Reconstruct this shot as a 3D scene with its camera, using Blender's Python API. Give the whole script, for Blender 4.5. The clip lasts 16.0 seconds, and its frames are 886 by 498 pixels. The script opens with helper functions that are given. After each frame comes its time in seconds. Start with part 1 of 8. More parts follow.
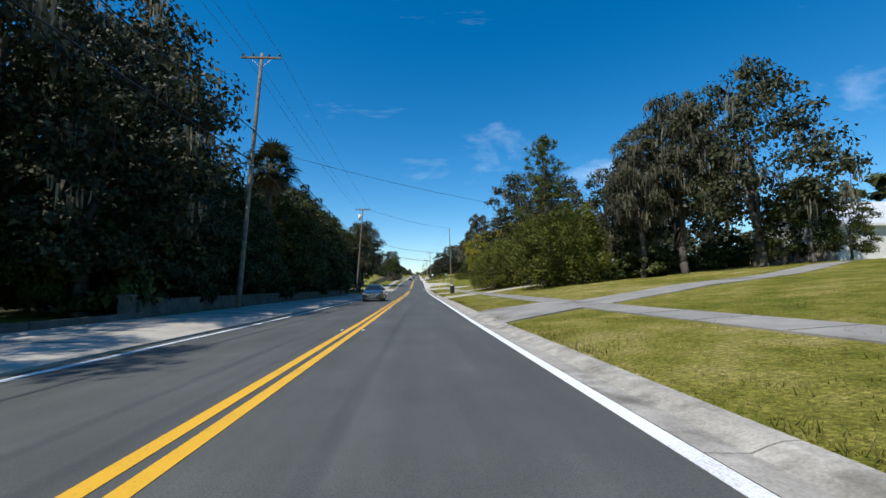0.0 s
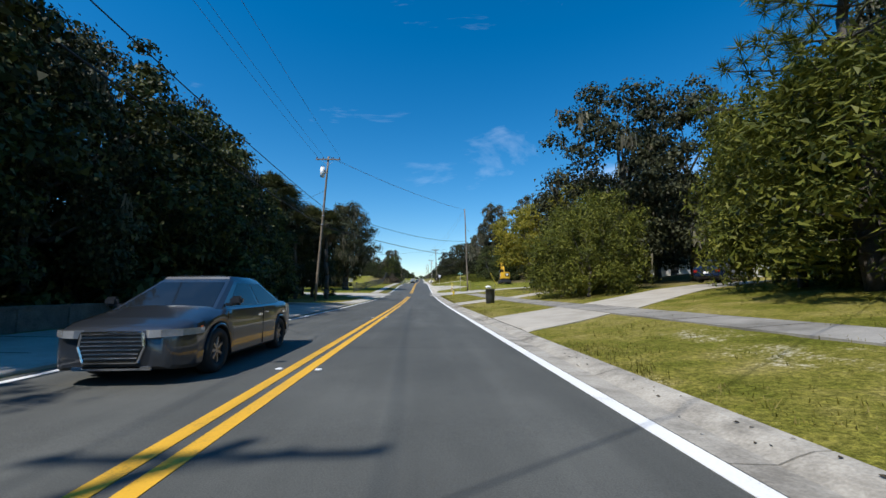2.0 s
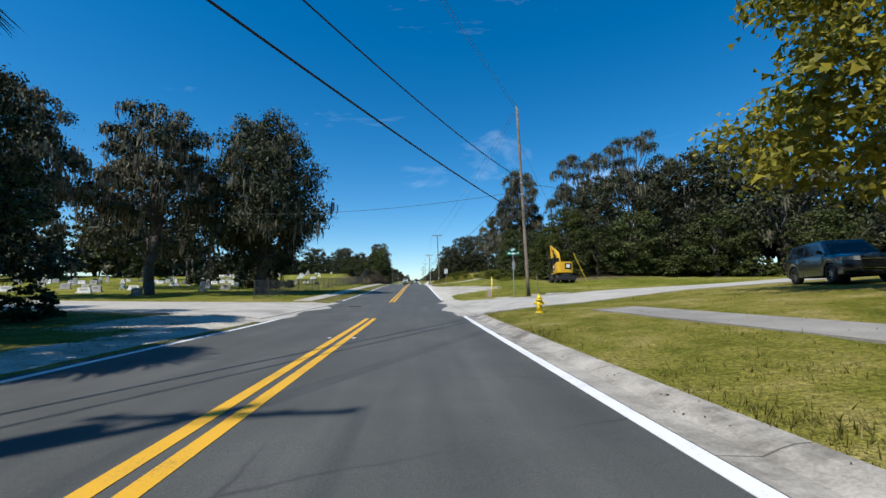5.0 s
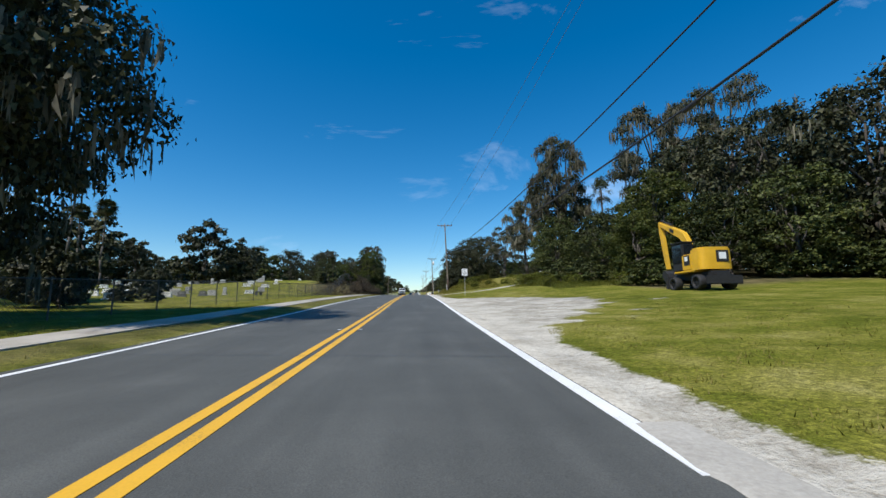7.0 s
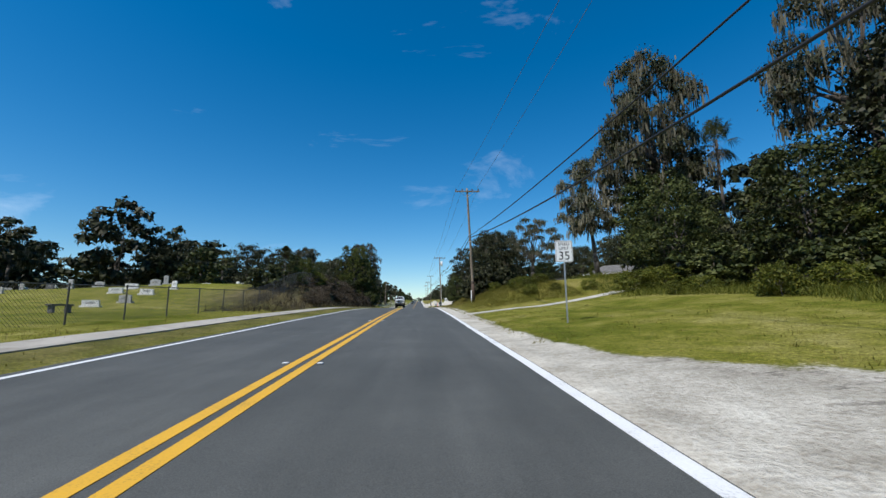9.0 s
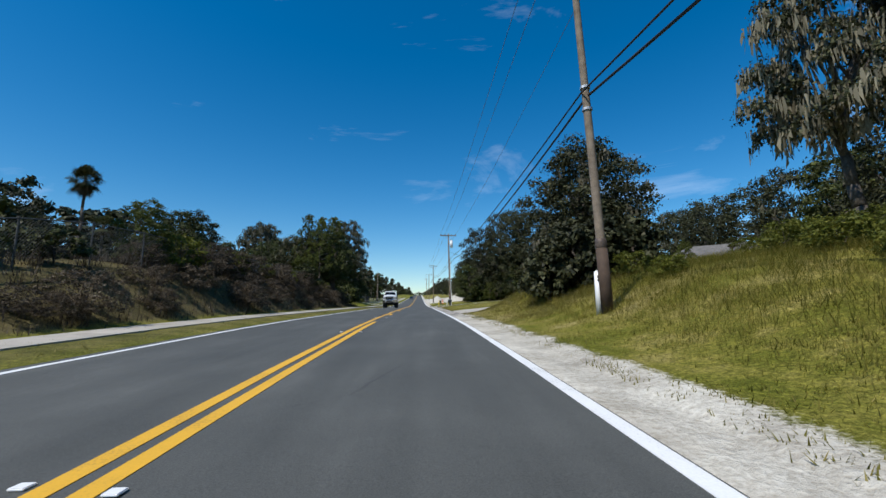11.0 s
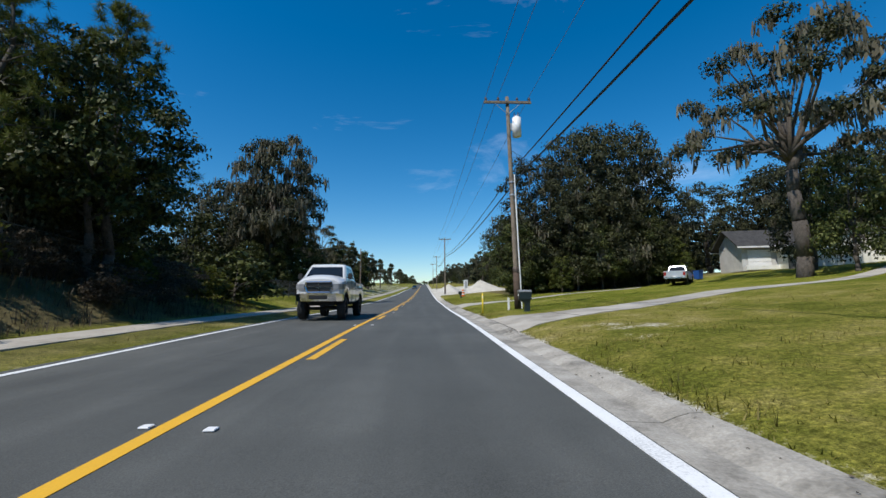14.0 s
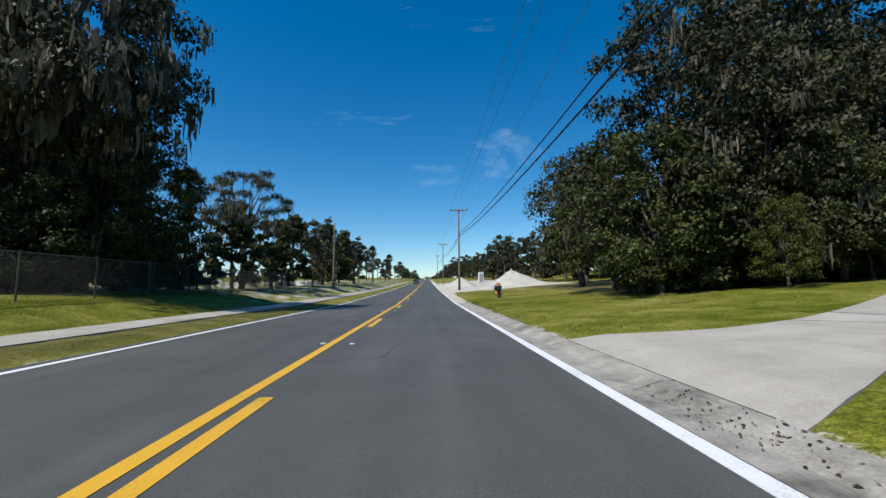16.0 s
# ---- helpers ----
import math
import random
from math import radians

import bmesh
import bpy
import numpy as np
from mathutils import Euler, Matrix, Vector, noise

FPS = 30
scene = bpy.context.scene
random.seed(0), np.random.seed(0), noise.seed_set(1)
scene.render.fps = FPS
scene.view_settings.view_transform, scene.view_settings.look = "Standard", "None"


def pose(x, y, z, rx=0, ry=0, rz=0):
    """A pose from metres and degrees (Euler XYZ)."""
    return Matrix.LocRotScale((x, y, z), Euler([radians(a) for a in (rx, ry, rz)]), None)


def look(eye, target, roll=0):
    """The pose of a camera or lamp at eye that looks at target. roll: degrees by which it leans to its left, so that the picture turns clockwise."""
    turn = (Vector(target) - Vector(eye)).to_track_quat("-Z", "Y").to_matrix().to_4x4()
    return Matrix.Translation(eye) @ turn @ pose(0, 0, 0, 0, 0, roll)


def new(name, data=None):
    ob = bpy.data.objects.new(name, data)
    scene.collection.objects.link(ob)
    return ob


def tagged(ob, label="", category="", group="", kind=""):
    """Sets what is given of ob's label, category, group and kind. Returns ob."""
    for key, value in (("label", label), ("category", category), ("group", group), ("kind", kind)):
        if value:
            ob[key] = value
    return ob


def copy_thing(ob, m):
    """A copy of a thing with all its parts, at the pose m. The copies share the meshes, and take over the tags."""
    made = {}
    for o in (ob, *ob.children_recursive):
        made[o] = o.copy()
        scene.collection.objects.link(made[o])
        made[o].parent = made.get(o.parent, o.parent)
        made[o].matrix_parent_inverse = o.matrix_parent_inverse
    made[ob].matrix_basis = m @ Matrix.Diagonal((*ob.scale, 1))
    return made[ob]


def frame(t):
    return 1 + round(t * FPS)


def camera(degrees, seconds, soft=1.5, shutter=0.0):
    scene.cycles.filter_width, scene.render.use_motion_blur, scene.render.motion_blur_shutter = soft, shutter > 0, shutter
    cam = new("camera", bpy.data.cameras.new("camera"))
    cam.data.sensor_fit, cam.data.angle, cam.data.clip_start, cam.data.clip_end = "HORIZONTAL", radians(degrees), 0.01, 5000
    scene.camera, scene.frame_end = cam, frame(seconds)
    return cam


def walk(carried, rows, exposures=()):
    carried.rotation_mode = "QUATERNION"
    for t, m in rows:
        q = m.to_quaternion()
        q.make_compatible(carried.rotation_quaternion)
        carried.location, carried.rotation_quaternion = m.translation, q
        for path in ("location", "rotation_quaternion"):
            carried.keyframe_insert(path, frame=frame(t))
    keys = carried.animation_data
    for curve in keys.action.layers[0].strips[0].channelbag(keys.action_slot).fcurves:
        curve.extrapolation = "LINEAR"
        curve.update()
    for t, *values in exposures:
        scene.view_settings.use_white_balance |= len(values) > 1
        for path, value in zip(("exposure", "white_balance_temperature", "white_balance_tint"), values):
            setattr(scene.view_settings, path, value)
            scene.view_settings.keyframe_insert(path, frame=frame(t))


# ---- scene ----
cam = camera(94.0, 16.0)
PATH = [
    (0.0, pose(-0.004, 0.00, 1.200, 95.61, 0.50, -3.43)),
    (0.5, pose(0.007, 7.55, 1.200, 95.89, 0.50, -3.58)),
    (1.0, pose(0.005, 15.10, 1.251, 96.11, 0.52, -3.59)),
    (1.5, pose(-0.010, 22.63, 1.288, 96.11, 0.48, -3.29)),
    (2.0, pose(-0.038, 30.15, 1.363, 96.18, 0.36, -2.99)),
    (2.5, pose(-0.110, 37.65, 1.391, 96.07, 0.25, -2.95)),
    (3.0, pose(-0.143, 45.15, 1.459, 96.20, 0.12, -3.28)),
    (3.5, pose(-0.142, 52.63, 1.505, 96.39, 0.07, -3.43)),
    (4.0, pose(-0.104, 60.10, 1.589, 96.50, 0.42, -3.54)),
    (4.5, pose(-0.079, 67.57, 1.658, 96.55, 0.52, -3.58)),
    (5.0, pose(-0.062, 75.04, 1.781, 96.67, 0.59, -3.62)),
    (5.5, pose(-0.041, 82.50, 1.902, 96.90, 0.63, -3.66)),
    (6.0, pose(-0.014, 89.95, 2.092, 97.24, 0.64, -3.71)),
    (6.5, pose(0.018, 97.38, 2.306, 97.66, 0.65, -3.76)),
    (7.0, pose(0.051, 104.80, 2.610, 98.19, 0.77, -3.63)),
    (7.5, pose(0.076, 112.19, 2.950, 98.61, 0.40, -3.17)),
    (8.0, pose(0.093, 119.55, 3.345, 98.89, 0.40, -3.15)),
    (8.5, pose(0.063, 126.88, 3.752, 99.08, 0.53, -3.19)),
    (9.0, pose(0.112, 134.21, 4.170, 99.28, 0.56, -3.22)),
    (9.5, pose(0.125, 141.51, 4.582, 99.02, 0.58, -3.20)),
    (10.0, pose(0.142, 148.80, 4.945, 98.71, 0.56, -3.21)),
    (10.5, pose(0.162, 156.07, 5.307, 98.53, 0.51, -3.21)),
    (11.0, pose(0.185, 163.34, 5.616, 98.51, 0.42, -3.22)),
    (11.5, pose(0.210, 170.59, 5.951, 98.46, 0.25, -3.28)),
    (12.0, pose(0.236, 177.84, 6.194, 97.99, 0.21, -3.20)),
    (12.5, pose(0.256, 185.05, 6.439, 97.53, 0.33, -3.18)),
    (13.0, pose(0.262, 192.17, 6.577, 97.14, 0.58, -3.17)),
    (13.5, pose(0.258, 199.15, 6.756, 97.23, 0.56, -3.01)),
    (14.0, pose(0.258, 206.02, 6.887, 97.04, 0.50, -2.52)),
    (14.5, pose(0.219, 212.79, 7.059, 96.77, 0.50, -2.42)),
    (15.0, pose(0.142, 219.49, 7.181, 96.58, 0.55, -2.43)),
    (15.5, pose(0.053, 226.16, 7.319, 96.54, 0.50, -2.18)),
    (16.0, pose(-0.048, 232.83, 7.343, 96.45, 0.42, -2.17)),
]
walk(cam, PATH, ((0.0, 0.08), (4.0, 0.05), (6.5, 0.03), (9.0, -0.10), (12.5, -0.14), (16.0, -0.10)))

# ---- light ----
SUN_DIR = Vector((-7.5, -6.9, 14.2)).normalized()      # towards the sun
sun_elev = math.asin(SUN_DIR.z)
sun_turn = math.atan2(SUN_DIR.x, SUN_DIR.y)

world = bpy.data.worlds.new("sky")
scene.world = world
world.use_nodes = True
wn, wl = world.node_tree.nodes, world.node_tree.links
wn.clear()
sky = wn.new("ShaderNodeTexSky")
sky.sky_type = "NISHITA"
sky.sun_disc = False
sky.sun_elevation = sun_elev
sky.sun_rotation = sun_turn
sky.air_density = 1.0
sky.dust_density = 0.2
sky.ozone_density = 3.0
tc = wn.new("ShaderNodeTexCoord")
cmap = wn.new("ShaderNodeMapping")
cmap.inputs["Scale"].default_value = (1.0, 2.4, 3.2)
cmap.inputs["Rotation"].default_value = (0.25, 0.35, 0.4)
cn = wn.new("ShaderNodeTexNoise")
cn.inputs["Scale"].default_value = 2.1
cn.inputs["Detail"].default_value = 7
cn.inputs["Roughness"].default_value = 0.62
cn.inputs["Distortion"].default_value = 0.5
cr = wn.new("ShaderNodeValToRGB")
cr.color_ramp.elements[0].position = 0.57
cr.color_ramp.elements[0].color = (0, 0, 0, 1)
cr.color_ramp.elements[1].position = 0.84
cr.color_ramp.elements[1].color = (0.3, 0.3, 0.3, 1)
hs = wn.new("ShaderNodeHueSaturation")
hs.inputs["Hue"].default_value = 0.497
hs.inputs["Saturation"].default_value = 1.44
mixc = wn.new("ShaderNodeMixRGB")
mixc.inputs["Color2"].default_value = (9.0, 10.0, 11.5, 1)
bg = wn.new("ShaderNodeBackground")
bg.inputs["Strength"].default_value = 0.142
wo = wn.new("ShaderNodeOutputWorld")
wl.new(tc.outputs["Generated"], cmap.inputs["Vector"])
wl.new(cmap.outputs["Vector"], cn.inputs["Vector"])
wl.new(cn.outputs["Fac"], cr.inputs["Fac"])
wl.new(sky.outputs["Color"], hs.inputs["Color"])
wl.new(hs.outputs["Color"], mixc.inputs["Color1"])
wl.new(cr.outputs["Color"], mixc.inputs["Fac"])
wl.new(mixc.outputs["Color"], bg.inputs["Color"])
wl.new(bg.outputs["Background"], wo.inputs["Surface"])

sun_data = bpy.data.lights.new("sun", "SUN")
sun_data.energy = 5.0
sun_data.angle = radians(0.55)
sun_data.color = (1.0, 0.96, 0.90)
sun = new("sun", sun_data)
sun.matrix_world = look(SUN_DIR * 200, (0, 0, 0))

# ---- materials ----
def nodes_of(name):
    m = bpy.data.materials.new(name)
    m.use_nodes = True
    n, l = m.node_tree.nodes, m.node_tree.links
    return m, n, l, n["Principled BSDF"], n["Material Output"]


def noise_tex(n, l, scale, detail=5, rough=0.6, vec=None, coord="Object"):
    t = n.new("ShaderNodeTexNoise")
    t.inputs["Scale"].default_value = scale
    t.inputs["Detail"].default_value = detail
    t.inputs["Roughness"].default_value = rough
    if vec is None:
        c = n.new("ShaderNodeTexCoord")
        vec = c.outputs[coord]
    l.new(vec, t.inputs["Vector"])
    return t


def ramp(n, l, fac, stops):
    r = n.new("ShaderNodeValToRGB")
    e = r.color_ramp.elements
    e[0].position, e[0].color = stops[0][0], (*stops[0][1], 1)
    e[1].position, e[1].color = stops[-1][0], (*stops[-1][1], 1)
    for p, c in stops[1:-1]:
        k = e.new(p)
        k.color = (*c, 1)
    l.new(fac, r.inputs["Fac"])
    return r


def mix(n, l, a, b, fac, mode="MIX"):
    m = n.new("ShaderNodeMixRGB")
    m.blend_type = mode
    for sock, v in ((m.inputs["Color1"], a), (m.inputs["Color2"], b), (m.inputs["Fac"], fac)):
        if hasattr(v, "is_output"):
            l.new(v, sock)
        elif isinstance(v, (int, float)):
            sock.default_value = v
        else:
            sock.default_value = (*v, 1)
    return m


def bump(n, l, height, bsdf, strength=0.3, dist=0.02):
    b = n.new("ShaderNodeBump")
    b.inputs["Strength"].default_value = strength
    b.inputs["Distance"].default_value = dist
    l.new(height, b.inputs["Height"])
    l.new(b.outputs["Normal"], bsdf.inputs["Normal"])
    return b


def surface(name, dark, light, scale=3.0, fine=40.0, rough=0.7, metal=0.0, relief=0.2, spread=0.35, coat=0.0, stain=None):
    """A two-scale surface: blotches between dark and light, a finer grain, relief."""
    m, n, l, b, o = nodes_of(name)
    big = noise_tex(n, l, scale, 4)
    small = noise_tex(n, l, fine, 3)
    both = mix(n, l, big.outputs["Fac"], small.outputs["Fac"], 0.4)
    r = ramp(n, l, both.outputs["Color"], [(0.5 - spread / 2, dark), (0.5 + spread / 2, light)])
    col = r.outputs["Color"]
    if stain:
        s = noise_tex(n, l, scale * 0.37, 6, 0.7)
        sr = ramp(n, l, s.outputs["Fac"], [(0.52, (0, 0, 0)), (0.68, (1, 1, 1))])
        col = mix(n, l, col, stain, sr.outputs["Color"]).outputs["Color"]
    l.new(col, b.inputs["Base Color"])
    b.inputs["Roughness"].default_value = rough
    b.inputs["Metallic"].default_value = metal
    b.inputs["Coat Weight"].default_value = coat
    b.inputs["Coat Roughness"].default_value = 0.05
    if relief:
        bump(n, l, small.outputs["Fac"], b, relief)
    return m


def leaf_mat(name, stops, glow=0.3, rough=0.55):
    """Leaves: colour differs leaf by leaf and tree by tree; light shines through a little."""
    m, n, l, b, o = nodes_of(name)
    g = n.new("ShaderNodeNewGeometry")
    big = noise_tex(n, l, 0.6, 3)
    f = mix(n, l, g.outputs["Random Per Island"], big.outputs["Fac"], 0.45)
    r = ramp(n, l, f.outputs["Color"], stops)
    oi = n.new("ShaderNodeObjectInfo")
    hsv = n.new("ShaderNodeHueSaturation")
    mr = n.new("ShaderNodeMapRange")
    mr.inputs["To Min"].default_value, mr.inputs["To Max"].default_value = 0.62, 1.05
    l.new(oi.outputs["Random"], mr.inputs["Value"])
    l.new(mr.outputs["Result"], hsv.inputs["Value"])
    l.new(r.outputs["Color"], hsv.inputs["Color"])
    l.new(hsv.outputs["Color"], b.inputs["Base Color"])
    b.inputs["Roughness"].default_value = rough
    b.inputs["Specular IOR Level"].default_value = 0.18
    t = n.new("ShaderNodeBsdfTranslucent")
    l.new(hsv.outputs["Color"], t.inputs["Color"])
    ms = n.new("ShaderNodeMixShader")
    ms.inputs["Fac"].default_value = glow
    l.new(b.outputs["BSDF"], ms.inputs[1])
    l.new(t.outputs["BSDF"], ms.inputs[2])
    l.new(ms.outputs["Shader"], o.inputs["Surface"])
    return m


M = {}
M["leaf_oak"] = leaf_mat("leaf_oak", [(0.2, (0.013, 0.016, 0.007)), (0.5, (0.041, 0.046, 0.018)), (0.82, (0.105, 0.105, 0.047))], 0.08)
M["leaf_green"] = leaf_mat("leaf_green", [(0.2, (0.015, 0.022, 0.006)), (0.5, (0.046, 0.059, 0.014)), (0.82, (0.118, 0.128, 0.033))], 0.11)
M["leaf_yellow"] = leaf_mat("leaf_yellow", [(0.2, (0.125, 0.125, 0.016)), (0.5, (0.245, 0.225, 0.027)), (0.85, (0.500, 0.410, 0.055))], 0.36)
M["leaf_vine"] = leaf_mat("leaf_vine", [(0.2, (0.038, 0.055, 0.010)), (0.5, (0.085, 0.106, 0.019)), (0.85, (0.170, 0.170, 0.038))], 0.3)
M["leaf_cedar"] = leaf_mat("leaf_cedar", [(0.2, (0.035, 0.046, 0.008)), (0.5, (0.105, 0.120, 0.016)), (0.82, (0.24, 0.235, 0.038))], 0.25)
M["leaf_pine"] = leaf_mat("leaf_pine", [(0.2, (0.035, 0.050, 0.010)), (0.5, (0.100, 0.120, 0.020)), (0.82, (0.21, 0.215, 0.045))], 0.2)
M["leaf_palm"] = leaf_mat("leaf_palm", [(0.2, (0.028, 0.037, 0.013)), (0.5, (0.064, 0.074, 0.027)), (0.85, (0.136, 0.132, 0.060))], 0.2, 0.4)
M["dead_frond"] = leaf_mat("dead_frond", [(0.2, (0.10, 0.075, 0.045)), (0.8, (0.26, 0.21, 0.14))], 0.2)
M["moss"] = leaf_mat("spanish_moss", [(0.2, (0.12, 0.11, 0.075)), (0.5, (0.22, 0.20, 0.14)), (0.85, (0.34, 0.31, 0.22))], 0.3, 0.9)
M["brush"] = leaf_mat("leaf_brush", [(0.2, (0.042, 0.031, 0.019)), (0.5, (0.095, 0.073, 0.047)), (0.85, (0.200, 0.160, 0.108))], 0.25)
M["grass"] = leaf_mat("grass_blades", [(0.15, (0.085, 0.088, 0.010)), (0.5, (0.19, 0.17, 0.026)), (0.8, (0.36, 0.295, 0.10))], 0.4)
M["weeds"] = leaf_mat("weeds", [(0.15, (0.10, 0.105, 0.014)), (0.5, (0.21, 0.195, 0.030)), (0.8, (0.38, 0.32, 0.085))], 0.65)
M["dry_weeds"] = leaf_mat("dry_weeds", [(0.15, (0.095, 0.092, 0.020)), (0.5, (0.205, 0.175, 0.050)), (0.8, (0.40, 0.33, 0.15))], 0.65)
M["green_weeds"] = leaf_mat("green_weeds", [(0.15, (0.055, 0.070, 0.010)), (0.5, (0.125, 0.140, 0.020)), (0.85, (0.25, 0.24, 0.045))], 0.4)
M["bark"] = surface("bark", (0.035, 0.029, 0.023), (0.115, 0.097, 0.08), 6, 34, 0.95, relief=0.8)
M["palm_bark"] = surface("palm_bark", (0.045, 0.037, 0.029), (0.135, 0.115, 0.093), 8, 30, 0.95, relief=0.8)
M["concrete"] = surface("concrete", (0.30, 0.272, 0.225), (0.47, 0.432, 0.368), 0.9, 30, 0.9, relief=0.25, stain=(0.235, 0.21, 0.17))
# worn, dirty concrete; its dark tone also holds shade on footpath and left driveway
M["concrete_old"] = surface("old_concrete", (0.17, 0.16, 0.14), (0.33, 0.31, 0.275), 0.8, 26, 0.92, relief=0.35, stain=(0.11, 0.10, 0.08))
M["gutter"] = surface("gutter_concrete", (0.19, 0.172, 0.142), (0.47, 0.437, 0.375), 1.9, 34, 0.92, relief=0.4, stain=(0.11, 0.10, 0.08))
M["sandy_street"] = surface("sand_strewn_concrete", (0.30, 0.28, 0.24), (0.50, 0.47, 0.41), 0.7, 22, 0.95, relief=0.4, stain=(0.23, 0.21, 0.175))
M["joint"] = surface("joint_dirt", (0.035, 0.030, 0.024), (0.10, 0.088, 0.07), 3, 30, 0.95, relief=0.3)
M["wall_stone"] = surface("weathered_wall", (0.07, 0.066, 0.056), (0.20, 0.19, 0.165), 2.2, 24, 0.95, relief=0.5, stain=(0.07, 0.07, 0.055))
M["sand"] = surface("white_sand", (0.36, 0.335, 0.285), (0.58, 0.55, 0.48), 1.2, 20, 0.95, relief=0.5)
M["wood_pole"] = surface("weathered_pole_wood", (0.10, 0.076, 0.054), (0.29, 0.235, 0.175), 3, 40, 0.9, relief=0.5)
M["wood_brown"] = surface("creosoted_wood", (0.034, 0.022, 0.015), (0.100, 0.064, 0.042), 3, 40, 0.85, relief=0.4)
M["wood_grey"] = surface("grey_fence_wood", (0.13, 0.115, 0.095), (0.31, 0.28, 0.235), 4, 40, 0.9, relief=0.4)
M["galv"] = surface("galvanised_steel", (0.36, 0.37, 0.37), (0.56, 0.57, 0.57), 5, 60, 0.45, 0.7, relief=0.05)
M["rusty"] = surface("rusty_steel", (0.05, 0.036, 0.028), (0.16, 0.125, 0.10), 6, 50, 0.6, 0.5, relief=0.15)
M["fence_wire"] = surface("fence_wire", (0.06, 0.06, 0.056), (0.14, 0.14, 0.13), 5, 60, 0.6, 0.5, relief=0)
M["cable"] = surface("black_cable", (0.010, 0.010, 0.011), (0.022, 0.022, 0.024), 5, 60, 0.6, relief=0)
M["wire_thin"] = surface("aluminium_wire", (0.10, 0.10, 0.11), (0.17, 0.17, 0.18), 5, 60, 0.5, relief=0)
M["white_metal"] = surface("white_enamel", (0.66, 0.66, 0.65), (0.82, 0.82, 0.80), 3, 30, 0.45, relief=0.05)
M["white_paint"] = surface("white_wall_paint", (0.66, 0.655, 0.63), (0.82, 0.815, 0.79), 1.4, 30, 0.7, relief=0.1)
M["cream_wall"] = surface("cream_stucco", (0.62, 0.59, 0.50), (0.78, 0.75, 0.66), 1.4, 40, 0.85, relief=0.25)
M["grey_wall"] = surface("grey_house_siding", (0.42, 0.41, 0.39), (0.58, 0.57, 0.545), 1.4, 40, 0.8, relief=0.2)
M["vinyl"] = surface("white_vinyl", (0.74, 0.74, 0.73), (0.84, 0.84, 0.83), 2, 40, 0.4, relief=0.03)
M["metal_roof"] = surface("ribbed_metal_roof", (0.60, 0.62, 0.63), (0.78, 0.80, 0.81), 1.6, 30, 0.4, 0.25, relief=0.05)
M["shingle"] = surface("grey_shingle", (0.075, 0.072, 0.068), (0.19, 0.18, 0.17), 2, 22, 0.95, relief=0.6)
M["shingle_dark"] = surface("charcoal_shingle", (0.022, 0.022, 0.023), (0.065, 0.063, 0.062), 2, 22, 0.95, relief=0.6)
M["brick"] = surface("red_brick", (0.22, 0.065, 0.040), (0.38, 0.125, 0.080), 3, 26, 0.9, relief=0.4)
M["yellow"] = surface("yellow_machine_paint", (0.60, 0.325, 0.012), (0.76, 0.43, 0.022), 1.5, 25, 0.45, relief=0.04, stain=(0.50, 0.30, 0.03))
M["yellow_post"] = surface("yellow_plastic", (0.72, 0.52, 0.02), (0.86, 0.64, 0.04), 3, 30, 0.5, relief=0.03)
M["black"] = surface("black_rubber", (0.008, 0.008, 0.008), (0.025, 0.025, 0.025), 5, 50, 0.75, relief=0.1)
M["dark_steel"] = surface("dark_steel", (0.020, 0.020, 0.021), (0.055, 0.053, 0.050), 4, 40, 0.55, 0.4, relief=0.1)
M["bin_plastic"] = surface("dark_bin_plastic", (0.012, 0.014, 0.014), (0.032, 0.035, 0.034), 4, 30, 0.5, relief=0.1)
M["mailbox"] = surface("green_black_plastic", (0.008, 0.018, 0.021), (0.020, 0.034, 0.036), 4, 30, 0.45, relief=0.05)
M["red"] = surface("red_paint", (0.42, 0.022, 0.016), (0.58, 0.035, 0.024), 2, 40, 0.3, relief=0.0, coat=0.7)
M["car_grey"] = surface("slate_grey_car_paint", (0.040, 0.046, 0.056), (0.058, 0.065, 0.078), 1, 200, 0.3, 0.6, relief=0.0, coat=1.0)
M["car_white"] = surface("white_car_paint", (0.54, 0.55, 0.55), (0.63, 0.64, 0.64), 1, 40, 0.3, relief=0.0, coat=1.0)
M["car_silver"] = surface("silver_car_paint", (0.50, 0.51, 0.52), (0.60, 0.61, 0.62), 1, 100, 0.3, 0.5, relief=0.0, coat=1.0)
M["car_black"] = surface("black_car_paint", (0.008, 0.009, 0.011), (0.016, 0.018, 0.022), 1, 60, 0.25, relief=0.0, coat=1.0)
M["car_blue"] = surface("dark_blue_car_paint", (0.010, 0.022, 0.06), (0.016, 0.034, 0.085), 1, 60, 0.25, 0.3, relief=0.0, coat=1.0)
M["chrome"] = surface("chrome", (0.62, 0.62, 0.63), (0.72, 0.72, 0.73), 3, 30, 0.12, 1.0, relief=0)
M["alloy"] = surface("alloy", (0.36, 0.36, 0.37), (0.5, 0.5, 0.51), 3, 30, 0.3, 0.9, relief=0)
M["glass_dark"] = surface("tinted_glass", (0.008, 0.010, 0.012), (0.014, 0.017, 0.020), 1, 9, 0.05, relief=0)
M["lamp_clear"] = surface("headlight_lens", (0.20, 0.21, 0.22), (0.30, 0.31, 0.32), 5, 30, 0.06, relief=0, coat=1.0)
M["lamp_red"] = surface("tail_lens", (0.28, 0.012, 0.010), (0.4, 0.02, 0.016), 6, 40, 0.2, relief=0, coat=1.0)
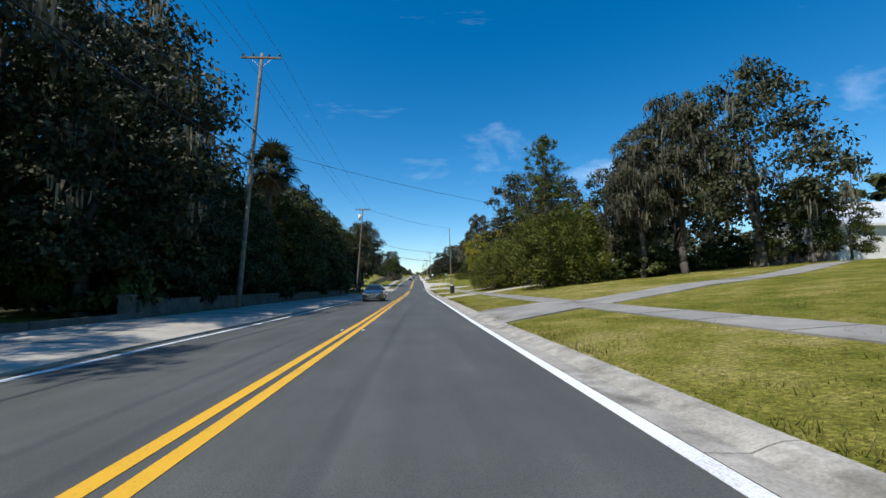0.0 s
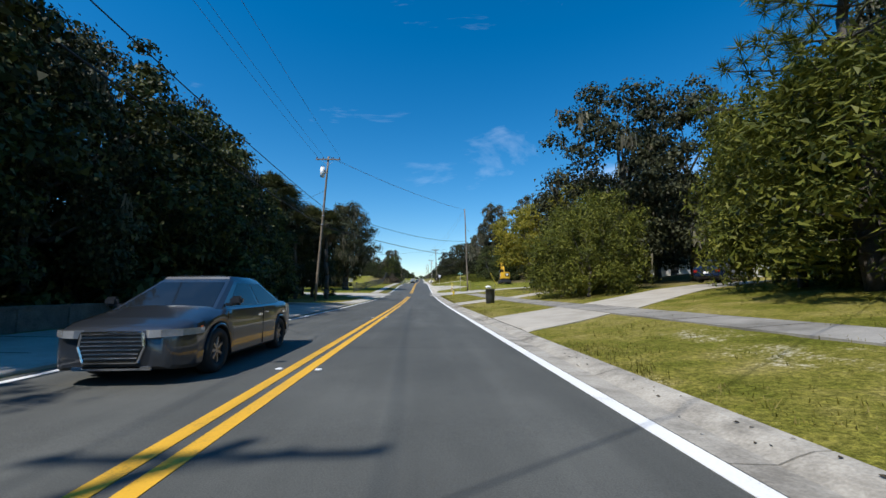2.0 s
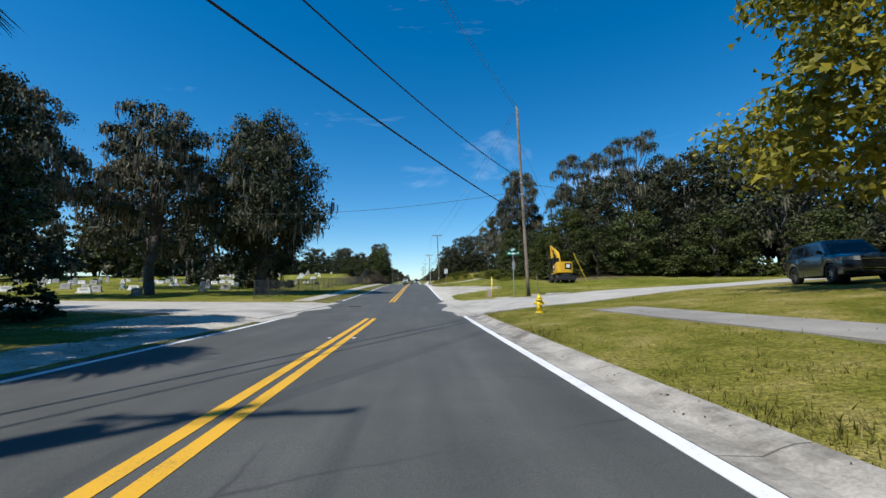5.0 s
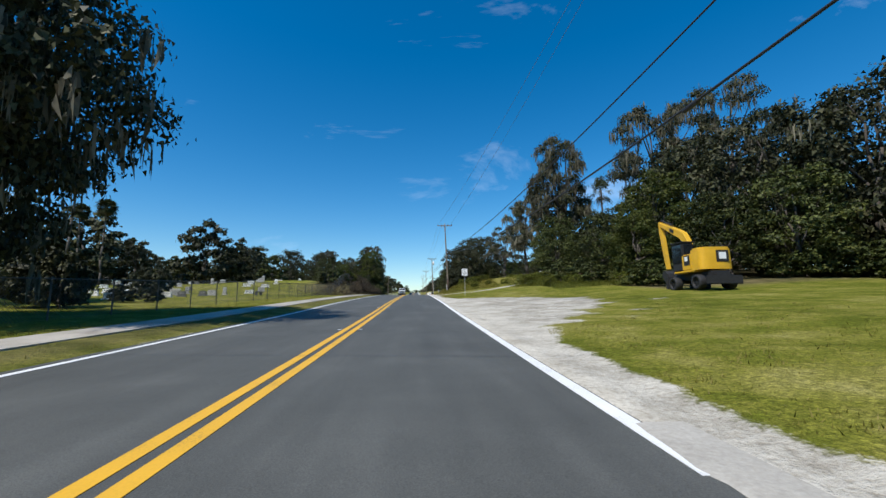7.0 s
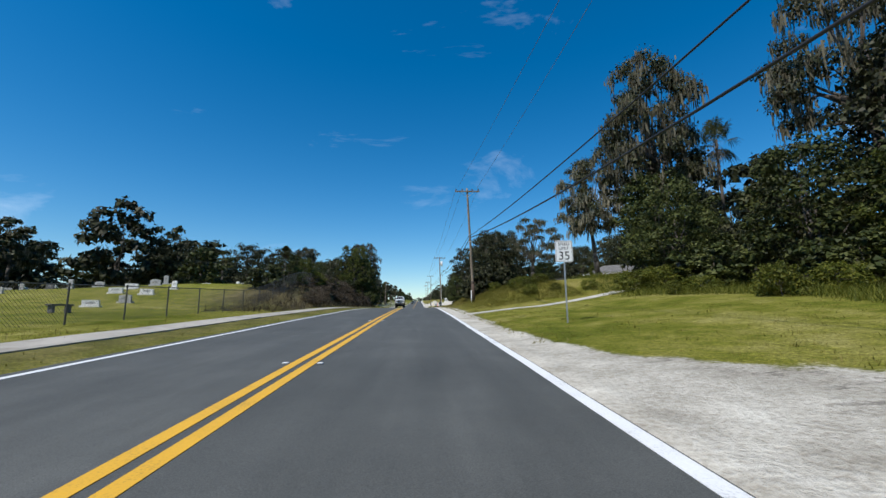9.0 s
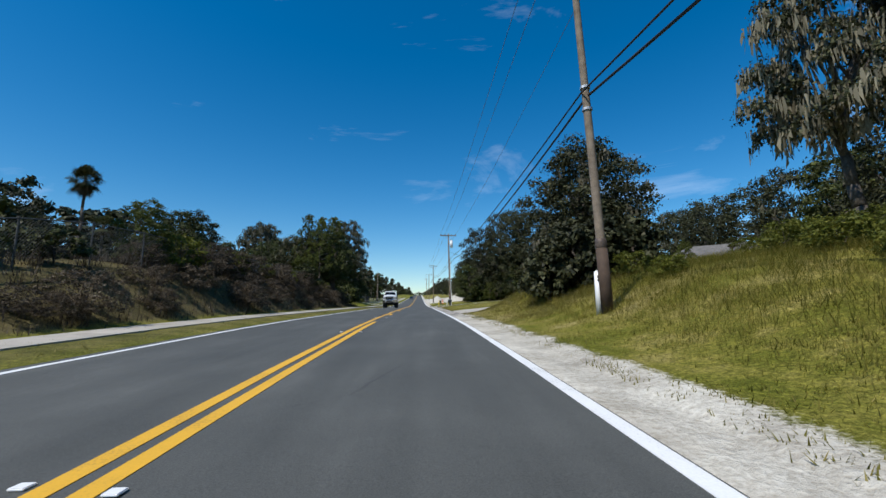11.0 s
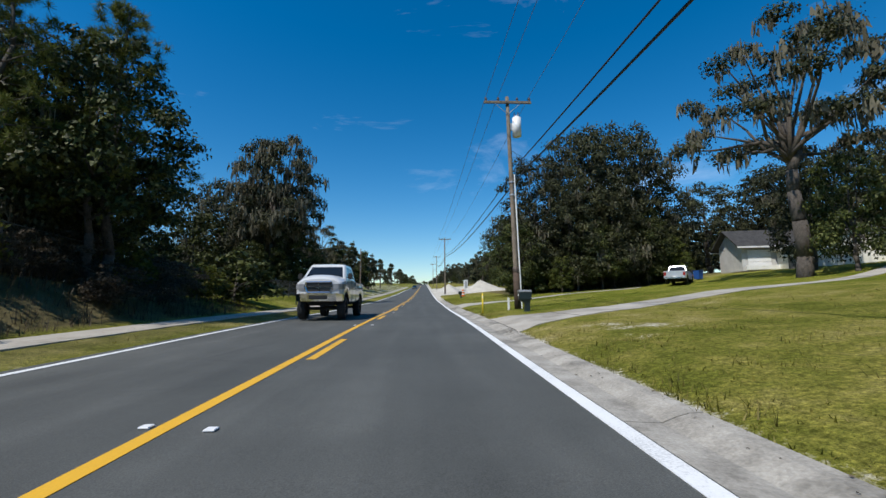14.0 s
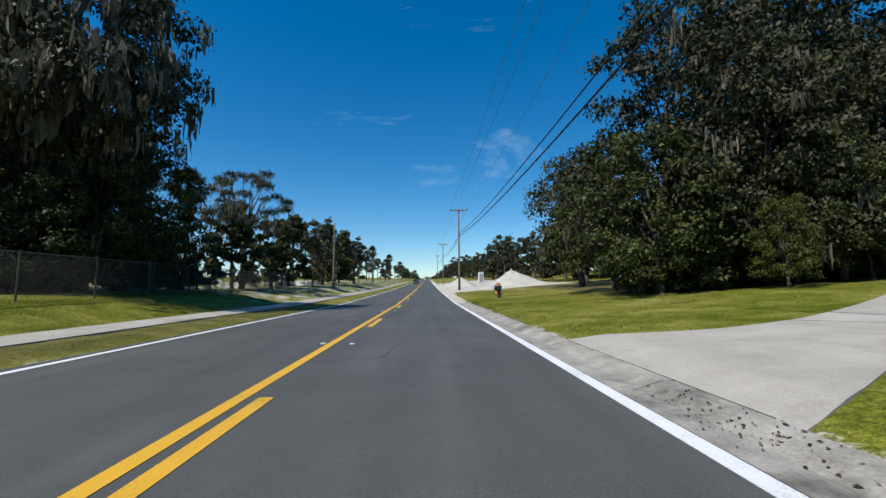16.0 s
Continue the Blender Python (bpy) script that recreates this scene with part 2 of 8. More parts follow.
M["sign_white"] = surface("white_sign_sheet", (0.76, 0.76, 0.75), (0.84, 0.84, 0.83), 3, 30, 0.4, relief=0.02)
M["sign_green"] = surface("green_sign_sheet", (0.008, 0.16, 0.10), (0.015, 0.22, 0.14), 3, 30, 0.4, relief=0.02)
M["sign_back"] = surface("bare_sign_back", (0.26, 0.26, 0.25), (0.36, 0.36, 0.35), 3, 30, 0.5, 0.5, relief=0.05)
M["sign_black"] = surface("black_sign_print", (0.010, 0.010, 0.010), (0.02, 0.02, 0.02), 3, 30, 0.5, relief=0)
M["orange"] = surface("orange_plastic", (0.72, 0.14, 0.02), (0.85, 0.19, 0.03), 3, 30, 0.5, relief=0)
M["granite"] = surface("grey_granite", (0.27, 0.262, 0.245), (0.50, 0.485, 0.455), 4, 50, 0.7, relief=0.2, stain=(0.27, 0.26, 0.235))
M["marble"] = surface("white_marble", (0.62, 0.61, 0.58), (0.80, 0.79, 0.76), 3, 40, 0.6, relief=0.1, stain=(0.42, 0.41, 0.37))
M["granite_dark"] = surface("dark_granite", (0.07, 0.07, 0.07), (0.16, 0.155, 0.15), 4, 60, 0.45, relief=0.1)
M["blue_bin"] = surface("blue_plastic", (0.012, 0.06, 0.22), (0.02, 0.085, 0.3), 3, 30, 0.5, relief=0)
M["insulator"] = surface("brown_glaze", (0.07, 0.045, 0.035), (0.13, 0.09, 0.07), 3, 30, 0.3, relief=0)


def asphalt_mat():
    m, n, l, b, o = nodes_of("asphalt")
    c = n.new("ShaderNodeTexCoord")
    mp = n.new("ShaderNodeMapping")
    mp.inputs["Scale"].default_value = (1.0, 0.07, 1.0)
    l.new(c.outputs["Object"], mp.inputs["Vector"])
    lanes = noise_tex(n, l, 1.5, 4, 0.55, mp.outputs["Vector"])
    blotch = noise_tex(n, l, 0.45, 6, 0.65, c.outputs["Object"])
    grain = noise_tex(n, l, 85.0, 3, 0.7, c.outputs["Object"])
    k = mix(n, l, lanes.outputs["Fac"], blotch.outputs["Fac"], 0.5)
    r = ramp(n, l, k.outputs["Color"], [(0.32, (0.056, 0.058, 0.053)), (0.52, (0.079, 0.081, 0.074)), (0.7, (0.112, 0.114, 0.104))])
    gr = ramp(n, l, grain.outputs["Fac"], [(0.3, (0.62, 0.62, 0.62)), (0.7, (1.35, 1.35, 1.35))])
    col = mix(n, l, r.outputs["Color"], gr.outputs["Color"], 1.0, "MULTIPLY")
    # thin wandering cracks sealed with tar
    v = n.new("ShaderNodeTexVoronoi")
    v.feature = "DISTANCE_TO_EDGE"
    v.inputs["Scale"].default_value = 0.22
    warp = noise_tex(n, l, 0.9, 4, 0.6, c.outputs["Object"])
    wv = mix(n, l, c.outputs["Object"], warp.outputs["Color"], 0.25, "ADD")
    l.new(wv.outputs["Color"], v.inputs["Vector"])
    vr = ramp(n, l, v.outputs["Distance"], [(0.0, (1, 1, 1)), (0.006, (0, 0, 0))])
    keep = noise_tex(n, l, 0.16, 2, 0.5, c.outputs["Object"])
    kr = ramp(n, l, keep.outputs["Fac"], [(0.55, (0, 0, 0)), (0.62, (0.7, 0.7, 0.7))])
    f = mix(n, l, vr.outputs["Color"], kr.outputs["Color"], 1.0, "MULTIPLY")
    fin = mix(n, l, col.outputs["Color"], (0.022, 0.022, 0.023), f.outputs["Color"])
    l.new(fin.outputs["Color"], b.inputs["Base Color"])
    b.inputs["Roughness"].default_value = 0.82
    b.inputs["Specular IOR Level"].default_value = 0.4
    bump(n, l, grain.outputs["Fac"], b, 0.35, 0.01)
    return m


def paint_mat(name, colour, worn):
    m, n, l, b, o = nodes_of(name)
    big = noise_tex(n, l, 1.3, 5)
    small = noise_tex(n, l, 45, 3)
    k = mix(n, l, big.outputs["Fac"], small.outputs["Fac"], 0.5)
    r = ramp(n, l, k.outputs["Color"], [(0.3, worn), (0.46, colour), (0.7, tuple(min(1, c * 1.12) for c in colour))])
    l.new(r.outputs["Color"], b.inputs["Base Color"])
    b.inputs["Roughness"].default_value = 0.65
    bump(n, l, small.outputs["Fac"], b, 0.2, 0.005)
    return m


def ground_mat():
    """Turf with dry and green patches; bare sand where the 'sand' attribute is high."""
    m, n, l, b, o = nodes_of("turf_and_sand")
    c = n.new("ShaderNodeTexCoord")
    P = c.outputs["Object"]
    big = noise_tex(n, l, 0.13, 5, 0.6, P)
    mid = noise_tex(n, l, 0.9, 5, 0.65, P)
    fine = noise_tex(n, l, 14, 4, 0.7, P)
    k = mix(n, l, big.outputs["Fac"], mid.outputs["Fac"], 0.5)
    g = ramp(n, l, k.outputs["Color"], [(0.33, (0.072, 0.084, 0.014)), (0.43, (0.124, 0.130, 0.023)), (0.50, (0.185, 0.172, 0.040)), (0.57, (0.255, 0.220, 0.078)), (0.66, (0.34, 0.285, 0.145))])
    gf = ramp(n, l, fine.outputs["Fac"], [(0.3, (0.42, 0.44, 0.36)), (0.5, (0.95, 0.95, 0.92)), (0.72, (1.75, 1.68, 1.5))])
    blade = noise_tex(n, l, 46, 3, 0.7, P)
    bf = ramp(n, l, blade.outputs["Fac"], [(0.32, (0.55, 0.56, 0.5)), (0.68, (1.45, 1.42, 1.35))])
    turf = mix(n, l, mix(n, l, g.outputs["Color"], gf.outputs["Color"], 1.0, "MULTIPLY").outputs["Color"], bf.outputs["Color"], 1.0, "MULTIPLY")
    s = ramp(n, l, mid.outputs["Fac"], [(0.3, (0.33, 0.305, 0.255)), (0.5, (0.50, 0.47, 0.41)), (0.7, (0.64, 0.61, 0.54))])
    sf = ramp(n, l, fine.outputs["Fac"], [(0.28, (0.66, 0.63, 0.58)), (0.6, (1.1, 1.1, 1.08))])
    sandp = mix(n, l, s.outputs["Color"], sf.outputs["Color"], 1.0, "MULTIPLY")
    mp = n.new("ShaderNodeMapping")          # tyre scuffs and dark debris drawn out across the lot
    mp.inputs["Scale"].default_value = (0.30, 1.9, 1.0)
    mp.inputs["Rotation"].default_value = (0, 0, 0.12)
    l.new(P, mp.inputs["Vector"])
    deb = noise_tex(n, l, 1.0, 8, 0.72, mp.outputs["Vector"])
    dr = ramp(n, l, deb.outputs["Fac"], [(0.57, (0, 0, 0)), (0.64, (0.75, 0.75, 0.75))])
    a3 = n.new("ShaderNodeAttribute")        # trampled lot: damp blotches, twigs and leaf crumbs
    a3.attribute_name = "litter_lot"
    faint = mix(n, l, dr.outputs["Color"], (0.3, 0.3, 0.3), 1.0, "MULTIPLY")
    drl = mix(n, l, faint.outputs["Color"], dr.outputs["Color"], a3.outputs["Fac"])
    sandd = mix(n, l, sandp.outputs["Color"], (0.12, 0.11, 0.095), drl.outputs["Color"])
    mp2 = n.new("ShaderNodeMapping")
    mp2.inputs["Scale"].default_value = (0.8, 1.6, 1.0)
    l.new(P, mp2.inputs["Vector"])
    crumbs = noise_tex(n, l, 2.6, 9, 0.78, mp2.outputs["Vector"])
    cr_ = ramp(n, l, crumbs.outputs["Fac"], [(0.54, (0, 0, 0)), (0.61, (0.8, 0.8, 0.8))])
    damp = noise_tex(n, l, 0.35, 4, 0.6, P)
    dm = ramp(n, l, damp.outputs["Fac"], [(0.42, (1, 1, 1)), (0.60, (0.74, 0.73, 0.71))])
    wet = mix(n, l, sandd.outputs["Color"], dm.outputs["Color"], a3.outputs["Fac"], "MULTIPLY")
    cw = mix(n, l, cr_.outputs["Color"], a3.outputs["Fac"], 1.0, "MULTIPLY")
    sandc = mix(n, l, wet.outputs["Color"], (0.10, 0.088, 0.072), cw.outputs["Color"])
    a = n.new("ShaderNodeAttribute")
    a.attribute_name = "sand"
    edge = mix(n, l, mid.outputs["Fac"], fine.outputs["Fac"], 0.4)
    add = n.new("ShaderNodeMath")
    add.operation = "ADD"
    l.new(a.outputs["Fac"], add.inputs[0])
    l.new(edge.outputs["Color"], add.inputs[1])
    t = ramp(n, l, add.outputs["Value"], [(0.88, (0, 0, 0)), (1.02, (1, 1, 1))])
    a2 = n.new("ShaderNodeAttribute")
    a2.attribute_name = "litter"
    lit = ramp(n, l, mid.outputs["Fac"], [(0.3, (0.055, 0.042, 0.026)), (0.7, (0.16, 0.125, 0.075))])
    a4 = n.new("ShaderNodeAttribute")        # watered lawns are greener
    a4.attribute_name = "lush"
    green = mix(n, l, turf.outputs["Color"], (0.80, 1.0, 0.45), 1.0, "MULTIPLY")
    lawn = mix(n, l, turf.outputs["Color"], green.outputs["Color"], a4.outputs["Fac"])
    withl = mix(n, l, lawn.outputs["Color"], lit.outputs["Color"], a2.outputs["Fac"])
    fin = mix(n, l, withl.outputs["Color"], sandc.outputs["Color"], t.outputs["Color"])
    l.new(fin.outputs["Color"], b.inputs["Base Color"])
    b.inputs["Roughness"].default_value = 0.95
    b.inputs["Specular IOR Level"].default_value = 0.05
    hb = mix(n, l, fine.outputs["Fac"], mid.outputs["Fac"], 0.4)
    bump(n, l, hb.outputs["Color"], b, 0.8, 0.12)
    return m


M["asphalt"] = asphalt_mat()
M["line_white"] = paint_mat("white_road_paint", (0.72, 0.72, 0.70), (0.40, 0.40, 0.39))
M["line_yellow"] = paint_mat("yellow_road_paint", (0.66, 0.36, 0.022), (0.34, 0.20, 0.04))
M["ground"] = ground_mat()

# ---- helpers for building ----
def smooth(a, b, v):
    t = np.clip((v - a) / (b - a), 0, 1)
    return t * t * (3 - 2 * t)


ROAD_Y = [-400, 0, 15, 30, 45, 60, 75, 90, 97, 105, 112, 119.5, 127, 134, 141.5, 149, 156, 163, 170.5, 178, 185, 192, 199, 206, 213, 219.5, 226, 233, 262, 300, 400, 500, 620, 900, 2500]
ROAD_Z = [-2, 0, 0.05, 0.18, 0.28, 0.39, 0.58, 0.90, 1.12, 1.41, 1.75, 2.14, 2.55, 2.97, 3.38, 3.75, 4.11, 4.43, 4.77, 5.05, 5.25, 5.40, 5.56, 5.70, 5.85, 6.00, 6.11, 6.18, 6.8, 8.2, 12.6, 17.4, 22.5, 30, 45]


def road_z(y):
    return np.interp(y, ROAD_Y, ROAD_Z)


def ground_z(x, y):
    """Height of the turf: the verge rises to the right of the road and, in places, to the left."""
    x, y = np.asarray(x, float), np.asarray(y, float)
    z = road_z(y)
    s = np.maximum(x - 2.75, 0)
    rise = np.interp(s, [0, 0.12, 0.5, 3.3, 5, 11, 20, 32, 60, 400], [0, 0.05, 0.09, 0.38, 0.48, 1.2, 1.85, 3.1, 4.0, 9.0])
    k = np.interp(y, [-50, 80, 100, 112, 135, 150, 165, 200, 212, 222, 245, 400], [1, 1, 0.75, 0.45, 0.42, 0.8, 0.95, 1, 1, 0.86, 0.72, 0.8])
    bank = (1.5 + 0.1 * smooth(182, 187, y)) * smooth(1.0 - 0.4 * smooth(180, 186, y), 6.5 - 0.9 * smooth(180, 186, y), s) * smooth(160, 172, y) * (1 - smooth(187, 192, y)) * (1 - smooth(14, 30, s))
    lip = 0.10 * smooth(0.12, 0.9, s) * smooth(196, 214, y) * (1 - smooth(300, 330, y))
    rise2 = 1.1 * smooth(22, 40, s) * smooth(203, 214, y)
    right = rise * k + bank + lip + rise2
    u = np.maximum(-6.4 - x, 0)
    lrise = np.interp(u, [0, 0.5, 4, 14, 40, 400], [0, 0.08, 0.16, 0.35, 1.0, 6.0])
    lbank = 2.5 * smooth(3.0, 6.5, u) * smooth(164, 182, y) * (1 - smooth(206, 236, y)) * (1 - 0.5 * smooth(14, 40, u))
    lb2 = 0.75 * smooth(3.0, 7.0, u) * smooth(205, 236, y)
    left = lrise + lbank + lb2
    return z + right + left


def gz(x, y):
    return float(ground_z(x, y))


def obj_from(name, verts, faces, mat, parent=None, label="", smooth_shade=False):
    me = bpy.data.meshes.new(name)
    me.from_pydata([tuple(v) for v in verts], [], [tuple(f) for f in faces])
    if mat:
        me.materials.append(mat)
    if smooth_shade:
        me.polygons.foreach_set("use_smooth", [True] * len(me.polygons))
    me.update()
    ob = new(name, me)
    if parent:
        ob.parent = parent
    if label:
        ob["label"] = label
    return ob


def part(name, bm, mat, parent=None, label="", shade=False):
    me = bpy.data.meshes.new(name)
    bmesh.ops.recalc_face_normals(bm, faces=bm.faces)
    bm.to_mesh(me)
    bm.free()
    if mat:
        me.materials.append(mat)
    if shade:
        me.polygons.foreach_set("use_smooth", [True] * len(me.polygons))
    ob = new(name, me)
    if parent:
        ob.parent = parent
    if label:
        ob["label"] = label
    return ob


def empty(name, x, y, z, turn=0.0):
    e = new(name)
    e.matrix_basis = pose(x, y, z, 0, 0, turn)
    return e


def box(bm, cx, cy, cz, sx, sy, sz, bevel=0.0, rot=None):
    m = Matrix.Translation((cx, cy, cz))
    if rot is not None:
        m = m @ rot
    r = bmesh.ops.create_cube(bm, size=1, matrix=m @ Matrix.Diagonal((sx, sy, sz, 1)))
    if bevel:
        vs = set(r["verts"])
        es = [e for e in bm.edges if e.verts[0] in vs and e.verts[1] in vs]
        bmesh.ops.bevel(bm, geom=es, offset=bevel, segments=2, affect="EDGES", clamp_overlap=True)
    return bm


def tube(bm, a, b, r0, r1=None, n=10):
    a, b = Vector(a), Vector(b)
    r1 = r0 if r1 is None else r1
    d = b - a
    q = d.to_track_quat("Z", "Y").to_matrix().to_4x4()
    m = Matrix.Translation((a + b) / 2) @ q
    bmesh.ops.create_cone(bm, cap_ends=True, segments=n, radius1=r0, radius2=r1, depth=d.length, matrix=m)
    return bm


def column(bm, pts, radii, n=14):
    """One unbroken round post through upright points."""
    rows = [[bm.verts.new((p[0] + r * math.cos(6.2832 * k / n), p[1] + r * math.sin(6.2832 * k / n), p[2])) for k in range(n)] for p, r in zip(pts, radii)]
    for a, b in zip(rows[:-1], rows[1:]):
        for i in range(n):
            bm.faces.new((a[i], a[(i + 1) % n], b[(i + 1) % n], b[i]))
    bm.faces.new(rows[0][::-1])
    bm.faces.new(rows[-1])
    return bm


def B():
    return bmesh.new()


def loft(bm, rings):
    rows = [[bm.verts.new(p) for p in r] for r in rings]
    n = len(rows[0])
    for a, b in zip(rows[:-1], rows[1:]):
        for i in range(n):
            bm.faces.new((a[i], a[(i + 1) % n], b[(i + 1) % n], b[i]))
    bm.faces.new(rows[0][::-1])
    bm.faces.new(rows[-1])
    return bm


def strip(name, x0, x1, y0, y1, dz, mat, step=2.5, follow=road_z, thick=0.12, seg=1, edge=0.0, seed=3):
    """A slab laid along the road between x0 and x1, with closed sides; its edges may wander by 'edge'."""
    rng = np.random.default_rng(seed)
    n = max(2, int(round((y1 - y0) / step)) + 1)
    ys = np.linspace(y0, y1, n)
    w0 = rng.normal(0, edge, n) if edge else np.zeros(n)
    w1 = rng.normal(0, edge, n) if edge else np.zeros(n)
    verts, faces = [], []
    cols = seg + 1
    for i, y in enumerate(ys):
        for j in range(cols):
            x = (x0 + w0[i]) + (x1 + w1[i] - x0 - w0[i]) * j / seg
            verts.append((x, y, float(follow(y)) + dz))
    top = len(verts)
    verts += [(v[0], v[1], v[2] - thick) for v in verts]
    for i in range(n - 1):
        for j in range(seg):
            a = i * cols + j
            faces.append((a, a + 1, a + cols + 1, a + cols))
        a = i * cols
        faces.append((a, a + cols, a + cols + top, a + top))
        a = i * cols + seg
        faces.append((a + cols, a, a + top, a + cols + top))
    faces.append(tuple(range(seg, -1, -1)) + tuple(range(top, top + cols)))
    last = (n - 1) * cols
    faces.append(tuple(range(last, last + cols)) + tuple(range(last + top + seg, last + top - 1, -1)))
    return verts, faces


def sheet(name, pts_l, pts_r, dz, mat, thick=0.1, follow=ground_z):
    """A slab between two edges (equal numbers of x, y points), lying on the turf."""
    verts, faces = [], []
    n = len(pts_l)
    cols = 5
    for (ax, ay), (bx, by) in zip(pts_l, pts_r):
        for j in range(cols):
            f = j / (cols - 1)
            x, y = ax + (bx - ax) * f, ay + (by - ay) * f
            verts.append((x, y, float(follow(x, y)) + dz))
    top = len(verts)
    verts += [(v[0], v[1], v[2] - thick) for v in verts]
    for i in range(n - 1):
        for j in range(cols - 1):
            a = i * cols + j
            faces.append((a, a + 1, a + cols + 1, a + cols))
        a = i * cols
        faces.append((a, a + cols, a + cols + top, a + top))
        a = i * cols + cols - 1
        faces.append((a + cols, a, a + top, a + cols + top))
    faces.append(tuple(range(cols - 1, -1, -1)) + tuple(range(top, top + cols)))
    last = (n - 1) * cols
    faces.append(tuple(range(last, last + cols)) + tuple(range(last + top + cols - 1, last + top - 1, -1)))
    return obj_from(name, verts, faces, mat)


# ---- ground ----
def build_ground():
    xs = np.concatenate([[-1800, -900, -500, -300, -200, -150, -110, -80, -60, -45], np.arange(-36, -10, 2.0), np.arange(-10, -6.4, 0.6), [-6.4, -6.28, -5.9, -5.8, -3, 0, 1.2, 1.95, 2.08, 2.45, 2.76, 2.83],
                         np.arange(2.9, 13, 0.45), np.arange(13.5, 36, 1.5), [38, 42, 48, 56, 66, 80, 110, 150, 200, 300, 500, 900, 1800]])
    ys = np.concatenate([[-400, -150, -60, -25, -10], np.arange(-4, 262, 0.8), np.arange(263, 340, 3.0), [350, 370, 400, 440, 500, 560, 620, 700, 800, 900, 1200, 2500]])
    X, Y = np.meshgrid(xs, ys)
    Z = ground_z(X, Y)
    rng = np.random.default_rng(5)
    rough = np.clip(rng.normal(0, 0.010, X.shape), -0.02, 0.02) * smooth(3.0, 4.5, np.abs(X + 1.9) - 1.0)
    Z = Z + rough
    Z = np.where((X > -5.85 - 0.4 * (Y > 104)) & (X < 2.0), Z - 0.22, Z)
    kerbed = (Y < 93.5) | ((Y > 187.6) & (Y < 262.5))
    Z = np.where((X >= 2.0) & (X < 2.8) & kerbed, Z - 0.09, Z)
    nx, ny = len(xs), len(ys)
    verts = np.stack([X.ravel(), Y.ravel(), Z.ravel()], 1)
    a = (np.arange(ny - 1)[:, None] * nx + np.arange(nx - 1)[None, :]).ravel()
    faces = np.stack([a, a + 1, a + nx + 1, a + nx], 1)
    me = bpy.data.meshes.new("ground")
    me.from_pydata(verts.tolist(), [], faces.tolist())
    me.materials.append(M["ground"])
    me.polygons.foreach_set("use_smooth", [True] * len(me.polygons))
    # bare sand: shoulders, the side street's mouth, the dirt tracks
    x, y = verts[:, 0], verts[:, 1]
    sand = np.zeros(len(x))

    def put(v, w):
        np.maximum(sand, v * w, out=sand)
    wide = np.interp(y, [90, 102, 104, 106, 108, 115, 117, 120, 121, 125, 130, 132, 136, 138.5, 140, 142, 144, 148, 165, 190, 204, 212, 232, 245, 262, 300], [0.0, 3.2, 2.2, 0.9, 0.6, 0.8, 1.6, 3.4, 3.9, 6.6, 8.4, 8.2, 6.0, 5.0, 2.4, 1.2, 0.9, 0.6, 0.9, 0.8, 0.5, 0.45, 0.45, 0.5, 0.5, 0.6])
    lot = smooth(112, 119, y) * (1 - smooth(138, 142, y))
    wide = wide + lot * (0.55 * np.sin(y * 1.9 + x * 0.8) + 0.4 * np.sin(y * 4.3 - x * 1.7) + 0.3)
    put(1 - smooth(wide - 0.4 - 1.1 * lot, wide + 0.9 + 1.5 * lot, x - 2.25), 0.72 * (x > 1.5) * (y > 100))
    for cx, cy, rx_, ry_ in ((11.4, 123.6, 1.3, 0.5), (9.0, 120.9, 1.1, 0.5), (13.0, 126.4, 1.0, 0.45), (7.4, 118.6, 0.8, 0.4)):
        put(np.exp(-((x - cx) / rx_) ** 2 - ((y - cy) / ry_) ** 2), 0.60)
    put((1 - smooth(0.2, 0.9, np.abs(x - 3.0))) * (y < 95), 0.28)
    put(smooth(4.6, 6, x) * (1 - smooth(10, 14, x)) * smooth(198.5, 201, y) * (1 - smooth(207, 211, y)), 0.33)
    put(smooth(3.4, 4.2, x) * (1 - smooth(5.5, 8, x)) * smooth(212.5, 214, y) * (1 - smooth(216.5, 217.5, y)), 0.36)
    put(smooth(3.6, 4.6, x) * (1 - smooth(6, 8, x)) * smooth(24, 28, y) * (1 - smooth(38, 42, y)), 0.345)
    put(np.exp(-((x - 9.3) / 1.3) ** 2 - ((y - 105.6) / 1.2) ** 2), 0.62)
    put(np.exp(-((x - 6.3) / 1.6) ** 2 - ((y - 106.2) / 1.3) ** 2), 0.62)
    put(smooth(278, 284, y) * (1 - smooth(360, 380, y)) * (x > 2.5) * (1 - smooth(16, 22, x)), 0.66)
    put((x < -6) * (1 - smooth(7.3, 8.2, -x)) * smooth(66, 68, y) * (1 - smooth(92, 98, y)), 0.62)
    put((x < -6) * (1 - smooth(10.5, 12.0, -x)) * smooth(83, 90, y) * (1 - smooth(92, 98, y)), 0.62)
    put((x < -6) * (1 - smooth(6.7, 7.1, -x)) * (y > 104), 0.30)
    put((x < -9) * smooth(250, 262, y) * (1 - smooth(34, 50, -x)) * (1 - smooth(420, 480, y)), 0.40)
    put((x < -9.2) * (x > -14) * smooth(164, 176, y) * (1 - smooth(214, 228, y)), 0.24)
    at = me.attributes.new("sand", "FLOAT", "POINT")
    at.data.foreach_set("value", sand.astype(np.float32))
    lot_w = smooth(3.2, 5.0, x) * smooth(116, 120, y) * (1 - smooth(141, 145, y)) * 0.95
    at = me.attributes.new("litter_lot", "FLOAT", "POINT")
    at.data.foreach_set("value", lot_w.astype(np.float32))
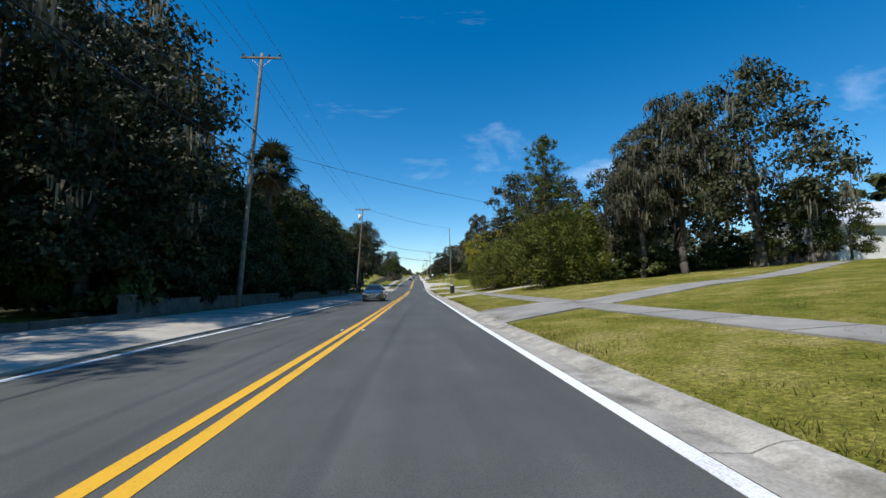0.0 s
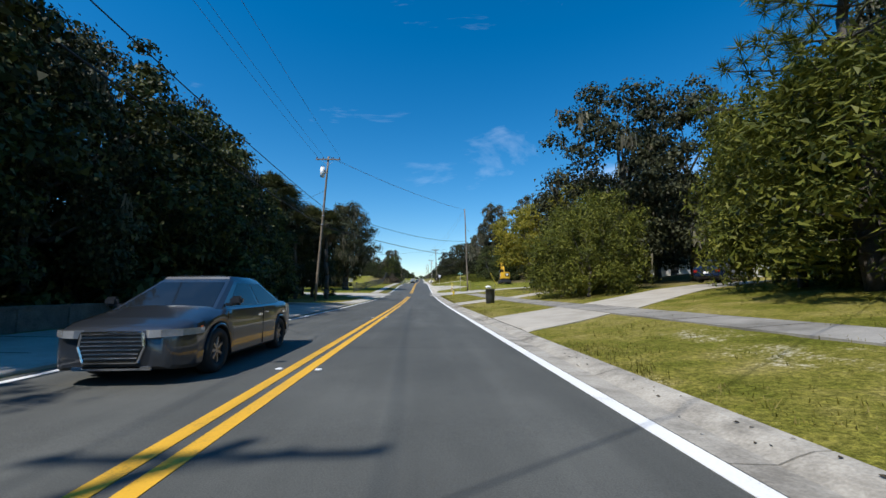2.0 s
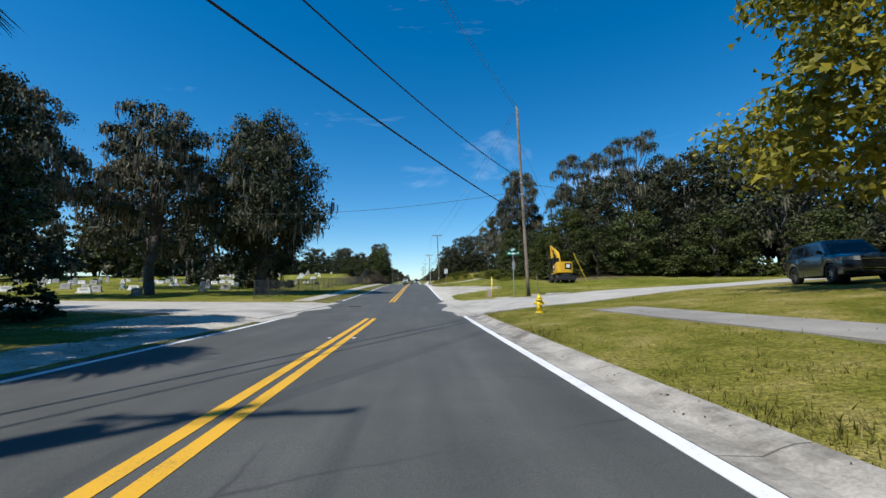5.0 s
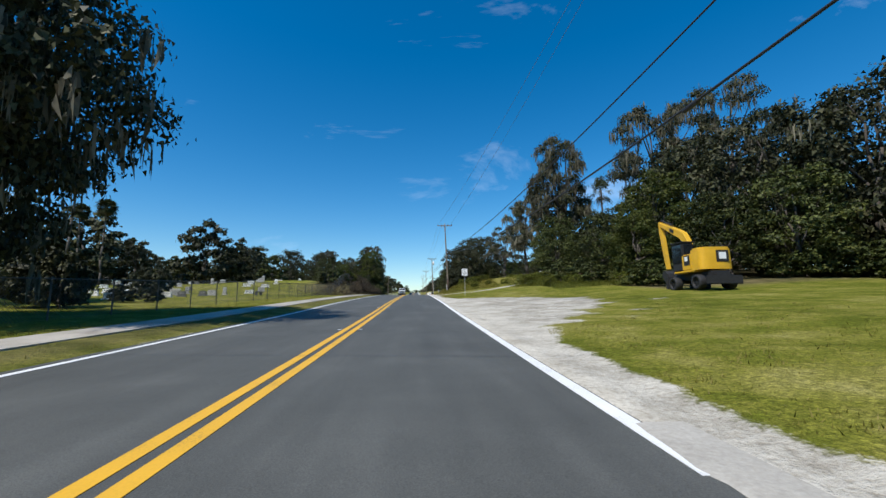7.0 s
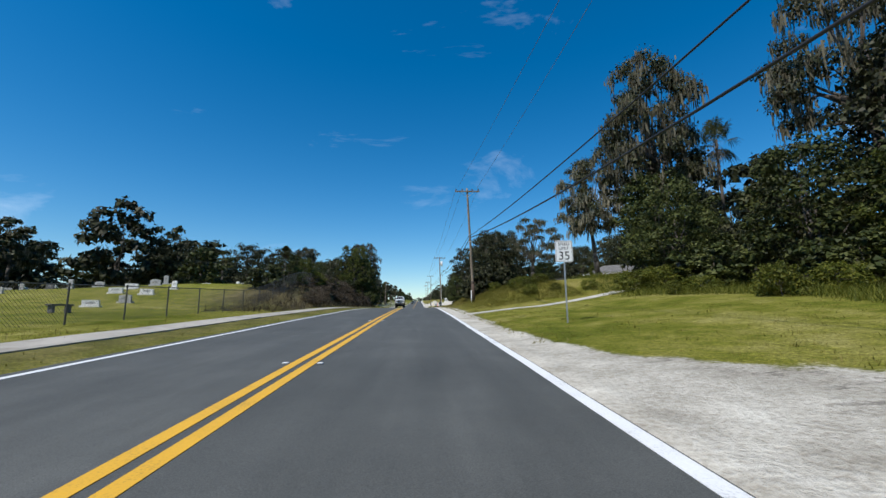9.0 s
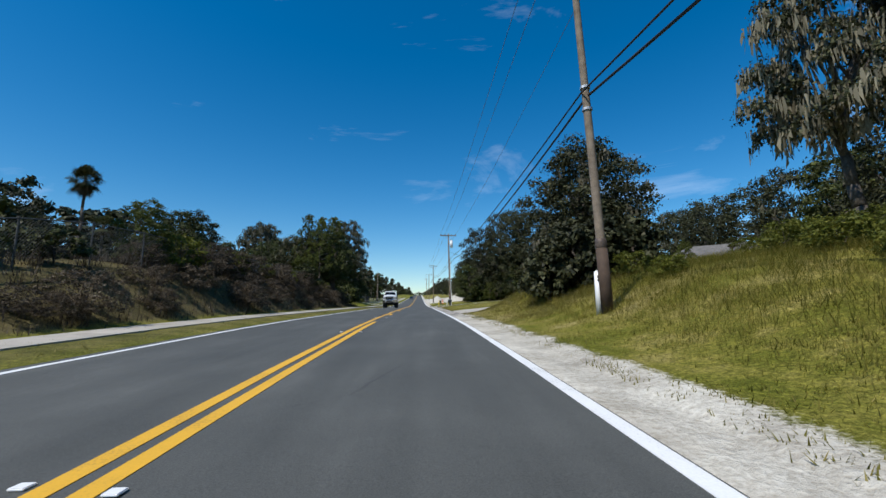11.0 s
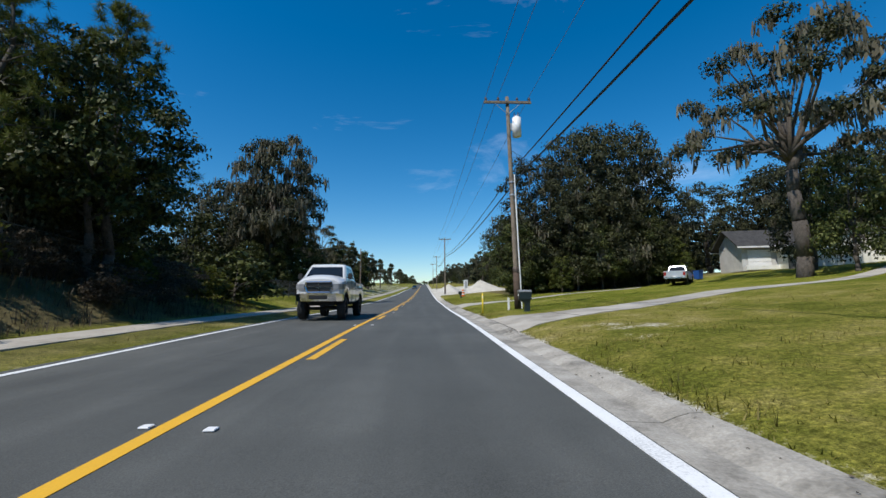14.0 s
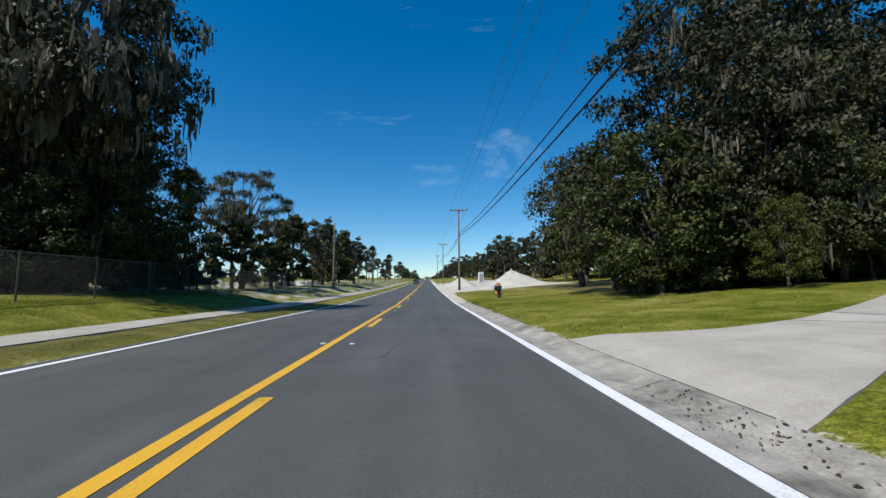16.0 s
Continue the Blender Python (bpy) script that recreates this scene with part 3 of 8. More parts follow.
    lush = np.where(x > 2.6, np.maximum(0.6 * smooth(214, 232, y) * (1 - smooth(262, 275, y)), 0.4 * smooth(103, 108, y) * (1 - smooth(158, 168, y))), 0.45 * smooth(104, 112, y))
    at = me.attributes.new("lush", "FLOAT", "POINT")
    at.data.foreach_set("value", lush.astype(np.float32))
    # leaf litter under the trees; the verge at x -8.0 to -6.2 is only browned
    lit = np.zeros(len(x))
    for x0, x1, y0, y1, w in ((-34, -11.4, 20, 67, 0.95), (20, 62, 137, 200, 0.8), (-16, -9.4, 168, 228, 0.8), (-8.0, -6.2, 106, 262, 0.5), (12, 36, 58, 84, 0.6), (-30, -11, 66, 94, 0.35), (11, 40, 253, 285, 0.7)):
        e = 3.0 + 1.2 * np.sin(x * 0.37 + y * 0.23)
        lit = np.maximum(lit, w * smooth(x0 - e * (x0 < -12), x0 + 0.4, x) * (1 - smooth(x1 - 0.4, x1 + e * (x1 > 12), x)) * smooth(y0 - e, y0 + e, y) * (1 - smooth(y1 - e, y1 + e, y)))
    at = me.attributes.new("litter", "FLOAT", "POINT")
    at.data.foreach_set("value", lit.astype(np.float32))
    ob = new("ground", me)
    tagged(ob, "mown roadside turf with dry patches and bare white sand", "ground", kind="structure")


build_ground()

# ---- road ----
RX0, RX1 = -5.95, 2.06           # edges of the asphalt before the crossing
LEFT = 0.34                      # the left lane is wider beyond the crossing
v, f = strip("road", RX0, RX1, -120, 1500, 0.0, None, 2.0, seg=4, thick=0.3)
v = [(x - LEFT * float(smooth(95, 105, y)) if x < RX0 + 0.1 else x, y, z) for x, y, z in v]
tagged(obj_from("road", v, f, M["asphalt"]), "smooth dark grey asphalt road with two lanes", "road", kind="structure")


def line(name, x, w, y0, y1, mat, label):
    v, f = strip(name, x - w / 2, x + w / 2, y0, y1, 0.006, None, 2.0, thick=0.005)
    return tagged(obj_from(name, v, f, mat), label, "road marking", kind="structure")


YC = -1.90
line("edge_line", 1.95, 0.17, -60, 97.2, M["line_white"], "solid white painted edge line on asphalt")
line("edge_line", 1.95, 0.17, 107.5, 1400, M["line_white"], "solid white painted edge line on asphalt")
line("edge_line", -5.62, 0.15, -60, 92.5, M["line_white"], "solid white painted edge line on asphalt")
line("edge_line", -5.96, 0.15, 108.5, 1400, M["line_white"], "solid white painted edge line on asphalt")
for x, ranges in ((YC - 0.14, ((-60, 92), (106.1, 1400))), (YC + 0.14, ((-60, 92), (106.1, 181.9)))):
    for a, c in ranges:
        line("centre_line", x, 0.16, a, c, M["line_yellow"], "solid yellow painted centre line on asphalt")
for y in [190.5, 202.2, 213.6, 224.3, 234.4, 245.3] + [256.8 + 12.0 * k for k in range(24)]:
    tagged(line("centre_dash", YC + 0.14, 0.16, y, y + 3.05, M["line_yellow"], "short yellow painted passing dash"), group="yellow dashes of the centre line")

# ---- gutter and low kerb on the right ----
def gutter(y0, y1, joint=3.0):
    n = int((y1 - y0) / joint)
    for k in range(n):
        a, c = y0 + k * (y1 - y0) / n, y0 + (k + 1) * (y1 - y0) / n - 0.02
        v, f = [], []
        for y in (a, (a + c) / 2, c):
            z = float(road_z(y))
            for x, dz in ((2.05, 0.004), (2.40, -0.015), (2.54, 0.035), (2.66, 0.065), (2.80, 0.07), (2.80, -0.2)):
                v.append((x, y, z + dz))
        for i in (0, 1):
            for j in range(5):
                q = i * 6 + j
                f.append((q, q + 1, q + 7, q + 6))
        f += [(5, 4, 3, 2, 1, 0), (12, 13, 14, 15, 16, 17)]
        ob = obj_from("kerb_stone", v, f, M["gutter"], kerb)


kerb = empty("kerb", 0, 0, 0)
tagged(kerb, "weathered grey concrete gutter with a low rolled kerb", "kerb", kind="structure")
gutter(-12, 93.0)
gutter(185.5, 262, 3.4)


WAYS = []          # centre points and half widths of all paved ways, to keep grass off them


def ribbon(name, pts, mat, label, dz=0.04, cat="driveway"):
    """A paved way through centre points (x, y, half width), smoothed."""
    P = np.array(pts, float)
    t = np.linspace(0, len(P) - 1, (len(P) - 1) * 8 + 1)
    C = np.stack([np.interp(t, np.arange(len(P)), P[:, i]) for i in range(3)], 1)
    for _ in range(6):
        C[1:-1] = (C[:-2] + 2 * C[1:-1] + C[2:]) / 4
    WAYS.append(C)
    d = np.gradient(C[:, :2], axis=0)
    d /= np.linalg.norm(d, axis=1)[:, None]
    nrm = np.stack([-d[:, 1], d[:, 0]], 1)
    L = C[:, :2] + nrm * C[:, 2:]
    R = C[:, :2] - nrm * C[:, 2:]
    side = 2.80 if P[-1, 0] > 0 and P[0, 0] > 2.5 else None
    if side:
        L[:, 0], R[:, 0] = np.maximum(L[:, 0], side), np.maximum(R[:, 0], side)
    ob = sheet(name, L.tolist(), R.tolist(), dz, mat)
    return tagged(ob, label, cat, kind="structure")


def apron(name, corners, mat, label, dz=0.03):
    """A four-cornered slab from the road's edge: near-left, far-left, near-right, far-right as (x, y)."""
    (a, b), (c, d) = (np.array(corners[0]), np.array(corners[1])), (np.array(corners[2]), np.array(corners[3]))
    n = 7
    L = [tuple(a + (c - a) * i / (n - 1)) for i in range(n)]
    R = [tuple(b + (d - b) * i / (n - 1)) for i in range(n)]
    return tagged(sheet(name, L, R, dz, mat), label, "driveway", kind="structure")


def way(name, far, near, mat, label, dz=0.022):
    """A driveway between a far and a near edge, each a few (x, y) points."""
    F, N = np.array(far, float), np.array(near, float)
    t = np.linspace(0, len(F) - 1, (len(F) - 1) * 8 + 1)
    f = np.stack([np.interp(t, np.arange(len(F)), F[:, i]) for i in (0, 1)], 1)
    n = np.stack([np.interp(t, np.arange(len(N)), N[:, i]) for i in (0, 1)], 1)
    for E in (f, n):
        for _ in range(5):
            E[1:-1] = (E[:-2] + 2 * E[1:-1] + E[2:]) / 4
    WAYS.append(np.column_stack([(f + n) / 2, np.linalg.norm(f - n, axis=1) / 2]))
    return tagged(sheet(name, f.tolist(), n.tolist(), dz, mat), label, "driveway", kind="structure")


def spill(name, side, y0, y1, reach, seed, label):
    """A thin ragged tongue of sand lying over the road's edge."""
    rg = np.random.default_rng(seed)
    n = int((y1 - y0) / 0.22)
    ys = np.linspace(y0, y1, n)
    wob = np.zeros(n)
    for q in range(1, 6):
        wob += rg.normal(0, 1.0 / q) * np.sin(ys * 0.55 * q + rg.uniform(0, 6.28))
    inner = np.interp(ys, np.linspace(y0, y1, len(reach)), reach) + 0.16 * wob + rg.normal(0, 0.035, n)
    edge = RX1 if side > 0 else RX0
    v, f = [], []
    for y, w in zip(ys, inner):
        z = float(road_z(y))
        w = max(w, 0.03)
        v += [(edge - side * w, y, z + 0.002), (edge - side * w * 0.75, y, z + 0.010), (edge, y, z + 0.018), (edge + side * 0.35, y, z + 0.012)]
    for i in range(n - 1):
        for q in range(3):
            a = i * 4 + q
            f.append((a, a + 1, a + 5, a + 4) if side < 0 else (a + 4, a + 5, a + 1, a))
    return tagged(obj_from(name, v, f, M["sandy_street"], smooth_shade=True), label, "sand", kind="structure")


spill("sand_spill", 1, 92.6, 108.5, (0.05, 0.5, 0.75, 0.5, 0.3, 0.35, 0.2, 0.02), 4, "pale sand spilt over the edge of the asphalt")
spill("sand_spill", -1, 91.0, 106.0, (0.05, 0.5, 0.4, 0.6, 0.3, 0.05), 6, "pale sand spilt over the edge of the asphalt")

# right-hand side
ribbon("pavement", [(7.0, -30, 0.75), (7.0, 20, 0.75), (7.0, 60, 0.75), (7.2, 90, 0.8)], M["concrete_old"], "worn grey concrete footpath through turf", cat="pavement")
apron("driveway", [(2.80, 13.4), (2.80, 19.4), (6.5, 15.6), (6.5, 20.6)], M["concrete_old"], "patched grey concrete driveway mouth", 0.05)
ribbon("driveway", [(7.4, 18.1, 1.6), (12, 19.5, 1.4), (20, 23, 1.2), (32, 30, 1.2)], M["concrete_old"], "narrow worn driveway across the lawn")
way("driveway", [(2.80, 47.3), (5, 48.2), (8, 50.2), (13, 53.2), (20, 57.0)], [(2.80, 41.4), (5, 42.6), (8, 45.2), (13, 49.0), (20, 52.6)], M["concrete"], "pale concrete driveway with joints")
way("driveway", [(2.80, 66.5), (5, 67.0), (8, 68.2), (12, 70.2)], [(2.80, 62.0), (5, 62.9), (8, 64.4), (12, 66.8)], M["concrete"], "pale concrete driveway beside a bin")
ribbon("side_street", [(2.2, 99.2, 6.2), (5, 99.3, 5.4), (9, 99.6, 4.8), (25, 100.5, 4.2), (60, 103, 4.0)], M["sandy_street"], "pale sandy concrete side street", 0.04, cat="road")
ribbon("dirt_path", [(2.9, 158.3, 0.5), (6, 159.6, 0.42), (12, 161.8, 0.36), (19, 165.0, 0.3)], M["sand"], "narrow sandy path climbing the bank", cat="path")
way("driveway", [(2.80, 197.7), (5.0, 197.2), (7.1, 197.3), (10.7, 199.7), (17.8, 205.0), (32, 214.6)], [(2.80, 190.4), (4.0, 191.1), (5.1, 191.9), (8.0, 195.0), (10.9, 196.9), (31, 211.8)], M["concrete"], "pale concrete driveway climbing the lawn")
way("driveway", [(2.80, 222.8), (3.8, 221.8), (5.4, 221.6), (7.7, 222.8), (10.6, 223.6), (13.6, 224.9), (24, 229.5), (33, 233.6)], [(2.80, 217.4), (3.6, 217.9), (4.9, 218.8), (7.2, 220.0), (9.3, 220.9), (12.5, 222.3), (23, 227.2), (32, 231.4)], M["concrete"], "long pale concrete driveway across a lawn")
way("driveway", [(2.80, 241.6), (4.0, 240.8), (5.8, 240.4), (9.8, 242.1), (16, 245.8), (24.4, 251.0)], [(2.80, 236.0), (3.7, 236.4), (5.0, 237.2), (8.0, 239.2), (14.5, 243.2), (22, 248.0)], M["concrete"], "pale concrete driveway with cracked joints")
# left-hand side
ribbon("pavement", [(-7.97, -30, 2.02), (-7.97, 10, 2.02), (-7.97, 61.2, 2.02)], M["concrete"], "wide pale concrete pavement beside the road", 0.05, cat="pavement")
# the darker concrete carries the trees' shade on this driveway in its colour
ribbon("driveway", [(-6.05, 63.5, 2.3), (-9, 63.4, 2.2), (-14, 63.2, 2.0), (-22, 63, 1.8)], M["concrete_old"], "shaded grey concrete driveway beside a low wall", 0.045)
ribbon("pavement", [(-13.5, 66.7, 0.42), (-10.6, 66.4, 0.45), (-8.4, 66.6, 0.5), (-7.1, 68.2, 0.5), (-6.85, 71.5, 0.45)], M["sandy_street"], "pale rounded concrete path round shaded grass", 0.05, cat="pavement")
ribbon("pavement", [(-8.5, 106.5, 0.7), (-8.5, 140, 0.7), (-8.5, 200, 0.7), (-8.5, 262, 0.7), (-8.5, 420, 0.7)], M["concrete"], "narrow pale concrete pavement in turf", cat="pavement")
ribbon("side_street", [(-5.9, 98.6, 6.4), (-9, 98.8, 5.4), (-14, 99, 4.6), (-60, 100, 4.0)], M["sandy_street"], "pale sandy concrete side street", 0.04, cat="road")


def cut_line(x0, y0, x1, y1, w=0.025, dz=0.028):
    """A dark expansion joint across a paved way."""
    a, b = Vector((x0, y0, 0)), Vector((x1, y1, 0))
    n = Vector((-(b - a).y, (b - a).x, 0)).normalized() * w / 2
    m = 10
    L = [tuple((a.lerp(b, i / m) + n).to_2d()) for i in range(m + 1)]
    R = [tuple((a.lerp(b, i / m) - n).to_2d()) for i in range(m + 1)]
    return tagged(sheet("expansion_joint", L, R, dz, M["joint"], 0.02), "dark dirt-filled expansion joint in concrete", "joint", kind="structure")


for x0, y0, x1, y1 in ((2.84, 41.6, 2.84, 47.2), (7.9, 45.2, 7.9, 50.0), (2.84, 62.2, 2.84, 66.4), (2.84, 190.8, 2.84, 197.5), (10.4, 197.0, 9.2, 198.6), (17.5, 202.2, 16.2, 203.9), (2.84, 217.8, 2.84, 222.4), (5.2, 219.1, 5.0, 221.5), (9.4, 221.0, 8.9, 223.0), (2.84, 236.3, 2.84, 241.4), (8.2, 239.4, 7.2, 241.0), (14.6, 243.4, 13.2, 244.0)):
    cut_line(x0, y0, x1, y1)
for k in range(26):
    y = 2 + 2.4 * k
    cut_line(-9.9, y, -6.3, y, 0.02, 0.056)
    cut_line(6.3, y, 7.7, y, 0.02, 0.046)

# ---- plants ----
def mesh_quads(name, verts, nper, mat):
    """A mesh of loose faces with nper corners each."""
    me = bpy.data.meshes.new(name)
    nv = len(verts)
    nf = nv // nper
    me.vertices.add(nv)
    me.vertices.foreach_set("co", np.asarray(verts, np.float32).ravel())
    me.loops.add(nv)
    me.loops.foreach_set("vertex_index", np.arange(nv, dtype=np.int32))
    me.polygons.add(nf)
    me.polygons.foreach_set("loop_start", (np.arange(nf) * nper).astype(np.int32))
    me.materials.append(mat)
    me.update(calc_edges=True)
    return me


def leaves(rng, pos, out, size, slim=0.5, droop=0.25):
    """Pointed leaves (four corners) at pos, turned roughly outwards."""
    n = len(pos)
    nrm = out + rng.normal(0, 0.65, (n, 3)) + np.array([0, 0, 0.35])
    nrm /= np.linalg.norm(nrm, axis=1)[:, None] + 1e-9
    ax = rng.normal(0, 1, (n, 3)) - np.array([0, 0, droop])
    ax -= (ax * nrm).sum(1)[:, None] * nrm
    ax /= np.linalg.norm(ax, axis=1)[:, None] + 1e-9
    side = np.cross(nrm, ax)
    s = (np.asarray(size) * rng.uniform(0.6, 1.35, n))[:, None]
    a = pos - ax * s * 0.62
    b = pos + side * s * slim + ax * s * rng.uniform(0.0, 0.5, n)[:, None]
    c = pos - side * s * slim * rng.uniform(0.5, 1.1, n)[:, None] + ax * s * 0.62
    return np.stack([a, b, c], 1).reshape(-1, 3)


def blob_points(rng, blobs, count, shell=0.55):
    """Points in the outer shell of many ellipsoids, and the direction outwards."""
    w = np.array([b[3] * b[4] for b in blobs]) ** 1.0
    idx = rng.choice(len(blobs), count, p=w / w.sum())
    bl = np.array(blobs)[idx]
    d = rng.normal(0, 1, (count, 3))
    d /= np.linalg.norm(d, axis=1)[:, None]
    d[:, 2] = np.where(d[:, 2] < -0.35, -d[:, 2] * 0.6, d[:, 2])
    r = (shell + (1 - shell) * rng.uniform(0, 1, count) ** 0.6) * rng.uniform(0.85, 1.12, count)
    rad = np.stack([bl[:, 3], bl[:, 3], bl[:, 4]], 1)
    return bl[:, :3] + d * rad * r[:, None], d


def limb(bm, a, b, r0, r1, rng, n=4, seg=6, crook=0.045):
    """A crooked tapering limb."""
    a, b = Vector(a), Vector(b)
    last, lr = a, r0
    for i in range(1, n + 1):
        f = i / n
        p = a.lerp(b, f)
        if i < n:
            p += Vector(rng.normal(0, crook * (b - a).length, 3).tolist())
        r = r0 + (r1 - r0) * f
        tube(bm, last, p, lr, r, seg)
        last, lr = p, r


def tree_blobs(rng, h, r, base, lumps, squash=0.75, top=1.0):
    """Clumps of a crown between the heights base and h, within radius r."""
    out = []
    for i in range(lumps):
        f = (i + rng.uniform(0.1, 0.9)) / lumps
        z = base + (h - base) * (0.08 + 0.88 * f)
        prof = math.sin(math.pi * min(1, max(0.12, 0.28 + 0.62 * f))) ** 0.7
        rr = r * prof * rng.uniform(0.45, 0.95)
        a = i * 2.399 + rng.uniform(-0.5, 0.5)
        s = r * rng.uniform(0.26, 0.44) * (1.05 - 0.35 * f) * top * min(1.0, (38 / lumps) ** 0.36)
        out.append((rr * math.cos(a), rr * math.sin(a), z - s * 0.3, s, s * squash))
    return out


def make_tree(name, seed, h, r, base, lumps, count, leaf, size, label, trunk_r=0.3, moss=0, slim=0.72, squash=0.75, core=0.26, cat="tree", limbs=9, bark="bark", mossmat="moss", lean=0.0, puff=1.0):
    rng = np.random.default_rng(seed)
    root = empty(name, 0, 0, -50)
    tagged(root, label, cat)
    blobs = tree_blobs(rng, h, r, base, lumps, squash, puff)
    bm = B()
    fork = Vector((lean, 0, max(base * 0.85, h * 0.16)))
    limb(bm, (0, 0, -0.4), fork, trunk_r * 1.25, trunk_r * 0.9, rng, 4, 9, 0.025)
    limb(bm, fork, (lean * 1.3, 0, h * 0.72), trunk_r * 0.8, trunk_r * 0.2, rng, 5, 7)
    pick = rng.permutation(len(blobs))[:limbs]
    for i in pick:
        b = blobs[i]
        st = fork.lerp(Vector((lean * 1.3, 0, h * 0.6)), float(rng.uniform(0, 0.6)))
        limb(bm, st, (b[0] * 0.9, b[1] * 0.9, b[2]), trunk_r * 0.42, trunk_r * 0.08, rng, 3, 5)
    part("trunk", bm, M[bark], root, shade=True)
    n_in = int(count * core)
    p, d = blob_points(rng, blobs, count - n_in)
    vs = [leaves(rng, p, d, size, slim)]
    if n_in:
        q, e = blob_points(rng, [(b[0], b[1], b[2], b[3] * 0.72, b[4] * 0.72) for b in blobs], n_in, 0.3)
        vs.append(leaves(rng, q, e, size * 1.3, slim))
    # stray twigs that break the outline
    k = int(count * 0.07)
    q, e = blob_points(rng, [(b[0], b[1], b[2], b[3] * 1.22, b[4] * 1.22) for b in blobs], k, 0.8)
    vs.append(leaves(rng, q, e, size * 0.85, slim))
    crown = new("crown", mesh_quads("crown", np.concatenate(vs), 3, M[leaf]))
    crown.parent = root
    if moss:
        p, d = blob_points(rng, blobs, moss, 0.8)
        clump = p[rng.integers(0, max(1, moss // 9), moss)]
        p = clump + rng.normal(0, 0.22, (moss, 3)) * np.array([1, 1, 0.8])
        L = rng.uniform(0.4, 1.7, moss) * (size / 0.3) ** 0.5
        a = rng.uniform(0, 6.28, moss)
        w = rng.uniform(0.025, 0.085, moss)
        sx, sy = np.cos(a) * w, np.sin(a) * w
        v0 = p + np.stack([sx, sy, 0 * L], 1)
        v1 = p - np.stack([sx, sy, 0 * L], 1)
        v2 = p + np.stack([-sx * 0.7 + rng.normal(0, .1, moss), -sy * 0.7, -L * 0.6], 1)
        v3 = p + np.stack([rng.normal(0, .12, moss), rng.normal(0, .12, moss), -L], 1)
        mo = new("moss", mesh_quads("moss", np.stack([v0, v1, v2, v3], 1).reshape(-1, 3), 4, M[mossmat]))
        mo.parent = root
        mo["label"], mo["kind"] = "hanging grey moss", "stuff"
    return root


def make_palm(name, seed, h, fr, label, n=30, dead=9, blade=0.045, low=-0.75):
    rng = np.random.default_rng(seed)
    root = empty(name, 0, 0, -50)
    tagged(root, label, "palm tree")
    bm = B()
    limb(bm, (0, 0, -0.4), (rng.normal(0, .12), rng.normal(0, .12), h), 0.155, 0.125, rng, 6, 10, 0.006)
    top = h
    for k in range(16):          # stubs of old leaf stalks
        a, z = k * 2.4, h - 0.2 - k * 0.09
        tube(bm, (0.1 * math.cos(a), 0.1 * math.sin(a), z), (0.3 * math.cos(a), 0.3 * math.sin(a), z + 0.28), 0.05, 0.02, 5)
    part("trunk", bm, M["palm_bark"], root, shade=True)

    def fans(count, lo, hi, scale):
        vs = []
        for i in range(count):
            a = i * 2.399 + rng.uniform(-.3, .3)
            el = rng.uniform(lo, hi)
            d = np.array([math.cos(a) * math.cos(el), math.sin(a) * math.cos(el), math.sin(el)])
            stem = fr * rng.uniform(0.5, 0.75) * scale
            o = np.array([0, 0, top - 0.1])
            hub = o + d * stem + np.array([0, 0, -0.10 * stem])
            side = np.cross(d, [0, 0, 1.0])
            side /= np.linalg.norm(side) + 1e-9
            up = np.cross(side, d)
            w = side * 0.022
            vs += [o - w, o + w, hub + w, hub - w]
            blades = 17
            for j in range(blades):
                b = (j / (blades - 1) - 0.5) * 3.9
                dirn = d * math.cos(b) + side * math.sin(b) + up * (0.22 - 0.35 * abs(b) / 2)
                L = fr * 0.62 * scale * (1 - 0.22 * abs(b) / 2) * rng.uniform(0.85, 1.1)
                tip = hub + dirn * L + np.array([0, 0, -0.30 * L * rng.uniform(0.6, 1.5)])
                midp = hub + dirn * L * 0.55
                wv = (side * math.cos(b) - d * math.sin(b)) * blade * scale
                vs += [hub, midp + wv, tip, midp - wv]
        return np.array(vs)
    c = new("fronds", mesh_quads("fronds", fans(n, low, 1.35, 1.0), 4, M["leaf_palm"]))
    c.parent = root
    if dead:
        c = new("dead_fronds", mesh_quads("dead_fronds", fans(dead, -1.45, -0.8, 0.85), 4, M["dead_frond"]))
        c.parent = root
        c["label"] = "hanging brown dead fronds"
    return root


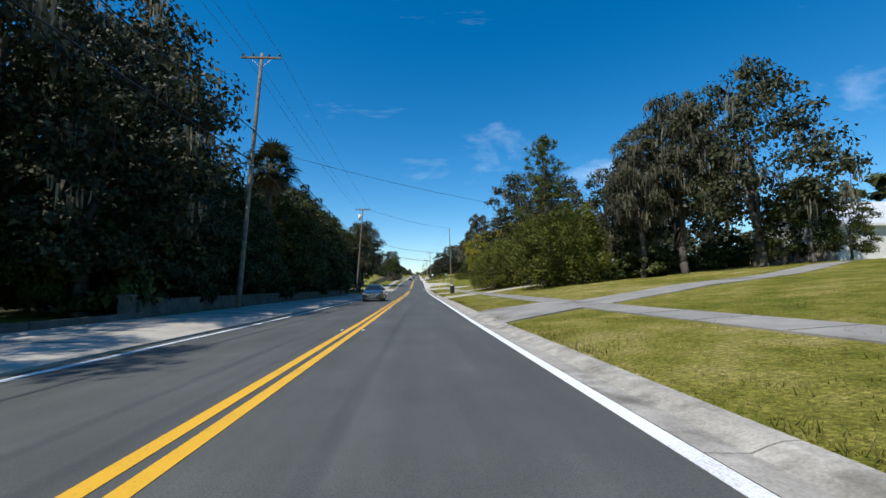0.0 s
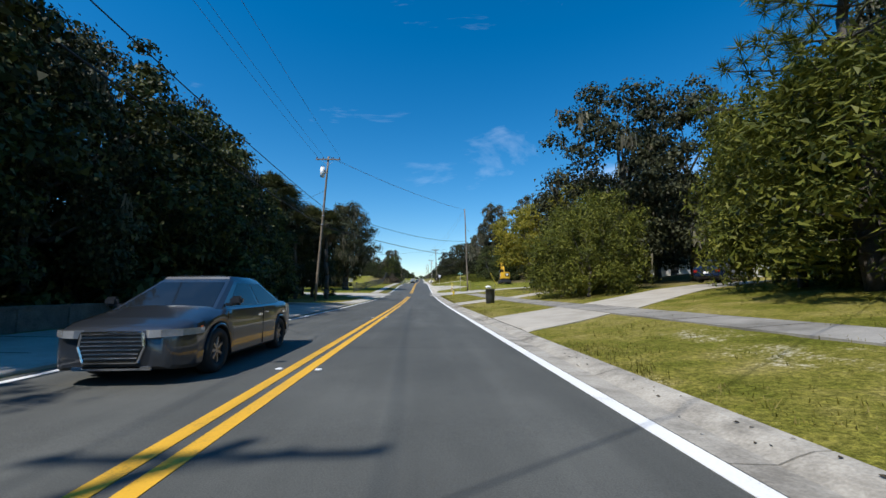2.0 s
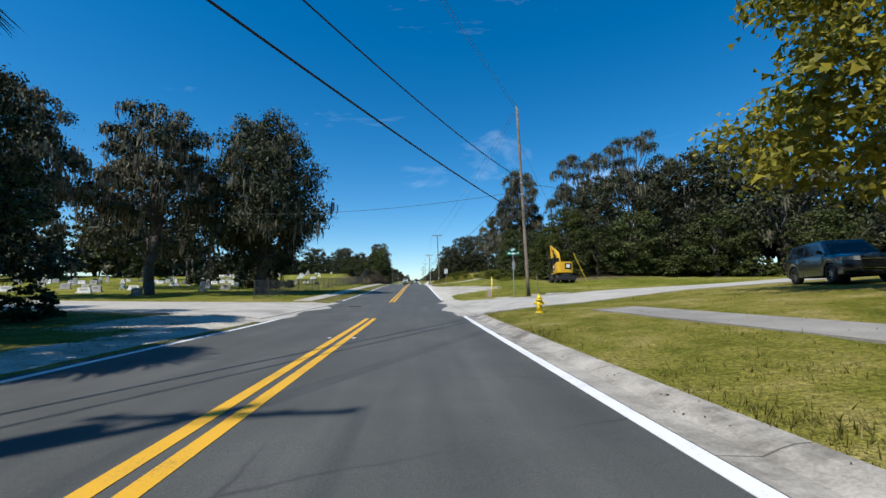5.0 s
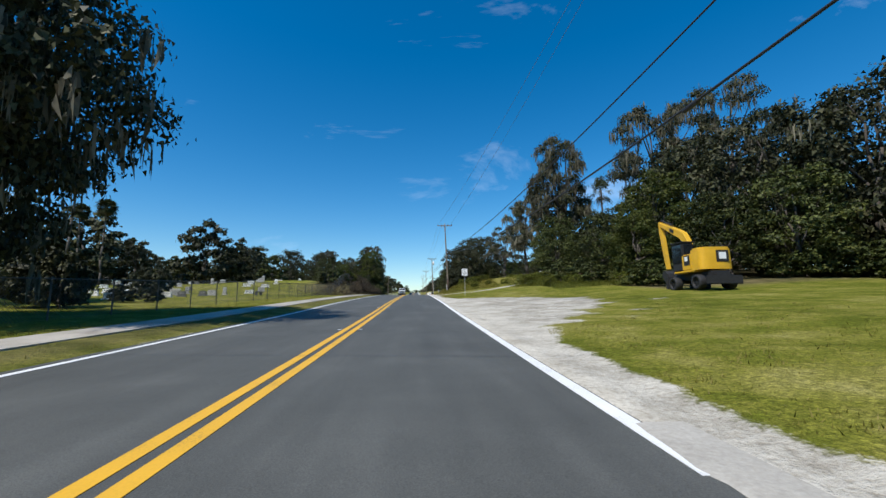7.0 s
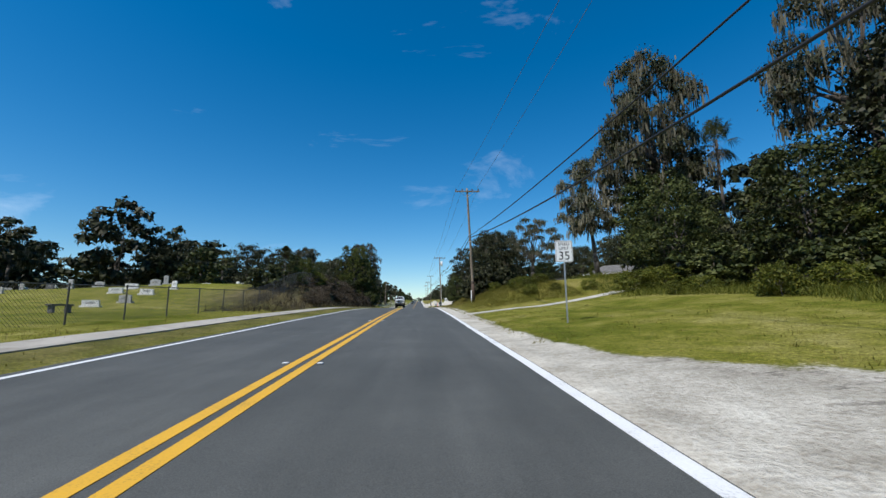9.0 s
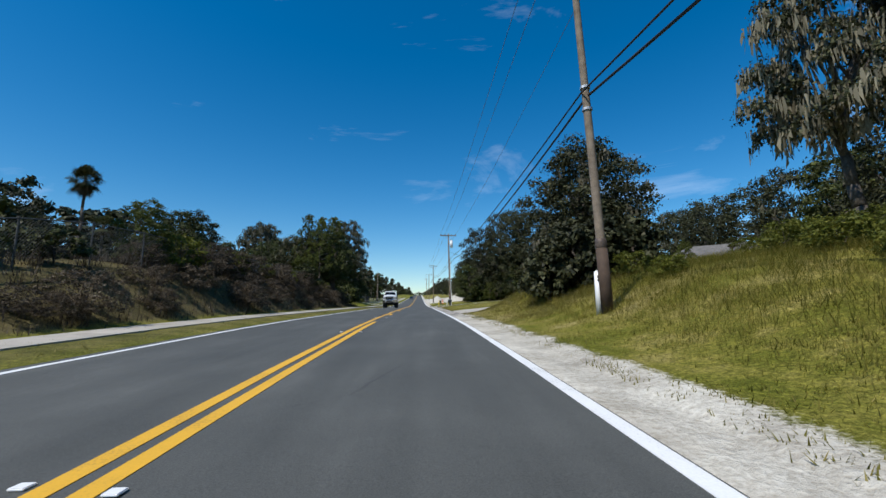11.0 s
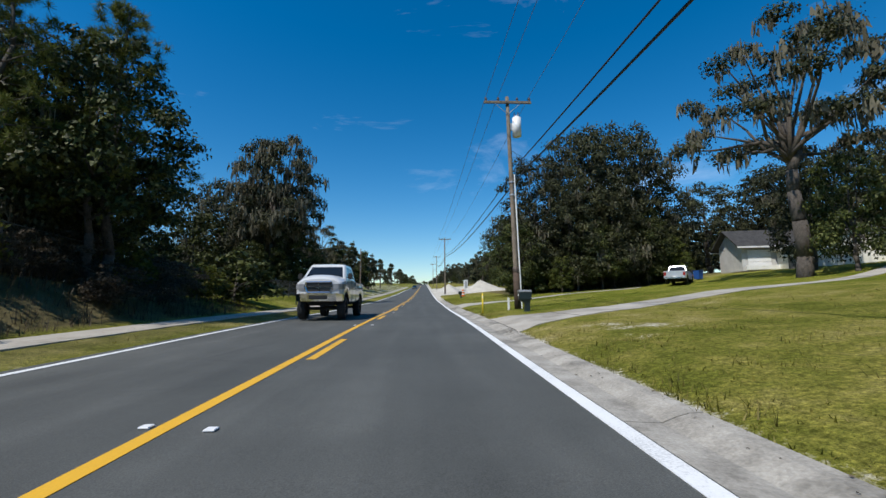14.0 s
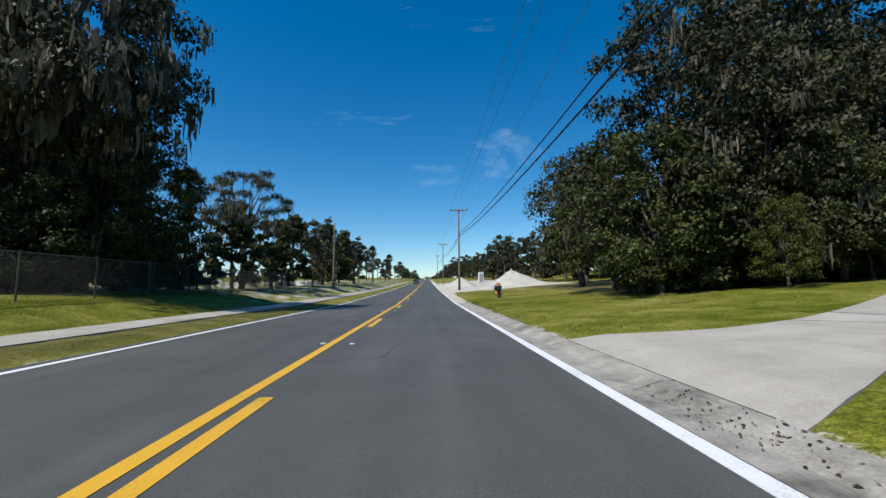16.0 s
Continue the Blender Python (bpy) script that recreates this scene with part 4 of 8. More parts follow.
def make_pine(name, seed, h, r, label, whorls=11, tufts=5):
    rng = np.random.default_rng(seed)
    root = empty(name, 0, 0, -50)
    tagged(root, label, "pine tree")
    bm = B()
    limb(bm, (0, 0, -0.4), (0.1, 0, h * 0.97), 0.24, 0.04, rng, 7, 8, 0.008)
    vs = []

    def tuft(p, size, nb=58):
        """A rounded brush of long needles."""
        d = rng.normal(0, 1, (nb, 3)) + np.array([0, 0, 0.45])
        d /= np.linalg.norm(d, axis=1)[:, None]
        q = np.cross(d, rng.normal(0, 1, (nb, 3)))
        q /= np.linalg.norm(q, axis=1)[:, None]
        ln = size * rng.uniform(0.7, 1.15, nb)[:, None]
        vs.append(np.stack([p + d * ln * 0.1 - q * 0.016, p + d * ln * 0.1 + q * 0.016, p + d * ln], 1).reshape(-1, 3))

    for i in range(whorls):
        f = i / (whorls - 1)
        z = h * (0.30 + 0.66 * f)
        L = r * (1.0 - 0.80 * f ** 1.3) * rng.uniform(0.72, 1.12)
        for k in range(5 if f < 0.75 else 4):
            a = i * 1.3 + k * 1.31 + rng.uniform(-.4, .4)
            reach = L * rng.uniform(0.6, 1.1)
            end = Vector((math.cos(a) * reach, math.sin(a) * reach, z + reach * rng.uniform(0.12, 0.5)))
            tube(bm, (0, 0, z), end, 0.05 * (1.1 - f), 0.015, 5)
            for q in range(tufts):
                g = 1.0 if q == 0 else rng.uniform(0.5, 1.02)
                spread = 0.0 if q == 0 else 0.30 * r / 3.6
                tuft(np.array(Vector((0, 0, z)).lerp(end, g)) + rng.normal(0, 1, 3) * spread, 0.46)
    for k in range(6):
        tuft(np.array([rng.normal(0, .15), rng.normal(0, .15), h * (0.93 + 0.012 * k)]), 0.42)
    part("trunk", bm, M["bark"], root, shade=True)
    c = new("needles", mesh_quads("needles", np.concatenate(vs), 3, M["leaf_pine"]))
    c.parent = root
    return root


used = {}


def plant(kind, x, y, h, w=None, turn=None, label="", sink=0.0):
    """A tree of that kind at (x, y), h metres high and w times as wide as it would be."""
    if (abs(x) > 23 and not (x > 0 and 250 < y < 262)) or y > 262:
        kind = {"oak_a": "mid_a", "oak_b": "mid_b", "green_a": "mid_green", "green_b": "mid_green"}.get(kind, kind)
    src, h0 = KINDS[kind]
    rng = random.Random(int(x * 131 + y * 17))
    turn = rng.uniform(0, 360) if turn is None else turn
    s = h / h0
    sw = s * (w or 1.0)
    m = pose(x, y, gz(x, y) - sink, 0, 0, turn) @ Matrix.Diagonal((sw, sw, s, 1))
    if kind in used:
        a, b, c = src.scale
        ob = copy_thing(src, m @ Matrix.Diagonal((1 / a, 1 / b, 1 / c, 1)))
    else:
        src.matrix_basis = m
        used[kind] = 1
        ob = src
    if label:
        ob["label"] = label
    return ob


KINDS = {
    "oak_a": (make_tree("oak_tree", 1, 16, 7.5, 4.0, 72, 14500, "leaf_oak", 0.20, "live oak with grey-green crown and hanging moss", 0.42, moss=1100), 16),
    "oak_b": (make_tree("oak_tree", 2, 16, 7.0, 1.3, 84, 15000, "leaf_oak", 0.205, "dense dark live oak with a broad crown", 0.40, moss=250), 16),
    "oak_moss": (make_tree("oak_tree", 3, 18, 6.0, 6.5, 50, 12500, "leaf_oak", 0.185, "tall oak draped with long grey moss", 0.36, moss=3600, lean=0.6, puff=0.88, limbs=12), 18),
    "oak_open": (make_tree("oak_tree", 4, 18, 8.2, 8.5, 30, 10000, "leaf_oak", 0.17, "open oak with bare limbs and hanging moss", 0.45, moss=1900, limbs=20, squash=0.55, puff=0.66), 18),
    "green_a": (make_tree("broadleaf_tree", 5, 12, 5.2, 1.2, 74, 12500, "leaf_green", 0.18, "dense green roadside tree overgrown to the ground", 0.26), 12),
    "green_b": (make_tree("broadleaf_tree", 6, 13, 4.8, 3.0, 64, 11000, "leaf_green", 0.18, "green broadleaf tree with a rounded crown", 0.24), 13),
    "vine": (make_tree("broadleaf_tree", 7, 11, 4.6, 0.7, 70, 11000, "leaf_vine", 0.18, "tree smothered in yellow-green vines", 0.24), 11),
    "yellow": (make_tree("rain_tree", 8, 10.5, 6.0, 2.6, 60, 16000, "leaf_yellow", 0.175, "broad yellow-green tree in seed beside a side street", 0.28, squash=0.6), 10.5),
    "cedar": (make_tree("cedar_bush", 9, 6.0, 2.7, 0.2, 44, 12000, "leaf_cedar", 0.17, "feathery olive-green cedar bush", 0.12, slim=0.24, squash=1.5, cat="bush"), 6),
    "shrub": (make_tree("shrub", 10, 3.0, 1.9, 0.15, 22, 2400, "leaf_green", 0.175, "loose green roadside shrub", 0.06, cat="bush", limbs=6), 3),
    "brush": (make_tree("shrub", 11, 2.2, 1.7, 0.1, 26, 4200, "brush", 0.105, "dry brown-green scrub on the bank", 0.05, cat="bush", limbs=9, core=0.1, slim=0.34), 2.2),
    "weed_bush": (make_tree("weed_bush", 41, 1.3, 1.0, 0.05, 30, 1900, "green_weeds", 0.10, "bushy yellow-green weeds on a rough bank", 0.02, cat="weeds", limbs=4, slim=0.4), 1.3),
    "mid_a": (make_tree("oak_tree", 31, 16, 7.4, 3.0, 64, 8000, "leaf_oak", 0.27, "live oak with hanging moss at the edge of the wood", 0.42, moss=500, limbs=7), 16),
    "mid_b": (make_tree("oak_tree", 32, 16, 7.0, 1.0, 70, 8000, "leaf_oak", 0.27, "dense dark oak at the edge of the wood", 0.40, limbs=6), 16),
    "mid_green": (make_tree("broadleaf_tree", 33, 12, 5.2, 0.7, 64, 7500, "leaf_green", 0.225, "green broadleaf tree at the edge of the wood", 0.26, limbs=6), 12),
    "far_a": (make_tree("oak_tree", 12, 14, 6.0, 0.5, 26, 2000, "leaf_oak", 0.62, "dark oak far from the road", 0.35, limbs=3), 14),
    "far_b": (make_tree("broadleaf_tree", 13, 12, 4.6, 0.3, 24, 1900, "leaf_green", 0.58, "distant green broadleaf tree", 0.3, limbs=3), 12),
    "far_open": (make_tree("oak_tree", 14, 14, 4.6, 6.0, 15, 1900, "leaf_oak", 0.44, "distant thin oak with moss", 0.3, moss=450, limbs=7, squash=0.6), 14),
    "palm_a": (make_palm("cabbage_palm", 15, 8.2, 1.5, "cabbage palm with a full round head of fan fronds", 64, 18), 9.6),
    "palm_b": (make_palm("cabbage_palm", 16, 10.5, 1.9, "tall slender cabbage palm with a small round head", 26, 4), 12),
    "palm_c": (make_palm("cabbage_palm", 19, 15.0, 1.55, "tall straight cabbage palm with a dense round head", 84, 14, 0.075, -1.15), 16.6),
    "pine": (make_pine("pine_tree", 17, 15, 3.6, "young pine with tufted yellow-green needles"), 15),
    "bush_round": (make_tree("round_bush", 18, 2.2, 1.2, 0.1, 24, 2600, "leaf_oak", 0.135, "clipped dark round shrub", 0.08, cat="bush", limbs=4, squash=1.0), 2.2),
}

# left of the road, before the side street
# oaks at y 0, 9 and 16, mostly unseen, are added to shade the pavement
for k, x, y, h, w in (("oak_a", -18.8, 25, 19.5, 0.92), ("oak_moss", -24, 33, 20, 1.1), ("vine", -13.6, 21.5, 8.5, 0.75), ("vine", -15.0, 15.5, 6.0, 0.8), ("green_a", -13.4, 29.0, 8.5, 0.95), ("oak_b", -17.0, 22.0, 15.5, 0.72), ("oak_b", -16.0, 16.0, 16.0, 0.75), ("oak_b", -17.0, 9.0, 17.0, 0.8), ("oak_b", -15.5, 0, 18, 0.55),
                      ("oak_b", -20.5, 37, 14.5, 0.7), ("palm_a", -12.0, 33.9, 13.1, 1.0), ("vine", -12.2, 32.2, 7.2, 0.62), ("green_a", -12.6, 31.0, 8.0, 0.7), ("green_a", -13.0, 37, 9.5, 0.85), ("green_b", -12.6, 40.5, 11.5, 0.9), ("vine", -12.8, 36, 6.5, 0.7), ("palm_a", -13.5, 42, 9.6, 0.9),
                      ("pine", -15.5, 44, 14.5, 1.0), ("green_b", -12.8, 47, 11.5, 0.95), ("oak_b", -18, 50, 14.5, 0.75), ("green_a", -12.6, 53, 11, 0.9), ("green_b", -14.0, 59, 11.5, 0.9),
                      ("oak_b", -18.5, 62, 16, 0.8), ("vine", -13.0, 64, 8.5, 0.75), ("oak_a", -26, 44, 19, 1.0), ("oak_a", -27, 12, 18, 1.0), ("green_a", -22, 4, 11, 1.1), ("oak_b", -28, 58, 17, 1.0),
                      ("green_a", -14.2, 25, 9.0, 0.8), ("shrub", -12.2, 19.5, 2.6, 1.1), ("shrub", -12.4, 46, 3.0, 1.2), ("shrub", -12.3, 51, 2.6, 1.1), ("shrub", -12.4, 56.5, 2.8, 1.1), ("shrub", -12.4, 33, 3.2, 1.2)):
    plant(k, x, y, h, w)
for k, x, y, h, w in (("oak_b", -13.0, 16.8, 11.0, 0.95), ("oak_b", -13.2, 21.5, 9.5, 0.85), ("green_a", -12.4, 26.5, 7.6, 0.95), ("oak_b", -12.6, 30.5, 8.2, 0.85), ("green_a", -11.8, 38.5, 9.5, 0.80), ("oak_b", -12.2, 43.5, 10.0, 0.75),
                      ("green_b", -11.9, 50.0, 9.8, 0.90), ("oak_b", -12.4, 56.0, 9.5, 0.75), ("green_a", -12.4, 61.0, 9.0, 0.75)):
    plant(k, x, y, h, w)
ur = random.Random(17)
for i in range(34):          # undergrowth that closes the wood behind the low wall
    plant("shrub", -12.0 - ur.uniform(0, 1.6) - (i % 2) * 3.2, 17.5 + i * 1.42 + ur.uniform(-0.4, 0.4), ur.uniform(2.6, 4.4), ur.uniform(0.8, 1.1))
# palms and oaks by the sandy corner
for k, x, y, h, w in (("palm_a", -15.5, 73, 13.3, 1.15), ("palm_a", -10.9, 78.6, 10.4, 1.25), ("palm_a", -14.3, 78.0, 10.0, 1.2), ("oak_b", -14.2, 85.0, 9.0, 0.7), ("oak_b", -17.0, 90.5, 10.0, 0.8), ("palm_a", -16.5, 80, 13.8, 1.15), ("palm_a", -12.0, 82.5, 10.0, 1.25), ("palm_a", -19.5, 75, 13.0, 1.15),
                      ("palm_a", -14.5, 86, 12.2, 1.15), ("palm_a", -21, 84, 13.6, 1.15), ("oak_b", -24, 72, 15, 0.9), ("palm_a", -18.5, 69, 13.8, 1.15), ("oak_moss", -26, 90, 15, 0.8), ("green_b", -15.5, 70, 10.5, 0.7),
                      ("oak_a", -15.6, 118, 18.6, 0.70), ("oak_a", -16.4, 119.3, 18.2, 0.64), ("oak_b", -15.9, 118.6, 17.4, 0.5), ("oak_moss", -24, 114, 17.5, 1.0), ("oak_a", -33, 128, 17, 1.0), ("oak_moss", -30, 106, 16, 0.9), ("oak_b", -17.5, 76.5, 12, 0.8), ("oak_b", -20.5, 86, 13, 0.85), ("green_b", -15.5, 81.5, 9.0, 0.7), ("green_b", -14.6, 70.5, 9.0, 0.7), ("green_b", -14.6, 88.0, 8.5, 0.8), ("bush_round", -19.5, 128, 3.0, 1.1), ("bush_round", -23, 133, 2.6, 1.0)):
    plant(k, x, y, h, w)
up = random.Random(41)
for i in range(6):          # low growth between the palm trunks
    plant("shrub", -12.6 - up.uniform(0, 7), 72.5 + i * 3.4 + up.uniform(-0.5, 0.5), up.uniform(1.2, 2.8), up.uniform(0.9, 1.2))
# right of the road, before the side street
for k, x, y, h, w in (("pine", 13.2, 41.5, 15.6, 1.15), ("oak_moss", 27.5, 41, 19.2, 0.78), ("oak_moss", 23.8, 42.5, 15.8, 0.72), ("oak_a", 32.0, 36.5, 19.5, 0.78), ("oak_a", 24, 48, 14, 0.72), ("cedar", 12.4, 40.3, 7.0, 1.2), ("cedar", 14.4, 41.9, 7.6, 1.05), ("cedar", 14.3, 45.0, 8.2, 0.9), ("cedar", 10.2, 55.0, 5.4, 0.95),
                      ("cedar", 9.6, 58.0, 5.2, 1.0), ("cedar", 12.4, 57.6, 7.0, 0.9), ("cedar", 11.8, 60.5, 6.6, 1.1), ("cedar", 17.6, 45.5, 9.0, 0.9), ("cedar", 16.4, 48.5, 9.0, 0.8), ("cedar", 19.0, 47.0, 7.6, 0.85),
                      ("oak_b", 18.0, 66, 18.8, 0.9), ("oak_b", 22.5, 63, 17.0, 0.8), ("palm_a", 22.7, 58.2, 10.0, 1), ("oak_a", 33.5, 51.5, 21, 0.85), ("oak_b", 27, 76, 15, 0.9), ("cedar", 14.0, 63.0, 6.0, 0.9), ("oak_b", 15.6, 71.5, 8.0, 0.85), ("oak_b", 19.5, 71.0, 11.5, 0.85), ("oak_b", 23.5, 72.5, 13.0, 0.8), ("oak_b", 26.0, 82.0, 10.0, 0.9), ("oak_b", 21.5, 80.0, 8.0, 0.8),
                      ("yellow", 15.6, 84.2, 11.4, 0.98), ("yellow", 18.8, 76, 12.0, 0.75), ("oak_b", 27, 92, 12, 0.9), ("oak_b", 34, 84, 14, 1), ("vine", 37, 33, 6.5, 0.7), ("green_b", 34, 35, 8.0, 0.8), ("palm_a", 33.5, 33, 7.5, 1),
                      ("oak_moss", 47, 27, 17, 1.1), ("shrub", 24, 47, 2.4, 1.2), ("shrub", 20, 51, 2.2, 1.2), ("far_b", 44, 98, 12, 1.2), ("far_a", 50, 90, 14, 1.2)):
    plant(k, x, y, h, w)
rs = random.Random(31)
for i in range(15):          # shaded undergrowth below the mossy oaks
    plant("shrub", 20.5 + i * 1.15 + rs.uniform(-0.5, 0.5), 46.5 - i * 0.35 + rs.uniform(-1.2, 1.6), rs.uniform(1.8, 3.6), rs.uniform(0.9, 1.2))
# the wood behind the excavator
for k, x, y, h, w in (("oak_open", 37.6, 164, 27.5, 0.66), ("oak_open", 51, 167, 33, 0.62), ("oak_moss", 26.3, 177, 26.5, 0.66), ("oak_moss", 21.0, 181, 15.5, 0.8), ("palm_b", 34.6, 178, 18.5, 0.75), ("oak_b", 29, 163, 10.5, 0.9),
                      ("green_a", 24.5, 158, 9.5, 1.0), ("vine", 23.5, 147, 8.0, 1.1), ("vine", 28, 150, 12.5, 1), ("oak_b", 34, 153, 17, 0.9), ("oak_a", 40, 148, 19, 0.9), ("oak_b", 47, 142, 21, 0.9), ("green_b", 36, 141, 11, 1.1),
                      ("green_a", 30.5, 143, 9, 1.1), ("green_a", 44, 133, 10, 1.2), ("oak_a", 54, 132, 22, 0.9), ("oak_b", 50, 153, 22, 0.9), ("green_a", 21.5, 167, 8.5, 1.0), ("green_b", 24, 173, 11, 0.95), ("oak_b", 28, 178, 16, 0.85),
                      ("oak_b", 38, 160, 20, 0.85), ("oak_a", 56, 145, 23, 1), ("green_a", 52, 124, 9, 1.2), ("vine", 27, 154.5, 6.5, 1.0), ("vine", 33, 146, 5.5, 1.1), ("shrub", 20.5, 152, 2.6, 1.4), ("shrub", 20, 161, 3.0, 1.4),
                      ("shrub", 22, 142, 2.6, 1.5), ("shrub", 40, 137, 2.8, 1.5), ("shrub", 47, 129, 2.6, 1.6), ("oak_b", 62, 120, 20, 1.0), ("far_a", 66, 108, 17, 1.1), ("far_b", 58, 112, 12, 1.2), ("far_a", 70, 150, 22, 1.1), ("far_a", 60, 170, 22, 1.1),
                      ("vine", 36.5, 143.2, 4.5, 1.1), ("shrub", 37.2, 139.4, 3.0, 1.5), ("shrub", 40.2, 138.6, 3.2, 1.6), ("shrub", 43.6, 137.2, 3.0, 1.6), ("shrub", 47.6, 135.0, 3.2, 1.7), ("shrub", 34.0, 141.0, 2.2, 1.4), ("vine", 41.5, 144.5, 4.6, 1.2), ("shrub", 25.5, 143.5, 2.0, 1.5), ("vine", 46.5, 138, 4.4, 1.2), ("green_b", 37, 196, 11, 0.9), ("oak_b", 33, 188, 12, 0.8), ("far_a", 48, 190, 18, 1.1)):
    plant(k, x, y, h, w)

# the bank and the fence line beyond the graves, left
for k, x, y, h, w in (("pine", -15.2, 220.4, 11.0, 1.0), ("pine", -13.0, 218.8, 10.2, 1.0), ("pine", -11.9, 222.2, 11.6, 1.1), ("pine", -14.0, 223.4, 10.8, 1.1), ("green_b", -12.8, 223, 7.0, 0.9), ("green_b", -12.0, 221.5, 9.6, 0.85), ("oak_b", -14.4, 221.2, 9.4, 0.62), ("oak_a", -17.5, 222, 8.5, 0.9), ("green_b", -15.5, 226, 7.5, 0.9), ("green_a", -19.5, 222, 8.0, 0.9), ("oak_moss", -15.6, 250.6, 17.4, 0.86), ("oak_b", -17.8, 251.5, 12.5, 0.62), ("oak_a", -24.5, 257, 14.0, 0.8), ("green_a", -13.8, 254, 7.5, 0.8), ("oak_moss", -17.0, 253, 13.0, 0.8),
                      ("green_a", -15.0, 251.5, 7.0, 0.9), ("green_a", -18.5, 258, 8.5, 0.9), ("green_a", -24, 250, 9.0, 1.0), ("oak_b", -31, 246, 14.5, 0.9), ("oak_moss", -28, 238, 14, 0.9), ("oak_b", -38, 236, 13.5, 1.0), ("oak_b", -27, 262, 13, 0.9),
                      ("green_a", -30, 226, 8.5, 1.1), ("oak_b", -33, 216, 10.5, 1.0), ("palm_b", -36, 212, 8.5, 1.2), ("oak_b", -42, 208, 10.5, 1.1), ("far_a", -50, 222, 12, 1.1), ("oak_b", -24, 208, 8.0, 1.0), ("green_a", -20.5, 200, 6.0, 1.1),
                      ("green_a", -25, 232, 10, 0.95), ("shrub", -11.8, 233, 3.2, 1.3), ("vine", -14.5, 216.5, 4.6, 1.0), ("shrub", -13.0, 211, 2.6, 1.2), ("vine", -13.6, 184.5, 3.4, 0.9), ("palm_a", -15.5, 183, 4.6, 0.9), ("shrub", -15, 176, 2.4, 1.3), ("far_b", -30, 193, 6.0, 1.1)):
    plant(k, x, y, h, w)
# scrub on the cut bank
br = random.Random(7)
for i in range(40):
    y = 175 + i * 1.3 + br.uniform(-0.6, 0.6)
    x = -10.1 - br.uniform(0, 1) ** 1.2 * 4.6
    plant("brush" if br.random() < 0.93 else "shrub", x, y, br.uniform(0.8, 1.6), br.uniform(1.0, 1.5))
for i in range(22):          # vines matted over the graveyard fence at the top of the bank
    plant("brush" if i % 3 else "weed_bush", -12.7 + br.uniform(-0.5, 0.3), 186 + i * 2.1 + br.uniform(-0.6, 0.6), br.uniform(1.3, 1.9), br.uniform(0.9, 1.4))
# graveyard palms and shrubs
for k, x, y, h, w in (("palm_c", -47.7, 164, 17.4, 1.0), ("palm_c", -60.5, 182, 15.0, 1.05), ("palm_c", -55.5, 181, 15.7, 1.1), ("bush_round", -34.9, 160, 3.3, 0.8), ("bush_round", -32.4, 160, 3.2, 0.75), ("bush_round", -19.6, 134, 1.15, 1.5), ("bush_round", -17.9, 134.2, 1.1, 1.3), ("bush_round", -18.2, 127.3, 3.0, 0.75), ("bush_round", -36, 150, 2.2, 1.2), ("bush_round", -33, 139, 2.0, 1.2),
                      ("far_a", -49.5, 205, 16.5, 0.85), ("far_a", -45, 210, 13, 0.8), ("far_open", -62, 200, 11, 1.0), ("far_a", -72, 180, 17, 1.1), ("far_a", -66, 152, 11, 1.2), ("far_b", -58, 168, 8, 1.2), ("far_a", -66, 190, 16, 1.0)):
    plant(k, x, y, h, w)
# right of the road beyond the bank
for k, x, y, h, w in (("oak_b", 9.0, 184.2, 7.4, 1.1), ("oak_b", 9.4, 184.6, 7.0, 1.0), ("shrub", 6.6, 182.6, 2.2, 0.9), ("shrub", 9.6, 181.8, 2.0, 1.0), ("oak_open", 28.4, 235.5, 20.3, 0.85), ("green_b", 30.5, 233.5, 9.0, 0.7),
                      ("oak_b", 14.0, 254.5, 17.0, 0.78), ("oak_b", 20.0, 256.5, 21.0, 0.66), ("oak_b", 22.8, 257, 21.5, 0.64), ("oak_b", 27.2, 258, 21.3, 0.72), ("oak_b", 30.6, 259.5, 17.5, 0.75), ("green_a", 26.0, 255, 8.5, 0.9), ("oak_b", -21, 256, 10.5, 0.9), ("green_a", -17.2, 248, 5.5, 0.9), ("oak_b", 17.0, 253, 13.5, 0.75), ("oak_b", 22.5, 254, 13.0, 0.75), ("green_a", 20.5, 252.5, 8.0, 0.9), ("green_a", 11.2, 252.5, 8.5, 0.95), ("green_a", 17.5, 251.8, 6.0, 0.9), ("green_b", 27, 254.5, 9.5, 0.9), ("green_a", 12.0, 259, 10, 0.9),
                      ("vine", 14.8, 249.3, 4.0, 0.75), ("oak_a", 14.0, 270, 12.5, 0.8), ("oak_moss", 18, 279, 14.5, 0.9), ("vine", 30.4, 255.0, 5.6, 0.9), ("oak_b", 40, 262, 13, 1), ("palm_b", 44, 242, 9.0, 1.2), ("oak_b", 47, 251, 14, 1.0), ("oak_b", 56, 239, 17, 1.0), ("oak_b", 60, 252, 18, 1.0), ("oak_b", 52, 264, 16, 1.0), ("oak_b", 49, 230, 13, 0.9), ("oak_b", 47, 256, 14, 1), ("oak_a", 52, 244, 15, 1.0),
                      ("oak_b", 56, 228, 16, 1.0), ("oak_a", 50, 214, 14, 1.0), ("vine", 35.9, 216.6, 5.2, 0.62), ("palm_a", 40.6, 214.0, 4.6, 0.9), ("oak_b", 33.4, 239.5, 9.0, 0.75), ("oak_b", 62, 212, 18, 1.0), ("oak_b", 45, 201, 11, 1.0), ("far_a", 58, 196, 14, 1.1), ("green_b", 22, 252.5, 5, 0.8)):
    plant(k, x, y, h, w)
